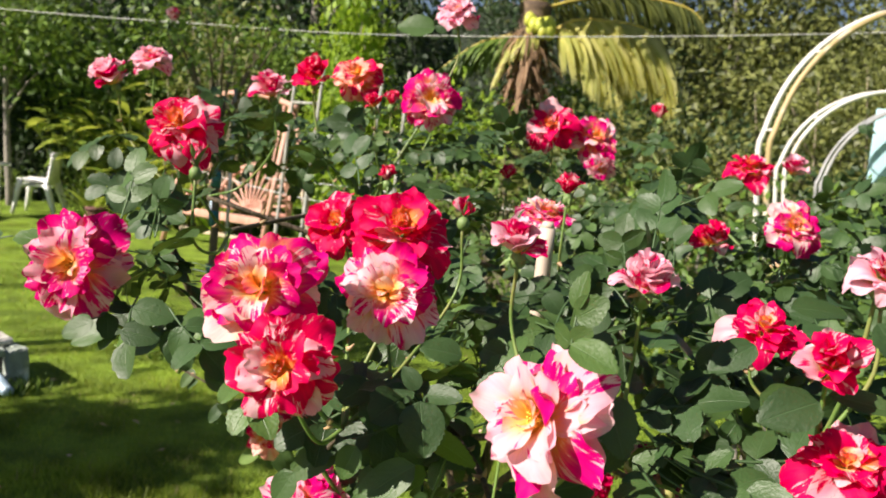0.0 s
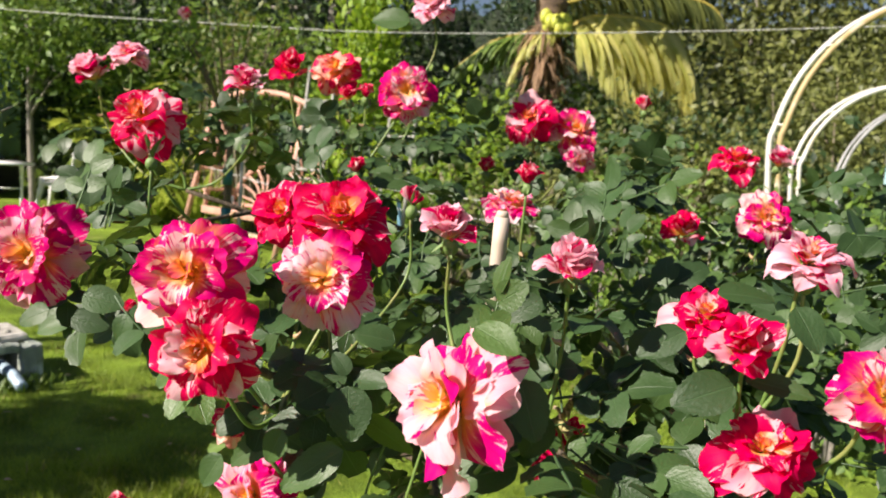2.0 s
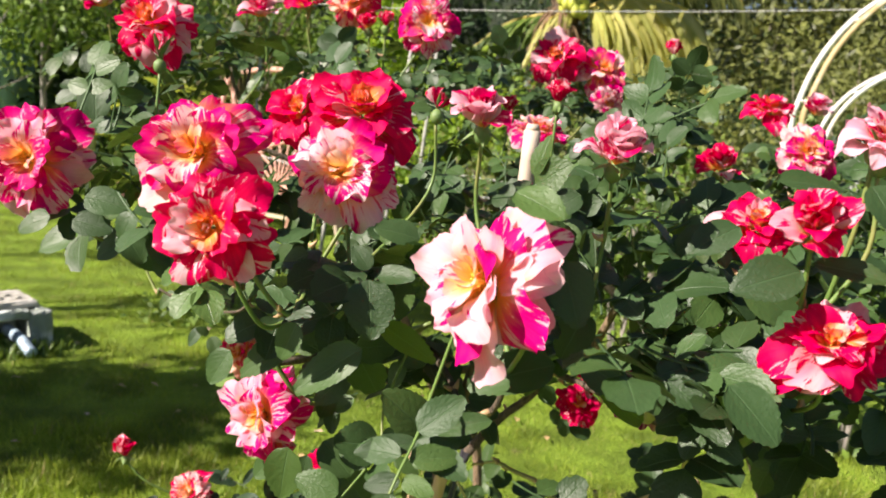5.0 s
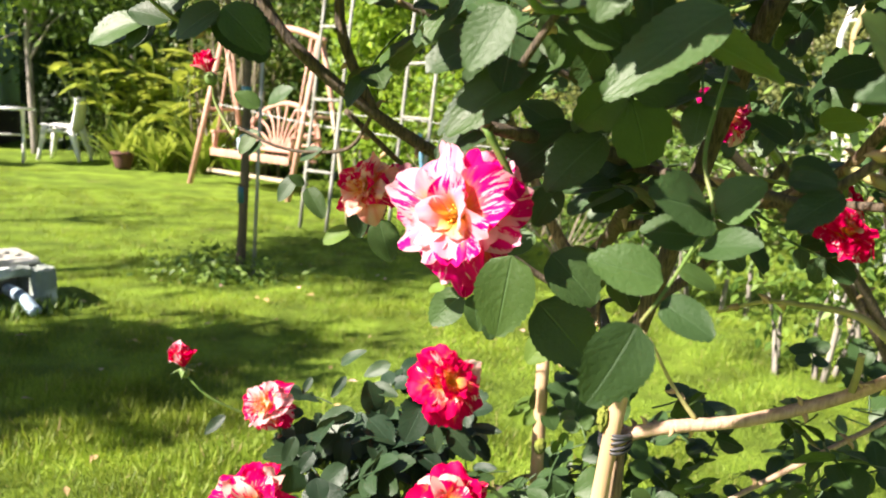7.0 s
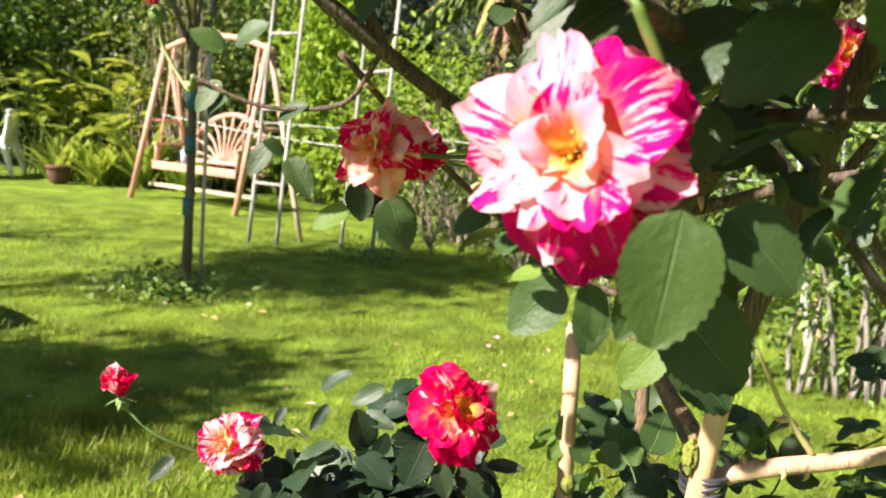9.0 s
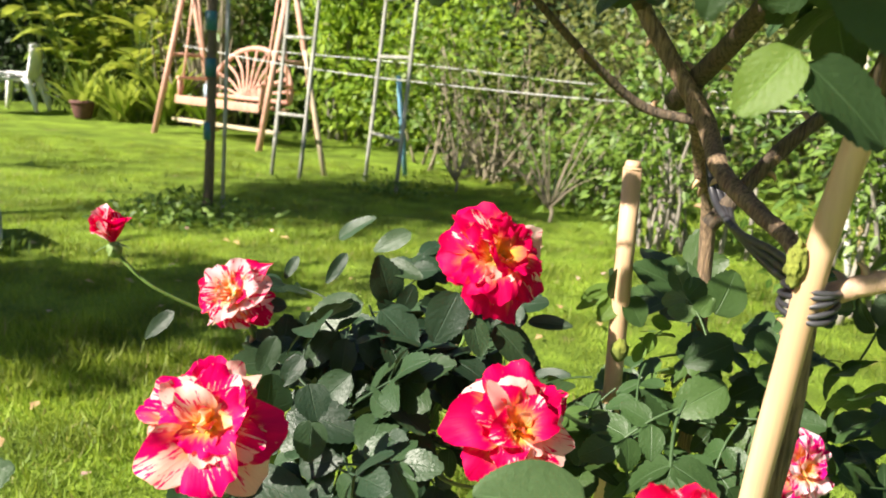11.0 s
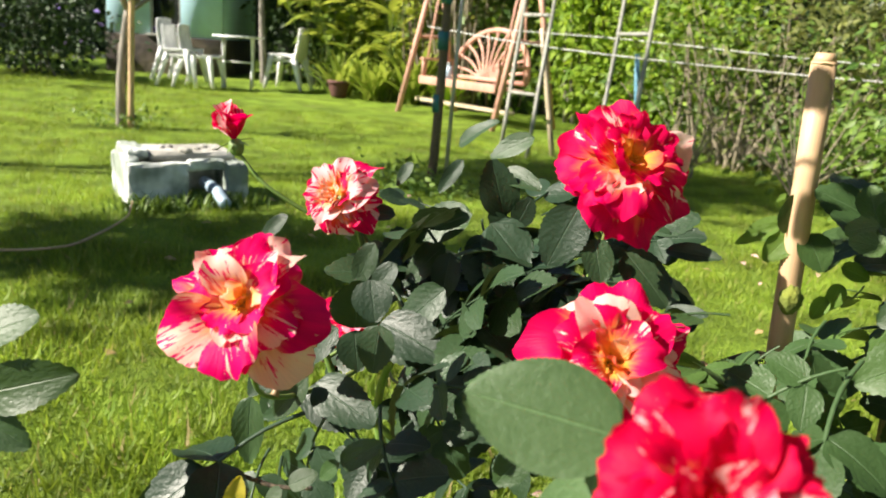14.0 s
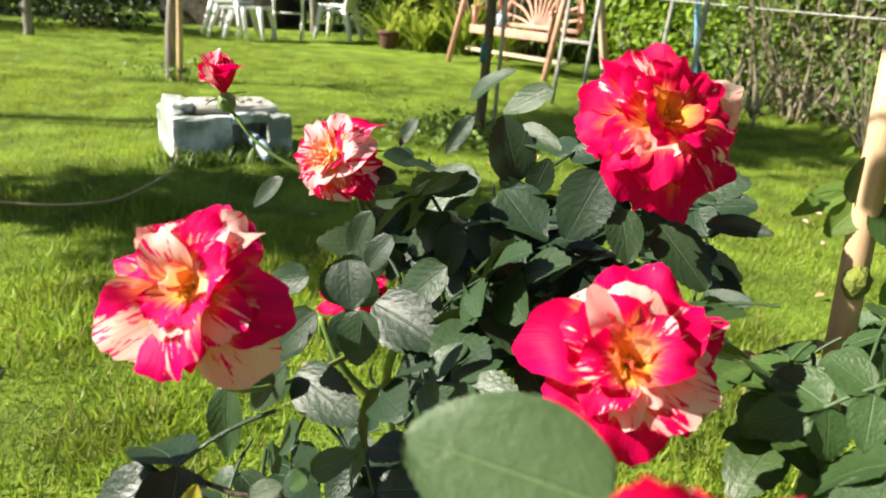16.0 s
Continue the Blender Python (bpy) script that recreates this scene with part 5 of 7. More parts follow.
def compound_arrays(seed, fine=True, pairs=2):
    """A rose leaf, about 1 long: two or three pairs of leaflets and one at the tip, on a thin stalk."""
    rng = random.Random(seed)
    V, F, U = [], [], []

    def add(m, arrays):
        v, f, u = arrays
        at = sum(len(x) for x in V)
        V.append(np.c_[v, np.ones(len(v))] @ np.array(m).T[:, :3])
        F.extend(tuple(i + at for i in face) for face in f)
        U.extend(u)

    rows, cols = (14, 5) if fine else (8, 3)
    line = [Vector((0.02 * math.sin(4 * t), t * 0.62, -0.10 * t * t)) for t in np.linspace(0, 1, 6)]
    for a, b in zip(line, line[1:]):
        s = 0.011
        quad = [a + Vector((-s, 0, 0)), a + Vector((s, 0, 0)), b + Vector((s, 0, 0)), b + Vector((-s, 0, 0))]
        low = [p + Vector((0, 0, -0.014)) for p in quad]
        add(Matrix.Identity(4), (np.array([tuple(p) for p in quad + low]), [(0, 1, 2, 3), (5, 4, 7, 6), (4, 0, 3, 7), (1, 5, 6, 2)], [(0.5, 0.5)] * 8))
    size = rng.uniform(0.40, 0.46)
    add(Matrix.Translation(line[-1]) @ Matrix.Rotation(rng.uniform(-0.15, 0.15), 4, "Z") @ Matrix.Rotation(rng.uniform(-0.4, 0.1), 4, "X"), leaflet_arrays(size, size * rng.uniform(0.70, 0.84), rng.uniform(0.06, 0.28), rng.uniform(0.05, 0.3), seed, rows, cols))
    for k in range(pairs):
        f = 0.88 - 0.42 * k
        p = line[0].lerp(line[-1], f)
        for s in (-1, 1):
            q = size * (0.92 - 0.14 * k) * rng.uniform(0.9, 1.05)
            m = Matrix.Translation(p) @ Matrix.Rotation(-s * radians(rng.uniform(58, 80)), 4, "Z") @ Matrix.Rotation(rng.uniform(-0.4, 0.2), 4, "X") @ Matrix.Rotation(s * rng.uniform(-0.1, 0.5), 4, "Y")
            add(m, leaflet_arrays(q, q * rng.uniform(0.70, 0.84), rng.uniform(0.06, 0.28), rng.uniform(0.05, 0.35), seed * 7 + k * 2 + s, rows, cols))
    return np.concatenate(V), F, U


LEAF_ARRAYS = [compound_arrays(s, True, 2 if s % 3 else 1) for s in range(8)]
LEAF_MESHES = [sheet("leaf", *a, LEAF) for a in LEAF_ARRAYS]
FRESH_MESHES = [sheet("young_leaf", *a, FRESH) for a in LEAF_ARRAYS[:3]]
LIGHT_ARRAYS = [compound_arrays(s + 30, False, 2) for s in range(4)]
SINGLE = [sheet("leaflet", *leaflet_arrays(1.0, 0.72, 0.16, 0.14, s + 3, 22, 7), LEAF) for s in range(4)]
DARKER_MESHES = [sheet("leaf", *a, DARKER_LEAF) for a in LEAF_ARRAYS]
DARKER_SINGLE = [sheet("leaflet", *leaflet_arrays(1.0, 0.72, 0.16, 0.14, s + 3, 22, 7), DARKER_LEAF) for s in range(4)]
BROAD = sheet("leaflet", *leaflet_arrays(1.0, 0.74, 0.05, 0.05, 21, 48, 9, 0.56, 0.22), LIT_BROAD_LEAF)
SINGLE_FRESH = sheet("young_leaflet", *leaflet_arrays(1.0, 0.66, 0.2, 0.1, 9, 22, 7), FRESH)
SINGLE_YELLOW = sheet("yellow_leaflet", *leaflet_arrays(1.0, 0.6, 0.25, 0.2, 11, 22, 7), YELLOW)
CAMERA_WAY = [Vector(p) for p in ((0.22, 0.2, 1.39), (0.33, 0.22, 1.37), (0.30, 0.25, 1.31), (0.25, 0.28, 1.26), (0.11, 0.37, 1.14), (0.0, 0.57, 1.05), (-0.02, 0.65, 0.95), (0.0, 0.75, 0.85), (0.055, 0.89, 0.815))]


# Camera standpoints; leaves stay off the lines from them to the blooms.
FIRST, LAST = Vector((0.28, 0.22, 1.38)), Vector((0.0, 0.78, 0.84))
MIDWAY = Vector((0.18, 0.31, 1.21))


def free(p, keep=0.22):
    """Whether a leaf here keeps blooms open to the camera and its path free."""
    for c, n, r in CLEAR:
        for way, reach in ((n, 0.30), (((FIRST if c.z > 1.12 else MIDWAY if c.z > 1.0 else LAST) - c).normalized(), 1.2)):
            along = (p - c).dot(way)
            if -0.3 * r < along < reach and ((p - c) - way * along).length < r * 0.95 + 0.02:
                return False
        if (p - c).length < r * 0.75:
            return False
    for a, b in zip(CAMERA_WAY, CAMERA_WAY[1:]):
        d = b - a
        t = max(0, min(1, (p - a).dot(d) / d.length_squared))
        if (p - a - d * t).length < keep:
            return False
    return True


def leaf(b, place, ahead, up, size, young=False):
    m = turned(Vector(place) - b["o"], ahead, up, size)
    if b["count"] < 290:
        ob = new("leaf", random.choice(FRESH_MESHES if young else DARKER_MESHES if b is low else LEAF_MESHES))
        ob.parent = b["ob"]
        ob.matrix_basis = m
        b["count"] += 1
    else:
        b["leaves"].append(np.array(m))


def clump(b, x, y, z, sx, sy, sz, n=17, size=0.098, seed=None):
    rng = random.Random(seed if seed is not None else int(abs(x * 977 + y * 613 + z * 389) * 10))
    c = Vector((x, y, z))
    for _ in range(n):
        for _try in range(8):
            off = Vector((rng.gauss(0, sx), rng.gauss(0, sy), rng.gauss(0, sz)))
            ahead = (off.normalized() + Vector((rng.uniform(-0.7, 0.7), rng.uniform(-0.7, 0.7), rng.uniform(-0.6, 0.2)))).normalized()
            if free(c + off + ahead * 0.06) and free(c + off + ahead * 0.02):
                break
        else:
            continue
        up = Vector((rng.gauss(-0.12, 0.34), rng.gauss(-0.55, 0.34), 0.85))
        leaf(b, c + off, ahead, up, size * rng.uniform(0.7, 1.25), False)


def leaflet(b, foot, tip, up, young=0, wide=1.0, stalk=True):
    """One large leaflet from its foot to its tip, with its face turned up."""
    f, t = Vector(foot), Vector(tip)
    me = BROAD if young == 3 else SINGLE_FRESH if young == 1 else SINGLE_YELLOW if young == 2 else (DARKER_SINGLE if b is low else SINGLE)[int(abs(f.x * 1000)) % 4]
    ob = part("leaflet", me, None, b["ob"])
    m = turned(f - b["o"], t - f, up, (t - f).length)
    ob.matrix_basis = m @ Matrix.Diagonal((wide, 1, 1, 1))
    return ob


def finish(b):
    if b["leaves"]:
        mats = np.array(b["leaves"])
        pick = np.arange(len(mats)) % len(LIGHT_ARRAYS)
        for k, shape in enumerate(LIGHT_ARRAYS):
            if (pick == k).any():
                tagged(part("leaf_mass", merged("leaf_mass", shape, mats[pick == k], LEAF_MASS), None, b["ob"]), kind="stuff")

# ---- the rose bushes ----
crown = bush("tall striped rose bush with thick thorny canes tied to a stake", 0.13, 1.44, [(-0.2, 1.12, 1.15), (0.02, 0.90, 1.08), (0.2, 0.88, 1.05), (0.42, 0.92, 1.05), (0.12, 1.12, 1.08), (0.3, 1.15, 1.06), (0.06, 0.84, 1.14), (0.24, 0.82, 1.13), (0.42, 0.86, 1.14), (0.5, 0.9, 1.15)])
back = bush("rose bush behind with many small striped blooms", 0.75, 2.0, [(-0.35, 1.42, 1.28), (-0.1, 1.48, 1.28), (0.15, 1.5, 1.25), (0.45, 1.5, 1.2), (0.62, 1.6, 1.2), (0.2, 1.3, 1.2), (-0.2, 1.18, 1.26)])
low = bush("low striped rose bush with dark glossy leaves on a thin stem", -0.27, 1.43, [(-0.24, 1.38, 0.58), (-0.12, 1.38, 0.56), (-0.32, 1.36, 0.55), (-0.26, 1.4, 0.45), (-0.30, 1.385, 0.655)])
low2 = bush("low leafy rose bush beside the stakes", 0.2, 1.5, [(0.18, 1.42, 0.5), (0.1, 1.42, 0.55)])
near = bush("low rose bush with a crimson bloom and broad leaves", 0.08, 1.02, [(0.06, 1.03, 0.58)])

# canes of the tall bush
cane(crown, ((0.16, 1.53, -0.03), (0.158, 1.53, 0.4), (0.146, 1.52, 0.74), (0.12, 1.47, 0.83), (0.09, 1.40, 0.90)), (0.009, 0.008, 0.008, 0.008), BARK, 6, 3, 0.12)
cane(crown, ((0.122, 1.192, -0.03), (0.129, 1.189, 0.4), (0.142, 1.183, 0.72), (0.136, 1.20, 0.80), (0.121, 1.26, 0.822), (0.106, 1.32, 0.842), (0.098, 1.38, 0.88), (0.04, 1.41, 0.97), (0.0, 1.38, 1.06), (-0.05, 1.3, 1.14)), (0.005, 0.006, 0.006, 0.0055, 0.0065, 0.0075, 0.008, 0.007, 0.006, 0.005), BARK, 9, 4, 0.10)
cane(crown, ((0.133, 1.185, 0.755), (0.145, 1.172, 0.786), (0.185, 1.16, 0.806), (0.252, 1.16, 0.822), (0.33, 1.16, 0.855), (0.37, 1.10, 0.91), (0.42, 1.02, 0.98)), (0.0062, 0.0072, 0.0066, 0.0062, 0.006, 0.005, 0.004), PALE_CANE, 16, 5)
cane(crown, ((0.098, 1.39, 0.875), (0.052, 1.40, 0.883), (0.009, 1.38, 0.912), (-0.037, 1.34, 0.951), (-0.10, 1.28, 1.01), (-0.16, 1.20, 1.08)), (0.005, 0.0042, 0.0038, 0.0034, 0.003, 0.003), BARK_DARK, 5, 6)
cane(crown, ((0.04, 1.41, 0.97), (-0.03, 1.25, 1.02), (-0.12, 1.16, 1.08), (-0.2, 1.12, 1.15), (-0.24, 1.1, 1.24)), (0.008, 0.007, 0.006, 0.006, 0.004), BARK_DARK, 8, 7)
cane(crown, ((-0.12, 1.16, 1.08), (-0.15, 1.14, 1.16), (-0.14, 1.13, 1.26)), (0.005, 0.005, 0.003), BARK_DARK, 3, 8)
cane(crown, ((0.083, 1.446, 0.889), (0.12, 1.3, 0.97), (0.12, 1.12, 1.05), (0.02, 0.90, 1.08)), (0.010, 0.008, 0.007, 0.004), BARK_DARK, 6, 9)
cane(crown, ((0.12, 1.12, 1.05), (0.17, 1.0, 1.05), (0.2, 0.88, 1.05)), (0.004, 0.0034, 0.0028), BARK_DARK, 4, 10)
cane(crown, ((0.12, 1.3, 0.97), (0.25, 1.2, 1.02), (0.42, 0.92, 1.05)), (0.006, 0.0045, 0.0032), BARK_DARK, 5, 11)
cane(crown, ((0.25, 1.2, 1.02), (0.3, 1.15, 1.06), (0.33, 1.1, 1.14)), (0.006, 0.005, 0.004), BARK, 3, 12)
cane(crown, ((0.126, 1.43, 0.78), (0.18, 1.42, 0.86), (0.24, 1.40, 0.93), (0.3, 1.36, 1.05)), (0.008, 0.007, 0.006, 0.005), BARK_DARK, 6, 13, 0.1)
cane(crown, ((-0.12, 1.16, 1.08), (-0.15, 1.19, 1.045), (-0.19, 1.20, 1.036), (-0.232, 1.20, 1.039), (-0.276, 1.20, 1.056)), (0.0022, 0.002, 0.0018, 0.0016, 0.0015), BARK_DARK, 2, 14)
cane(crown, ((0.02, 0.90, 1.08), (0.04, 0.86, 1.11), (0.06, 0.84, 1.14)), (0.0025, 0.0022, 0.002), BARK_DARK, 2, 15)
cane(crown, ((0.2, 0.88, 1.05), (0.23, 0.84, 1.09), (0.24, 0.82, 1.13)), (0.0028, 0.0026, 0.0024), BARK_DARK, 2, 16)
cane(crown, ((0.42, 0.92, 1.05), (0.43, 0.88, 1.09), (0.42, 0.86, 1.14)), (0.004, 0.0035, 0.003), GREEN_STEM, 2, 17)
cane(crown, ((0.42, 0.92, 1.05), (0.47, 0.92, 1.10), (0.5, 0.9, 1.15)), (0.004, 0.0035, 0.003), GREEN_STEM, 2, 18)
cane(crown, ((0.3, 1.15, 1.06), (0.35, 1.05, 1.04), (0.36, 0.96, 1.06), (0.355, 0.94, 1.10)), (0.005, 0.005, 0.005, 0.0045), STUB, 3, 19, 0.12)
cane(crown, ((0.36, 0.96, 1.06), (0.385, 0.94, 1.08), (0.395, 0.93, 1.11)), (0.004, 0.004, 0.0035), STUB, 2, 20, 0.12)
# canes of the bush behind
cane(back, ((0.74, 2.0, -0.03), (0.72, 1.98, 0.6), (0.30, 1.76, 1.06), (-0.1, 1.48, 1.28)), (0.013, 0.011, 0.008, 0.004), BARK_DARK, 5, 21)
cane(back, ((0.77, 2.0, -0.03), (0.75, 1.98, 0.6), (0.55, 1.75, 1.0), (0.45, 1.5, 1.2)), (0.012, 0.010, 0.008, 0.004), BARK_DARK, 5, 22)
cane(back, ((0.75, 2.02, -0.03), (0.73, 2.0, 0.6), (0.38, 1.72, 1.04), (0.15, 1.5, 1.25)), (0.012, 0.010, 0.008, 0.004), BARK_DARK, 5, 23)
cane(back, ((0.30, 1.76, 1.06), (-0.05, 1.55, 1.18), (-0.35, 1.42, 1.28)), (0.006, 0.005, 0.004), BARK_DARK, 4, 24)
cane(back, ((0.55, 1.75, 1.0), (0.6, 1.65, 1.08), (0.62, 1.6, 1.2)), (0.006, 0.005, 0.004), BARK_DARK, 4, 25)
cane(back, ((0.38, 1.72, 1.04), (0.26, 1.45, 1.12), (0.2, 1.3, 1.2)), (0.006, 0.005, 0.004), GREEN_STEM, 4, 26)
cane(back, ((-0.1, 1.48, 1.28), (-0.16, 1.32, 1.27), (-0.2, 1.18, 1.26)), (0.004, 0.0035, 0.003), BARK_DARK, 3, 27)
# canes of the low bushes
cane(low, ((-0.18, 1.46, -0.03), (-0.22, 1.44, 0.2), (-0.284, 1.412, 0.45), (-0.24, 1.38, 0.58)), (0.0055, 0.005, 0.0045, 0.003), GREEN_STEM, 4, 31)
cane(low, ((-0.05, 1.48, -0.03), (-0.08, 1.45, 0.3), (-0.10, 1.40, 0.5), (-0.12, 1.38, 0.56)), (0.0055, 0.005, 0.004, 0.003), BARK, 5, 32)
cane(low, ((-0.26, 1.4, 0.45), (-0.30, 1.37, 0.5), (-0.32, 1.36, 0.55)), (0.004, 0.0035, 0.003), GREEN_STEM, 2, 33)
cane(low, ((-0.12, 1.38, 0.56), (-0.05, 1.37, 0.56), (0.03, 1.42, 0.60), (0.06, 1.44, 0.60), (0.12, 1.46, 0.60)), (0.003, 0.003, 0.003, 0.003, 0.003), BARK_DARK, 4, 34)
cane(low, ((-0.24, 1.38, 0.58), (-0.27, 1.385, 0.62), (-0.30, 1.385, 0.655)), (0.003, 0.0025, 0.002), GREEN_STEM, 1, 35)
cane(low2, ((0.2, 1.5, -0.03), (0.19, 1.48, 0.3), (0.18, 1.42, 0.5), (0.1, 1.42, 0.55)), (0.006, 0.005, 0.004, 0.003), BARK, 5, 41)
cane(near, ((0.08, 1.02, -0.03), (0.07, 1.03, 0.3), (0.06, 1.03, 0.58)), (0.006, 0.005, 0.004), BARK, 5, 51)
cane(near, ((0.07, 1.03, 0.3), (-0.1, 1.05, 0.45), (-0.25, 1.07, 0.52), (-0.33, 1.06, 0.50)), (0.003, 0.0025, 0.002, 0.0015), BARK_DARK, 2, 52)

# stakes and ties
stake = thing("garden_stake", 0.055, 1.425, 0, "pale round wooden stake with a chamfered top and a moss knob", "stake")
part("stake_pole", rod(((0.012, 0, -0.05), (0.008, 0, 0.4), (-0.004, 0, 0.828)), (0.0092, 0.0085), 16, 5, 0.03, 2), BAMBOO, stake)
part("stake_tip", rod(((-0.004, 0, 0.826), (-0.004, 0, 0.834)), (0.0086, 0.0062), 16, 1), BAMBOO, stake)
bm = bmesh.new()
bmesh.ops.create_icosphere(bm, subdivisions=3, radius=0.0082)
for v in bm.verts:
    v.co *= 1 + 0.25 * noise.noise(v.co * 260)
    v.co.z *= 1.35
bmesh.ops.translate(bm, vec=(0.004, -0.008, 0.655), verts=bm.verts)
part("moss_knob", bm, MOSS, stake)
stake = thing("garden_stake", 0.11, 1.15, 0, "thick pale wooden stake beside the rose trunk", "stake")
part("stake_pole", rod(((0.0, 0.02, -0.05), (0.005, 0.015, 0.5), (0.02, 0.01, 0.78), (0.036, 0.01, 0.90)), (0.0080, 0.0078, 0.0080, 0.0080), 16, 6, 0.03, 7), BAMBOO, stake)
# Middle bent to join both ends; bark-dark, with its shade in the colour.
part("weathered_length", rod(((0.036, 0.01, 0.899), (0.08, -0.035, 1.1), (0.104, -0.066, 1.19)), (0.0081, 0.008, 0.0084), 14, 6, 0.10, 8), BARK_DARK, stake, "dark weathered length of the stake with shade in its colour")
part("stake_end", rod(((0.104, -0.066, 1.188), (0.107, -0.066, 1.31)), (0.0090, 0.0088), 16, 4, 0.03, 9), GREYER_WOOD, stake, "pale greyish stake end")
part("stake_tip", rod(((0.107, -0.066, 1.309), (0.107, -0.066, 1.317)), (0.0084, 0.006), 16, 1), GREYER_WOOD, stake)
tie = thing("rubber_tie", 0.135, 1.17, 0.785, "black rubber strip binding cane and stake", "tie")
for k in range(5):
    bm = bmesh.new()
    ring = [((0.0145 + 0.0008 * (k % 2)) * math.cos(a) + 0.001, 0.021 * math.sin(a) + 0.003, -0.007 + 0.0032 * k + 0.003 * math.sin(a + k) + 0.002 * math.cos(a)) for a in np.linspace(0, math.tau, 21)]
    tube(bm, ring, (0.0021, 0.0017, 0.0021), 6, 2, 0.12, random.Random(k))
    part("wrap", bm, RUBBER, tie)
for k in range(3):
    bm = bmesh.new()
    tube(bm, ((0.0, 0.012, 0.002 + 0.004 * k), (0.004, 0.09, -0.004 + 0.006 * k), (0.0, 0.2, 0.004), (-0.006 + 0.006 * k, 0.27, 0.02), (-0.012, 0.285, 0.06), (0.0, 0.27, 0.075)), (0.0025, 0.0036, 0.004, 0.004, 0.003), 6, 6)
    part("strap", bm, RUBBER, tie)
bm = bmesh.new()
bmesh.ops.create_icosphere(bm, subdivisions=4, radius=0.0085)
for v in bm.verts:
    v.co *= 1 + 0.45 * noise.noise(v.co * 260) + 0.2 * noise.noise(v.co * 900)
    v.co.z *= 1.5
bmesh.ops.scale(bm, vec=(0.62, 0.7, 1.0), verts=bm.verts)
bmesh.ops.translate(bm, vec=(-0.0135, -0.012, 0.022), verts=bm.verts)
part("moss", bm, MOSS, tie)

# blooms
rose(crown, (-0.275, 0.942, 1.239), (0.03, -0.98, 0.22), 0.058, 'rosy', 1.00, 11)
rose(crown, (0.004, 0.773, 1.271), (0.06, -0.91, 0.41), 0.050, 'mixed', 1.00, 12)
rose(crown, (0.038, 0.731, 1.224), (0.14, -0.98, 0.13), 0.040, 'red', 0.85, 13)
rose(crown, (0.087, 0.850, 1.264), (0.11, -0.92, 0.37), 0.048, 'pale', 1.00, 14)
rose(crown, (0.089, 0.890, 1.318), (0.16, -0.72, 0.67), 0.048, 'red', 0.80, 15)
rose(crown, (0.013, 0.936, 1.311), (-0.10, -0.91, 0.41), 0.033, 'red', 0.80, 16)
rose(crown, (0.196, 0.853, 1.319), (-0.01, -0.42, 0.91), 0.027, 'pink', 0.45, 17)
rose(crown, (0.300, 0.823, 1.301), (0.05, -0.41, 0.91), 0.026, 'pink', 0.45, 18)
rose(crown, (0.223, 0.722, 1.212), (-0.66, -0.69, 0.30), 0.055, 'blush', 1.00, 19)
rose(crown, (0.426, 0.947, 1.254), (-0.00, -0.45, 0.89), 0.036, 'red', 0.70, 20)
rose(crown, (0.419, 0.758, 1.266), (-0.18, -0.66, 0.73), 0.022, 'red', 0.55, 21)
rose(crown, (0.469, 0.810, 1.328), (0.12, -0.42, 0.90), 0.031, 'pink', 0.70, 22)
rose(crown, (0.443, 0.768, 1.194), (-0.07, -0.56, 0.82), 0.038, 'carmine', 0.85, 23)
rose(back, (0.562, 1.368, 1.320), (0.09, -0.84, 0.54), 0.041, 'mixed', 0.80, 24)
rose(back, (0.451, 1.363, 1.293), (0.00, -0.48, 0.88), 0.029, 'red', 0.50, 25)
rose(back, (0.595, 1.808, 1.406), (-0.02, -0.34, 0.94), 0.047, 'red', 0.70, 26)
rose(back, (0.673, 1.812, 1.406), (0.09, -0.32, 0.94), 0.030, 'pink', 0.55, 27)
rose(back, (0.406, 1.797, 1.496), (-0.06, -0.10, 0.99), 0.021, 'red', 0.15, 28)
rose(back, (0.198, 1.610, 1.450), (-0.12, -0.85, 0.51), 0.046, 'carmine', 0.90, 29)
rose(back, (0.282, 1.638, 1.434), (0.21, -0.87, 0.44), 0.044, 'pale', 1.00, 30)
rose(back, (0.296, 1.614, 1.377), (0.28, -0.91, -0.32), 0.028, 'blush', 0.80, 31)
rose(back, (0.135, 1.569, 1.359), (0.04, -0.08, 1.00), 0.021, 'red', 0.20, 32)
rose(back, (0.237, 1.164, 1.358), (0.06, -0.18, 0.98), 0.020, 'red', 0.25, 33)
rose(back, (0.213, 1.259, 1.320), (0.07, -0.20, 0.98), 0.041, 'pale', 0.75, 34)
rose(back, (0.002, 1.486, 1.469), (0.13, -0.97, 0.23), 0.048, 'pale', 1.00, 35)
rose(back, (-0.134, 1.519, 1.505), (0.08, -0.81, 0.58), 0.044, 'coral', 0.95, 36)
rose(back, (-0.079, 1.423, 1.455), (-0.13, -0.35, 0.93), 0.019, 'red', 0.40, 37)
rose(back, (-0.049, 1.425, 1.462), (0.06, -0.18, 0.98), 0.016, 'red', 0.20, 38)
rose(back, (-0.192, 1.464, 1.494), (0.03, -0.61, 0.79), 0.031, 'red', 0.60, 39)
rose(back, (-0.194, 1.469, 1.521), (-0.06, -0.10, 0.99), 0.012, 'pink', 0.15, 40)
rose(back, (-0.235, 1.389, 1.463), (-0.02, -0.36, 0.93), 0.032, 'pink', 0.60, 41)
rose(back, (-0.419, 1.354, 1.500), (-0.02, -0.34, 0.94), 0.036, 'pink', 0.65, 42)
rose(back, (-0.520, 1.406, 1.466), (-0.22, -0.50, 0.84), 0.035, 'pink', 0.60, 43)
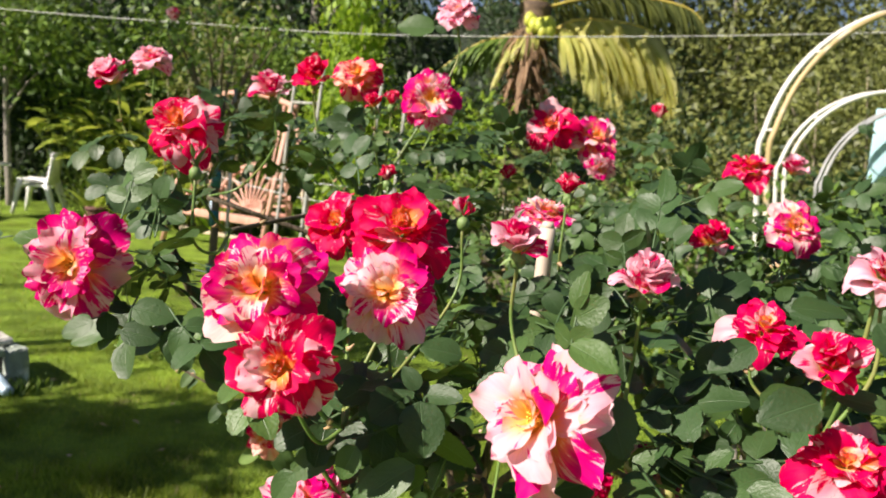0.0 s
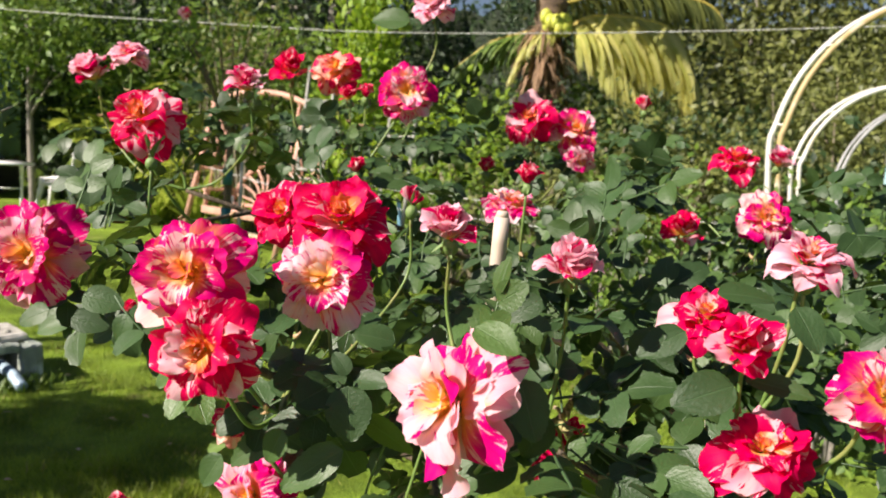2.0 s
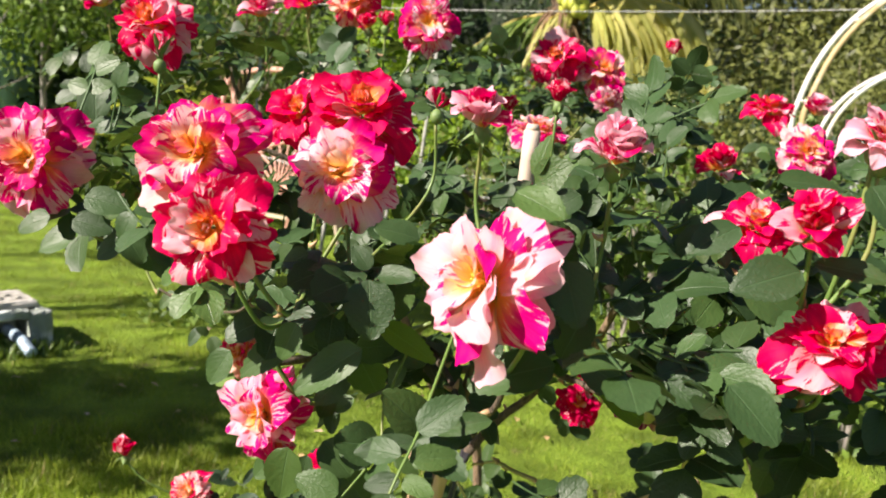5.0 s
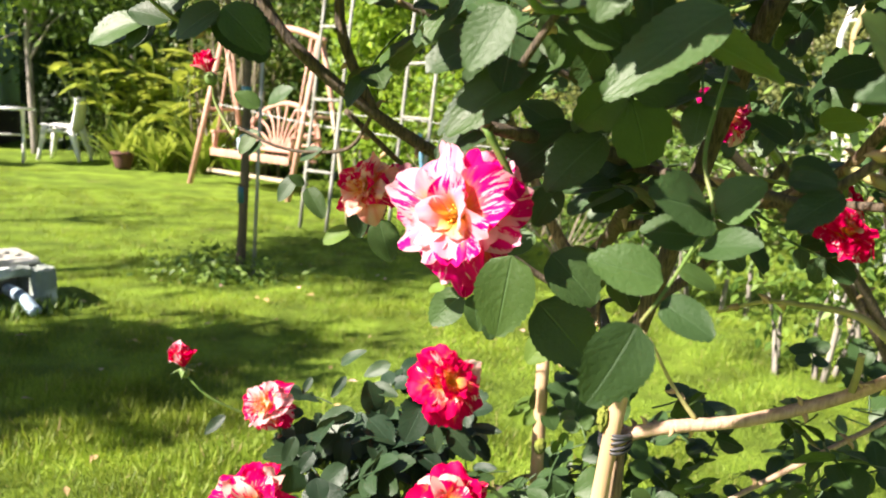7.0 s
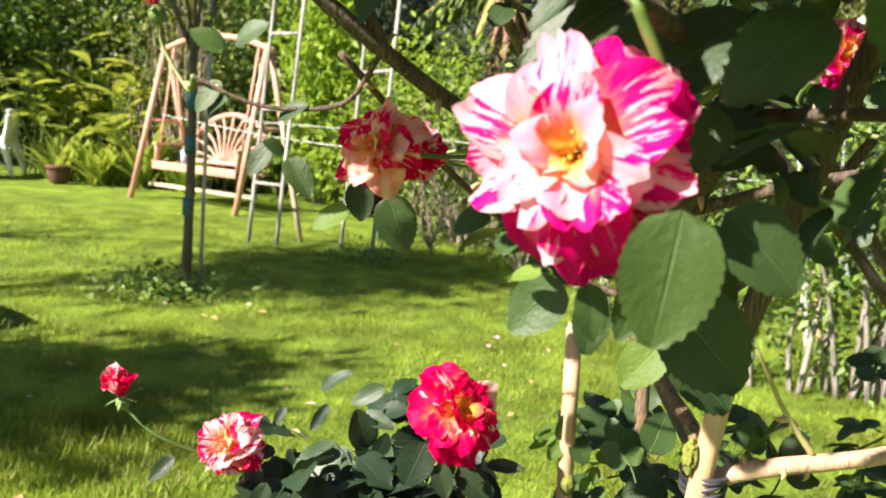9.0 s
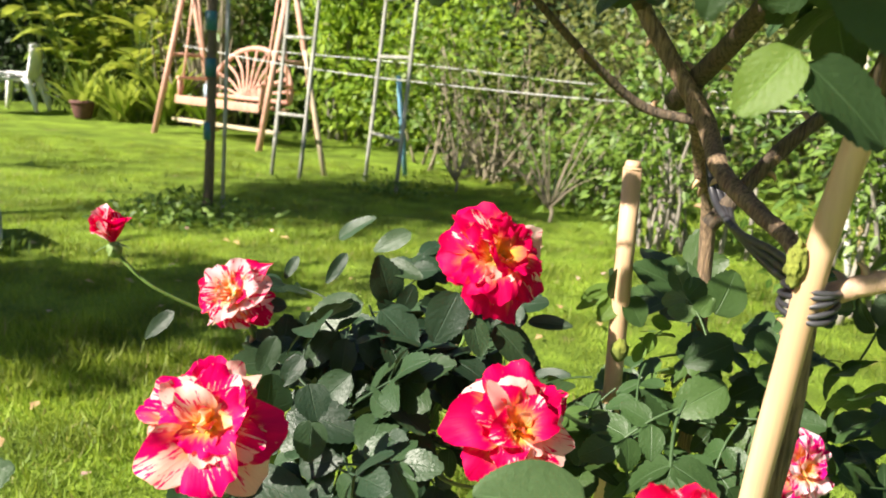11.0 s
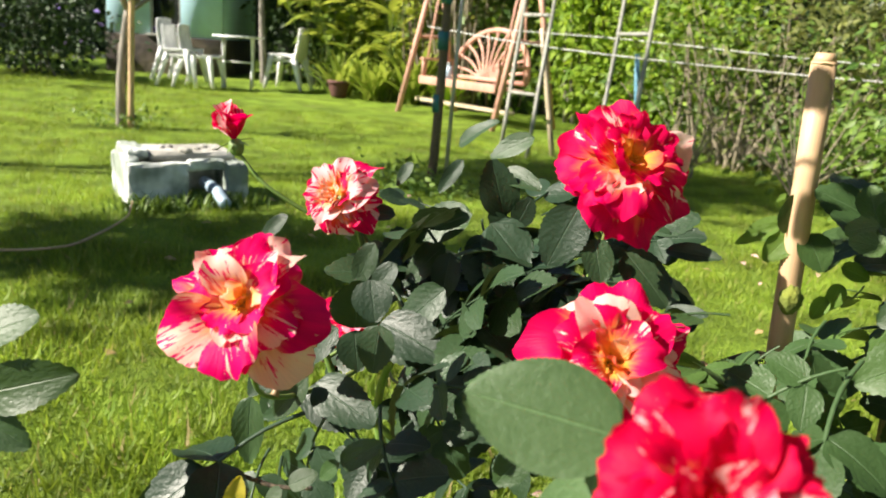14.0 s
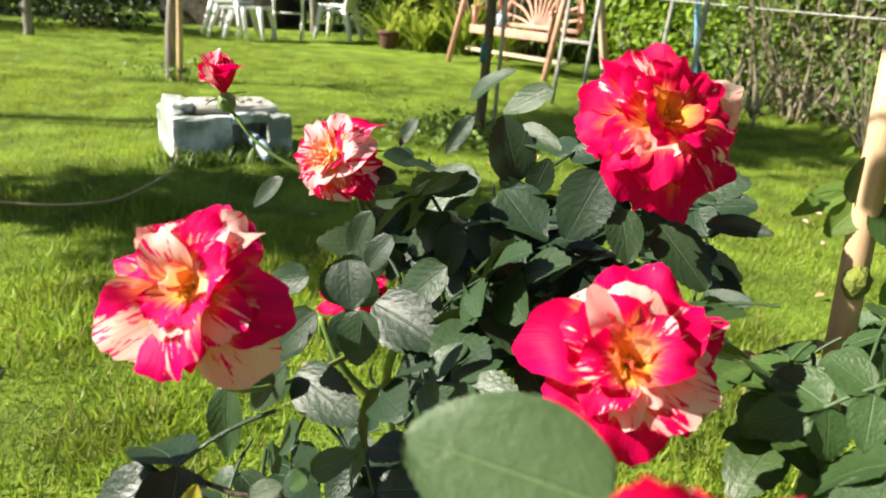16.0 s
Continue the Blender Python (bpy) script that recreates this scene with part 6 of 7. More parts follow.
rose(back, (-0.219, 1.065, 1.396), (0.07, -0.77, 0.63), 0.046, 'carmine', 0.90, 44)
rose(back, (0.032, 1.510, 1.620), (0.03, -0.61, 0.79), 0.036, 'pink', 0.70, 45)
rose(back, (-0.020, 1.296, 1.348), (-0.05, -0.20, 0.98), 0.017, 'red', 0.20, 46)
rose(crown, (0.132, 0.997, 1.325), (0.07, 0.03, 1.00), 0.008, 'bud', 0.00, 47)
rose(crown, (0.470, 0.819, 1.314), (0.02, 0.03, 1.00), 0.009, 'bud', 0.00, 48)
rose(back, (-0.166, 1.002, 1.356), (-0.03, 0.02, 1.00), 0.012, 'bud', 0.00, 49)
rose(crown, (0.506, 0.736, 1.248), (0.24, -0.87, 0.44), 0.032, 'mixed', 1.00, 50)
rose(crown, (0.313, 1.201, 1.021), (0.10, -0.77, 0.63), 0.027, 'red', 0.50, 51)
rose(crown, (0.374, 1.110, 1.034), (0.24, -0.85, 0.47), 0.036, 'old', 0.90, 52)
rose(crown, (-0.112, 1.105, 1.016), (-0.32, -0.90, 0.28), 0.030, 'coral', 0.80, 53)
rose(crown, (0.003, 0.904, 1.024), (-0.34, -0.93, 0.10), 0.047, 'rosy', 0.95, 54)
rose(crown, (-0.095, 1.174, 1.013), (0.19, -0.91, 0.37), 0.024, 'red', 0.80, 55)
rose({**crown, "hubs": [Vector((-0.276, 1.20, 1.056))]}, (-0.323, 1.220, 1.119), (-0.36, -0.10, 0.93), 0.017, 'red', 0.25, 56)
rose(crown, (-0.126, 1.172, 0.974), (0.12, -0.98, -0.17), 0.018, 'old', 0.80, 57)
rose(crown, (0.299, 1.115, 1.013), (0.19, -0.71, 0.68), 0.026, 'red', 0.80, 58)
rose(crown, (0.207, 1.199, 1.101), (0.37, -0.91, 0.19), 0.028, 'mixed', 0.90, 59)
rose(low, (-0.057, 1.351, 0.752), (0.42, -0.74, 0.52), 0.050, 'flame', 0.95, 60)
rose(low, (-0.028, 1.226, 0.652), (0.29, -0.76, 0.58), 0.047, 'flame', 1.00, 61)
rose(low, (-0.223, 1.134, 0.672), (0.26, -0.73, 0.63), 0.045, 'peach', 1.00, 62)
rose(low, (-0.300, 1.341, 0.692), (-0.14, -0.92, 0.37), 0.036, 'striped', 0.90, 63)
rose(low, (-0.428, 1.361, 0.737), (-0.23, -0.13, 0.97), 0.025, 'red', 0.28, 64, (0.75, 0.1, -0.65))
rose(near, (0.050, 0.989, 0.716), (0.18, -0.84, 0.52), 0.030, 'crimson', 0.78, 65)
rose(low2, (0.214, 1.335, 0.596), (0.41, -0.83, 0.39), 0.032, 'pale', 1.00, 66)
rose(low, (-0.295, 1.367, 0.575), (0.15, -0.78, 0.60), 0.028, 'red', 0.70, 67)

rose({"ob": standard, "o": Vector(standard.location), "hubs": [Vector((-1.95, 4.86, 1.7))]}, (-2.157, 4.676, 2.078), (0.3, -0.9, 0.3), 0.042, "pink", 0.7, 99)
# Sightlines from the camera to the swing and three sprigs, kept clear of leaves
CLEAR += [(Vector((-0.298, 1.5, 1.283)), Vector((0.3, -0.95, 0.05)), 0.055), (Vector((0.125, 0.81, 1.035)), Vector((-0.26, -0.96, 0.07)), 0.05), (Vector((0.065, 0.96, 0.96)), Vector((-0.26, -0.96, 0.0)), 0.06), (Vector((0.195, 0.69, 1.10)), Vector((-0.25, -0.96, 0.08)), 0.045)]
# foliage
clump(crown, 0.72, 1.01, 1.14, 0.05, 0.04, 0.05, 21, 0.076)
clump(back, 0.37, 1.73, 1.19, 0.06, 0.04, 0.04, 15, 0.066)
clump(back, 0.75, 1.29, 1.25, 0.05, 0.04, 0.04, 26, 0.066)
clump(crown, 0.34, 1.20, 1.29, 0.05, 0.04, 0.04, 21, 0.076)
clump(back, -0.04, 1.81, 1.43, 0.06, 0.06, 0.02, 26, 0.066)
clump(back, 0.66, 1.59, 1.14, 0.06, 0.05, 0.04, 15, 0.066)
clump(back, 0.35, 1.57, 1.17, 0.05, 0.05, 0.03, 15, 0.066)
clump(crown, 0.30, 0.83, 1.16, 0.04, 0.05, 0.04, 21, 0.076)
clump(back, -0.02, 1.56, 1.40, 0.06, 0.06, 0.03, 26, 0.066)
clump(crown, 0.76, 1.15, 1.19, 0.05, 0.04, 0.05, 21, 0.076)
clump(back, 0.13, 1.85, 1.21, 0.07, 0.05, 0.03, 15, 0.066)
clump(back, 0.73, 1.86, 1.27, 0.05, 0.05, 0.04, 26, 0.066)
clump(back, 0.79, 1.65, 1.28, 0.03, 0.06, 0.05, 26, 0.066)
clump(back, -0.09, 1.34, 1.34, 0.06, 0.05, 0.04, 26, 0.066)
clump(crown, 0.45, 0.80, 1.08, 0.05, 0.04, 0.03, 12, 0.085)
clump(crown, 0.52, 0.96, 1.11, 0.05, 0.04, 0.04, 21, 0.092)
clump(crown, 0.15, 0.99, 1.20, 0.05, 0.06, 0.05, 21, 0.076)
clump(back, 0.72, 1.83, 1.13, 0.04, 0.06, 0.03, 26, 0.066)
clump(back, 0.35, 1.40, 1.35, 0.04, 0.05, 0.04, 26, 0.066)
clump(back, 0.54, 1.36, 1.09, 0.05, 0.05, 0.04, 15, 0.066)
clump(back, 0.28, 1.36, 1.15, 0.05, 0.05, 0.03, 15, 0.066)
clump(back, 0.11, 1.60, 1.18, 0.06, 0.06, 0.03, 15, 0.066)
clump(crown, -0.18, 0.95, 1.24, 0.07, 0.05, 0.03, 21, 0.076)
clump(back, 0.78, 1.46, 1.28, 0.04, 0.04, 0.05, 26, 0.066)
clump(back, 0.37, 1.62, 1.39, 0.06, 0.06, 0.03, 26, 0.066)
clump(crown, 0.51, 1.13, 1.17, 0.05, 0.05, 0.04, 21, 0.076)
clump(back, 0.76, 1.35, 1.09, 0.05, 0.06, 0.04, 26, 0.066)
clump(crown, 0.34, 1.03, 1.22, 0.04, 0.04, 0.05, 21, 0.076)
clump(crown, -0.03, 1.10, 1.26, 0.06, 0.06, 0.04, 21, 0.076)
clump(back, 0.17, 1.45, 1.37, 0.05, 0.06, 0.03, 26, 0.066)
clump(crown, 0.78, 0.87, 1.09, 0.04, 0.05, 0.05, 21, 0.092)
clump(back, 0.52, 1.31, 1.26, 0.04, 0.04, 0.04, 26, 0.066)
clump(back, 0.10, 1.36, 1.15, 0.04, 0.05, 0.04, 15, 0.066)
clump(back, -0.27, 1.77, 1.41, 0.06, 0.08, 0.02, 26, 0.066)
clump(crown, 0.62, 0.81, 1.07, 0.04, 0.04, 0.05, 21, 0.092)
clump(back, 0.41, 1.89, 1.23, 0.06, 0.03, 0.05, 15, 0.066)
clump(crown, 0.13, 1.22, 1.31, 0.05, 0.05, 0.04, 21, 0.076)
clump(back, 0.62, 1.66, 1.31, 0.04, 0.05, 0.04, 26, 0.066)
clump(back, 0.57, 1.47, 1.28, 0.04, 0.04, 0.05, 26, 0.066)
clump(back, -0.27, 1.48, 1.37, 0.06, 0.07, 0.03, 26, 0.066)
clump(back, 0.20, 1.75, 1.41, 0.06, 0.07, 0.02, 26, 0.066)
for x, y, z in ((0.1, 1.05, 1.0), (0.2, 1.2, 0.99), (0.3, 1.3, 1.05), (0.15, 0.9, 1.04)):
    clump(crown, x, y, z, 0.07, 0.07, 0.02, 6, 0.09)
for x, y, z, n in ((-0.17, 1.39, 0.67, 7), (-0.16, 1.36, 0.65, 8), (-0.22, 1.38, 0.67, 8), (-0.11, 1.35, 0.66, 6), (-0.18, 1.27, 0.62, 7), (-0.22, 1.37, 0.68, 5), (-0.17, 1.36, 0.58, 7),
                   (-0.16, 1.35, 0.55, 5), (-0.22, 1.20, 0.59, 5), (-0.18, 1.20, 0.60, 5), (-0.28, 1.21, 0.54, 2), (-0.24, 1.42, 0.43, 5), (-0.20, 1.33, 0.63, 8), (-0.14, 1.42, 0.66, 7),
                   (-0.25, 1.36, 0.62, 7), (-0.17, 1.46, 0.68, 3), (-0.05, 1.52, 0.62, 3), (-0.20, 1.4, 0.5, 5), (-0.12, 1.38, 0.62, 7), (-0.19, 1.42, 0.62, 8)):
    clump(low, x, y + 0.03, z - 0.015, 0.024, 0.02, 0.018, n - n // 4, 0.088)
for x, y, z in ((0.06, 0.88, 1.17), (0.24, 0.87, 1.16), (0.42, 0.88, 1.14), (0.15, 0.92, 1.17), (0.33, 0.9, 1.14), (0.3, 0.82, 1.16)):
    clump(crown, x, y, z, 0.05, 0.04, 0.012, 6, 0.095)
for x, y, z, n in ((0.238, 1.40, 0.62, 7), (0.247, 1.344, 0.58, 7), (0.218, 1.386, 0.55, 7), (0.297, 1.463, 0.63, 7), (0.09, 1.45, 0.65, 5), (0.12, 1.43, 0.58, 6), (0.07, 1.43, 0.60, 5), (0.28, 1.38, 0.50, 7), (0.2, 1.42, 0.47, 6)):
    clump(low2, x, y, z, 0.03, 0.03, 0.025, n, 0.09)
clump(back, 0.56, 1.62, 1.06, 0.06, 0.05, 0.03, 12, 0.085)
clump(back, 0.63, 1.7, 1.08, 0.06, 0.05, 0.03, 12, 0.085)
clump(crown, -0.28, 1.2, 1.37, 0.05, 0.06, 0.018, 13, 0.09)
for x, y, z, n in ((-0.28, 1.02, 1.25, 9), (-0.22, 1.0, 1.21, 8), (0.30, 1.1, 1.16, 9), (0.36, 1.1, 1.19, 10), (0.44, 1.1, 1.18, 9), (0.57, 1.1, 1.22, 12)):
    clump(crown, x, y, z, 0.045, 0.05, 0.03, n, 0.085)
clump(low2, 0.38, 1.30, 0.71, 0.054, 0.043, 0.038, 10, 0.092)
clump(low2, 0.18, 1.56, 0.61, 0.047, 0.042, 0.042, 10, 0.092)
clump(low2, 0.41, 1.54, 0.55, 0.043, 0.049, 0.037, 10, 0.092)
clump(low2, 0.35, 1.31, 0.54, 0.056, 0.048, 0.036, 10, 0.092)
clump(low2, 0.21, 1.43, 0.36, 0.051, 0.048, 0.036, 10, 0.092)
clump(low2, 0.15, 1.35, 0.68, 0.048, 0.054, 0.033, 10, 0.092)
clump(low2, 0.40, 1.53, 0.37, 0.046, 0.049, 0.033, 10, 0.092)
clump(low2, 0.11, 1.28, 0.39, 0.051, 0.041, 0.044, 10, 0.092)
clump(low2, 0.42, 1.50, 0.72, 0.035, 0.052, 0.036, 10, 0.092)
clump(low2, 0.40, 1.29, 0.39, 0.048, 0.044, 0.038, 10, 0.092)
for x, y, z, n in ((0.22, 1.12, 0.52, 5), (0.12, 1.1, 0.5, 4)):
    clump(near, x, y, z, 0.04, 0.04, 0.03, n, 0.10)
leaflet(near, (0.012, 1.063, 0.689), (-0.045, 1.049, 0.698), (0.19, -0.75, 0.64), 3, 0.98)
leaflet(near, (0.015, 1.088, 0.659), (-0.019, 1.066, 0.618), (0.26, -0.65, 0.71), 3, 0.95)
leaflet(near, (0.030, 1.073, 0.645), (0.029, 1.065, 0.622), (0.17, -0.68, 0.71))
leaflet(near, (0.046, 1.071, 0.626), (0.079, 1.085, 0.637), (0.17, -0.68, 0.71))
leaflet(near, (0.085, 1.128, 0.630), (0.125, 1.140, 0.630), (0.68, -0.46, 0.57))
leaflet(near, (0.100, 1.153, 0.628), (0.133, 1.157, 0.608), (0.97, -0.23, 0.11), 0, 1.10)
leaflet(near, (0.111, 1.129, 0.609), (0.086, 1.129, 0.634), (0.97, -0.23, 0.11), 0, 1.10)
leaflet(near, (0.137, 1.182, 0.613), (0.167, 1.184, 0.592), (0.97, -0.23, 0.11))
leaflet(near, (0.085, 1.025, 0.678), (0.103, 1.015, 0.662), (0.30, -0.70, 0.65), 0, 1.10)
leaflet(near, (0.108, 1.045, 0.651), (0.135, 1.035, 0.682), (0.30, -0.70, 0.65), 0, 1.00)
leaflet(near, (0.125, 1.035, 0.651), (0.136, 1.025, 0.679), (0.30, -0.70, 0.65), 0, 1.10)
leaflet(near, (0.124, 1.105, 0.671), (0.146, 1.095, 0.683), (0.30, -0.70, 0.65), 0, 1.00)
leaflet(near, (0.113, 1.093, 0.629), (0.157, 1.109, 0.640), (0.94, -0.33, 0.13))
leaflet(near, (-0.051, 1.239, 0.594), (-0.056, 1.229, 0.566), (0.21, -0.79, 0.57), 1)
leaflet(near, (-0.060, 1.185, 0.603), (-0.074, 1.174, 0.582), (0.21, -0.79, 0.57))
leaflet(low, (-0.248, 1.300, 0.598), (-0.238, 1.288, 0.639), (0.42, -0.78, 0.46), 0, 1.35)
leaflet(low, (-0.283, 1.300, 0.613), (-0.312, 1.288, 0.606), (0.42, -0.78, 0.46), 0, 1.00)
leaflet(low, (-0.248, 1.300, 0.596), (-0.236, 1.288, 0.568), (0.42, -0.78, 0.46), 0, 1.30)
leaflet(low, (-0.285, 1.300, 0.572), (-0.305, 1.288, 0.554), (0.42, -0.78, 0.46), 0, 1.10)
leaflet(low, (-0.228, 1.300, 0.603), (-0.168, 1.288, 0.595), (0.42, -0.78, 0.46), 0, 0.80)
leaflet(low, (-0.293, 1.300, 0.532), (-0.237, 1.288, 0.520), (0.42, -0.78, 0.46), 0, 0.85)
leaflet(low, (-0.303, 1.300, 0.533), (-0.335, 1.288, 0.498), (0.42, -0.78, 0.46), 0, 0.85)
leaflet(low, (-0.178, 1.356, 0.692), (-0.229, 1.344, 0.672), (0.20, -0.72, 0.66), 0, 0.86)
leaflet(low, (-0.165, 1.351, 0.675), (-0.147, 1.339, 0.635), (0.20, -0.72, 0.66), 0, 1.27)
leaflet(low, (-0.162, 1.356, 0.688), (-0.125, 1.344, 0.663), (0.20, -0.72, 0.66), 0, 1.17)
leaflet(low, (-0.155, 1.366, 0.693), (-0.164, 1.354, 0.737), (0.20, -0.72, 0.66), 0, 0.94)
leaflet(low, (-0.164, 1.376, 0.726), (-0.128, 1.364, 0.722), (0.20, -0.72, 0.66), 0, 0.69)
leaflet(low, (-0.093, 1.356, 0.712), (-0.111, 1.344, 0.666), (0.20, -0.72, 0.66), 0, 1.03)
leaflet(low, (-0.079, 1.356, 0.69), (-0.066, 1.344, 0.66), (0.20, -0.72, 0.66), 0, 0.94)
leaflet(low, (-0.217, 1.406, 0.738), (-0.184, 1.398, 0.766), (0.30, -0.55, 0.78), 0, 0.52)
leaflet(low, (-0.143, 1.386, 0.755), (-0.176, 1.374, 0.739), (0.20, -0.72, 0.66), 0, 0.69)
leaflet(low, (-0.198, 1.351, 0.665), (-0.227, 1.339, 0.632), (0.20, -0.72, 0.66), 0, 0.80)
leaflet(low, (-0.19, 1.346, 0.661), (-0.191, 1.334, 0.624), (0.20, -0.72, 0.66), 0, 0.86)
leaflet(low, (-0.25, 1.386, 0.722), (-0.26, 1.376, 0.702), (0.20, -0.72, 0.66), 0, 0.62)
leaflet(low, (-0.203, 1.386, 0.730), (-0.219, 1.374, 0.702), (0.35, -0.72, 0.60), 0, 0.52)
leaflet(low, (-0.18, 1.206, 0.675), (-0.169, 1.194, 0.653), (0.20, -0.72, 0.66), 0, 1.30)
leaflet(low, (-0.183, 1.226, 0.638), (-0.181, 1.214, 0.608), (0.20, -0.72, 0.66), 0, 1.10)
leaflet(low, (-0.209, 1.216, 0.633), (-0.235, 1.204, 0.605), (0.20, -0.72, 0.66), 0, 0.83)
leaflet(low, (-0.216, 1.286, 0.614), (-0.156, 1.274, 0.607), (0.20, -0.72, 0.66), 0, 0.83)
leaflet(low, (-0.174, 1.306, 0.644), (-0.207, 1.294, 0.61), (0.20, -0.72, 0.66), 0, 0.86)
leaflet(low, (-0.136, 1.336, 0.6), (-0.169, 1.324, 0.592), (0.20, -0.72, 0.66), 0, 0.76)
leaflet(low, (-0.233, 1.226, 0.582), (-0.179, 1.214, 0.574), (0.20, -0.72, 0.66), 0, 0.83)
leaflet(low, (-0.232, 1.216, 0.592), (-0.256, 1.204, 0.559), (0.20, -0.72, 0.66), 0, 0.76)
leaflet(low, (-0.282, 1.216, 0.563), (-0.277, 1.204, 0.513), (0.20, -0.72, 0.66), 0, 0.66)
leaflet(low, (-0.254, 1.206, 0.598), (-0.269, 1.194, 0.576), (0.20, -0.72, 0.66), 0, 0.83)
leaflet(low, (-0.248, 1.326, 0.663), (-0.26, 1.314, 0.626), (0.20, -0.72, 0.66), 0, 0.69)
leaflet(low, (-0.364, 1.366, 0.66), (-0.391, 1.354, 0.635), (0.20, -0.72, 0.66), 0, 0.58)
leaflet(low, (-0.03, 1.376, 0.686), (0.009, 1.364, 0.692), (0.20, -0.72, 0.66), 0, 0.50)
leaflet(low, (-0.019, 1.336, 0.65), (0.009, 1.324, 0.661), (0.20, -0.72, 0.66), 0, 0.58)
leaflet(low, (-0.059, 1.376, 0.679), (-0.02, 1.364, 0.649), (0.20, -0.72, 0.66), 0, 0.91)
leaflet(low, (-0.217, 1.306, 0.656), (-0.232, 1.294, 0.631), (0.20, -0.72, 0.66), 0, 0.83)
leaflet(low, (-0.139, 1.366, 0.624), (-0.163, 1.354, 0.604), (0.20, -0.72, 0.66), 0, 0.83)
leaflet(low, (-0.253, 1.366, 0.678), (-0.287, 1.354, 0.681), (0.20, -0.72, 0.66), 0, 0.69)
leaflet(low, (-0.202, 1.356, 0.594), (-0.173, 1.344, 0.622), (0.20, -0.72, 0.66), 0, 0.83)
leaflet(low, (-0.227, 1.336, 0.533), (-0.186, 1.324, 0.555), (0.20, -0.72, 0.66), 0, 0.83)
leaflet(low2, (0.052, 1.425, 0.704), (0.049, 1.415, 0.732), (0.25, -0.74, 0.62), 0, 1.24)
leaflet(low2, (0.053, 1.425, 0.706), (0.036, 1.415, 0.682), (0.25, -0.74, 0.62), 1, 0.99)
leaflet(low2, (0.061, 1.425, 0.705), (0.078, 1.415, 0.682), (0.25, -0.74, 0.62), 0, 1.24)
leaflet(low2, (0.043, 1.425, 0.708), (0.014, 1.415, 0.692), (0.25, -0.74, 0.62), 1, 0.48)
leaflet(low2, (0.09, 1.365, 0.582), (0.082, 1.355, 0.635), (0.25, -0.74, 0.62), 0, 0.99)
leaflet(low2, (0.063, 1.385, 0.579), (0.03, 1.375, 0.578), (0.25, -0.74, 0.62), 0, 0.97)
leaflet(near, (-0.167, 1.16, 0.572), (-0.143, 1.16, 0.594), (0.20, -0.72, 0.66), 0, 0.69)
leaflet(near, (-0.168, 1.16, 0.572), (-0.185, 1.16, 0.557), (0.20, -0.72, 0.66), 0, 0.69)
leaflet(low2, (0.058, 1.448, 0.708), (0.045, 1.450, 0.726), (0.21, -0.79, 0.57))
leaflet(low2, (0.053, 1.446, 0.705), (0.019, 1.433, 0.697), (0.13, -0.59, 0.80), 1)
leaflet(low2, (0.061, 1.447, 0.701), (0.036, 1.433, 0.682), (0.19, -0.74, 0.65), 1)
leaflet(low2, (0.071, 1.450, 0.701), (0.075, 1.444, 0.679), (0.24, -0.84, 0.48))
leaflet(low2, (0.083, 1.440, 0.656), (0.076, 1.433, 0.639), (0.19, -0.74, 0.65), 1)
leaflet(low2, (0.091, 1.445, 0.667), (0.087, 1.438, 0.647), (0.21, -0.79, 0.57), 1)
leaflet(low2, (0.089, 1.448, 0.679), (0.111, 1.453, 0.673), (0.21, -0.79, 0.57), 1)
leaflet(low2, (0.120, 1.446, 0.711), (0.118, 1.454, 0.739), (0.24, -0.84, 0.48))
leaflet(low2, (0.122, 1.446, 0.709), (0.127, 1.439, 0.683), (0.24, -0.84, 0.48))
leaflet(low2, (0.143, 1.427, 0.697), (0.163, 1.445, 0.737), (0.38, -0.63, 0.68), 0, 1.20)
leaflet(low2, (0.157, 1.403, 0.678), (0.115, 1.386, 0.661), (0.19, -0.74, 0.65))
leaflet(low2, (0.154, 1.392, 0.642), (0.109, 1.371, 0.619), (0.19, -0.74, 0.65))
leaflet(low2, (0.113, 1.390, 0.606), (0.078, 1.386, 0.628), (0.19, -0.74, 0.65))
leaflet(low2, (0.172, 1.391, 0.693), (0.197, 1.391, 0.669), (0.19, -0.74, 0.65))
leaflet(low2, (0.174, 1.381, 0.659), (0.207, 1.389, 0.653), (0.19, -0.74, 0.65))
leaflet(low2, (0.177, 1.354, 0.640), (0.205, 1.357, 0.622), (0.19, -0.74, 0.65))
leaflet(low2, (0.149, 1.245, 0.593), (0.169, 1.256, 0.612), (0.19, -0.74, 0.65))
leaflet(low2, (0.172, 1.247, 0.579), (0.194, 1.260, 0.598), (0.19, -0.74, 0.65))
leaflet(low2, (0.165, 1.239, 0.560), (0.196, 1.250, 0.566), (0.19, -0.74, 0.65))
leaflet(low2, (0.117, 1.205, 0.564), (0.149, 1.217, 0.575), (0.19, -0.74, 0.65))
leaflet(low2, (0.135, 1.266, 0.606), (0.154, 1.264, 0.582), (0.21, -0.79, 0.57))
leaflet(near, (-0.154, 1.007, 0.610), (-0.194, 0.991, 0.598), (0.06, -0.41, 0.91), 0, 1.10)
leaflet(near, (-0.153, 1.004, 0.602), (-0.110, 1.025, 0.627), (0.13, -0.59, 0.80), 0, 1.10)
leaflet(near, (-0.344, 1.176, 0.451), (-0.336, 1.191, 0.493), (0.69, -0.55, 0.47))
leaflet(near, (-0.187, 1.135, 0.564), (-0.173, 1.142, 0.574), (0.15, -0.65, 0.75))
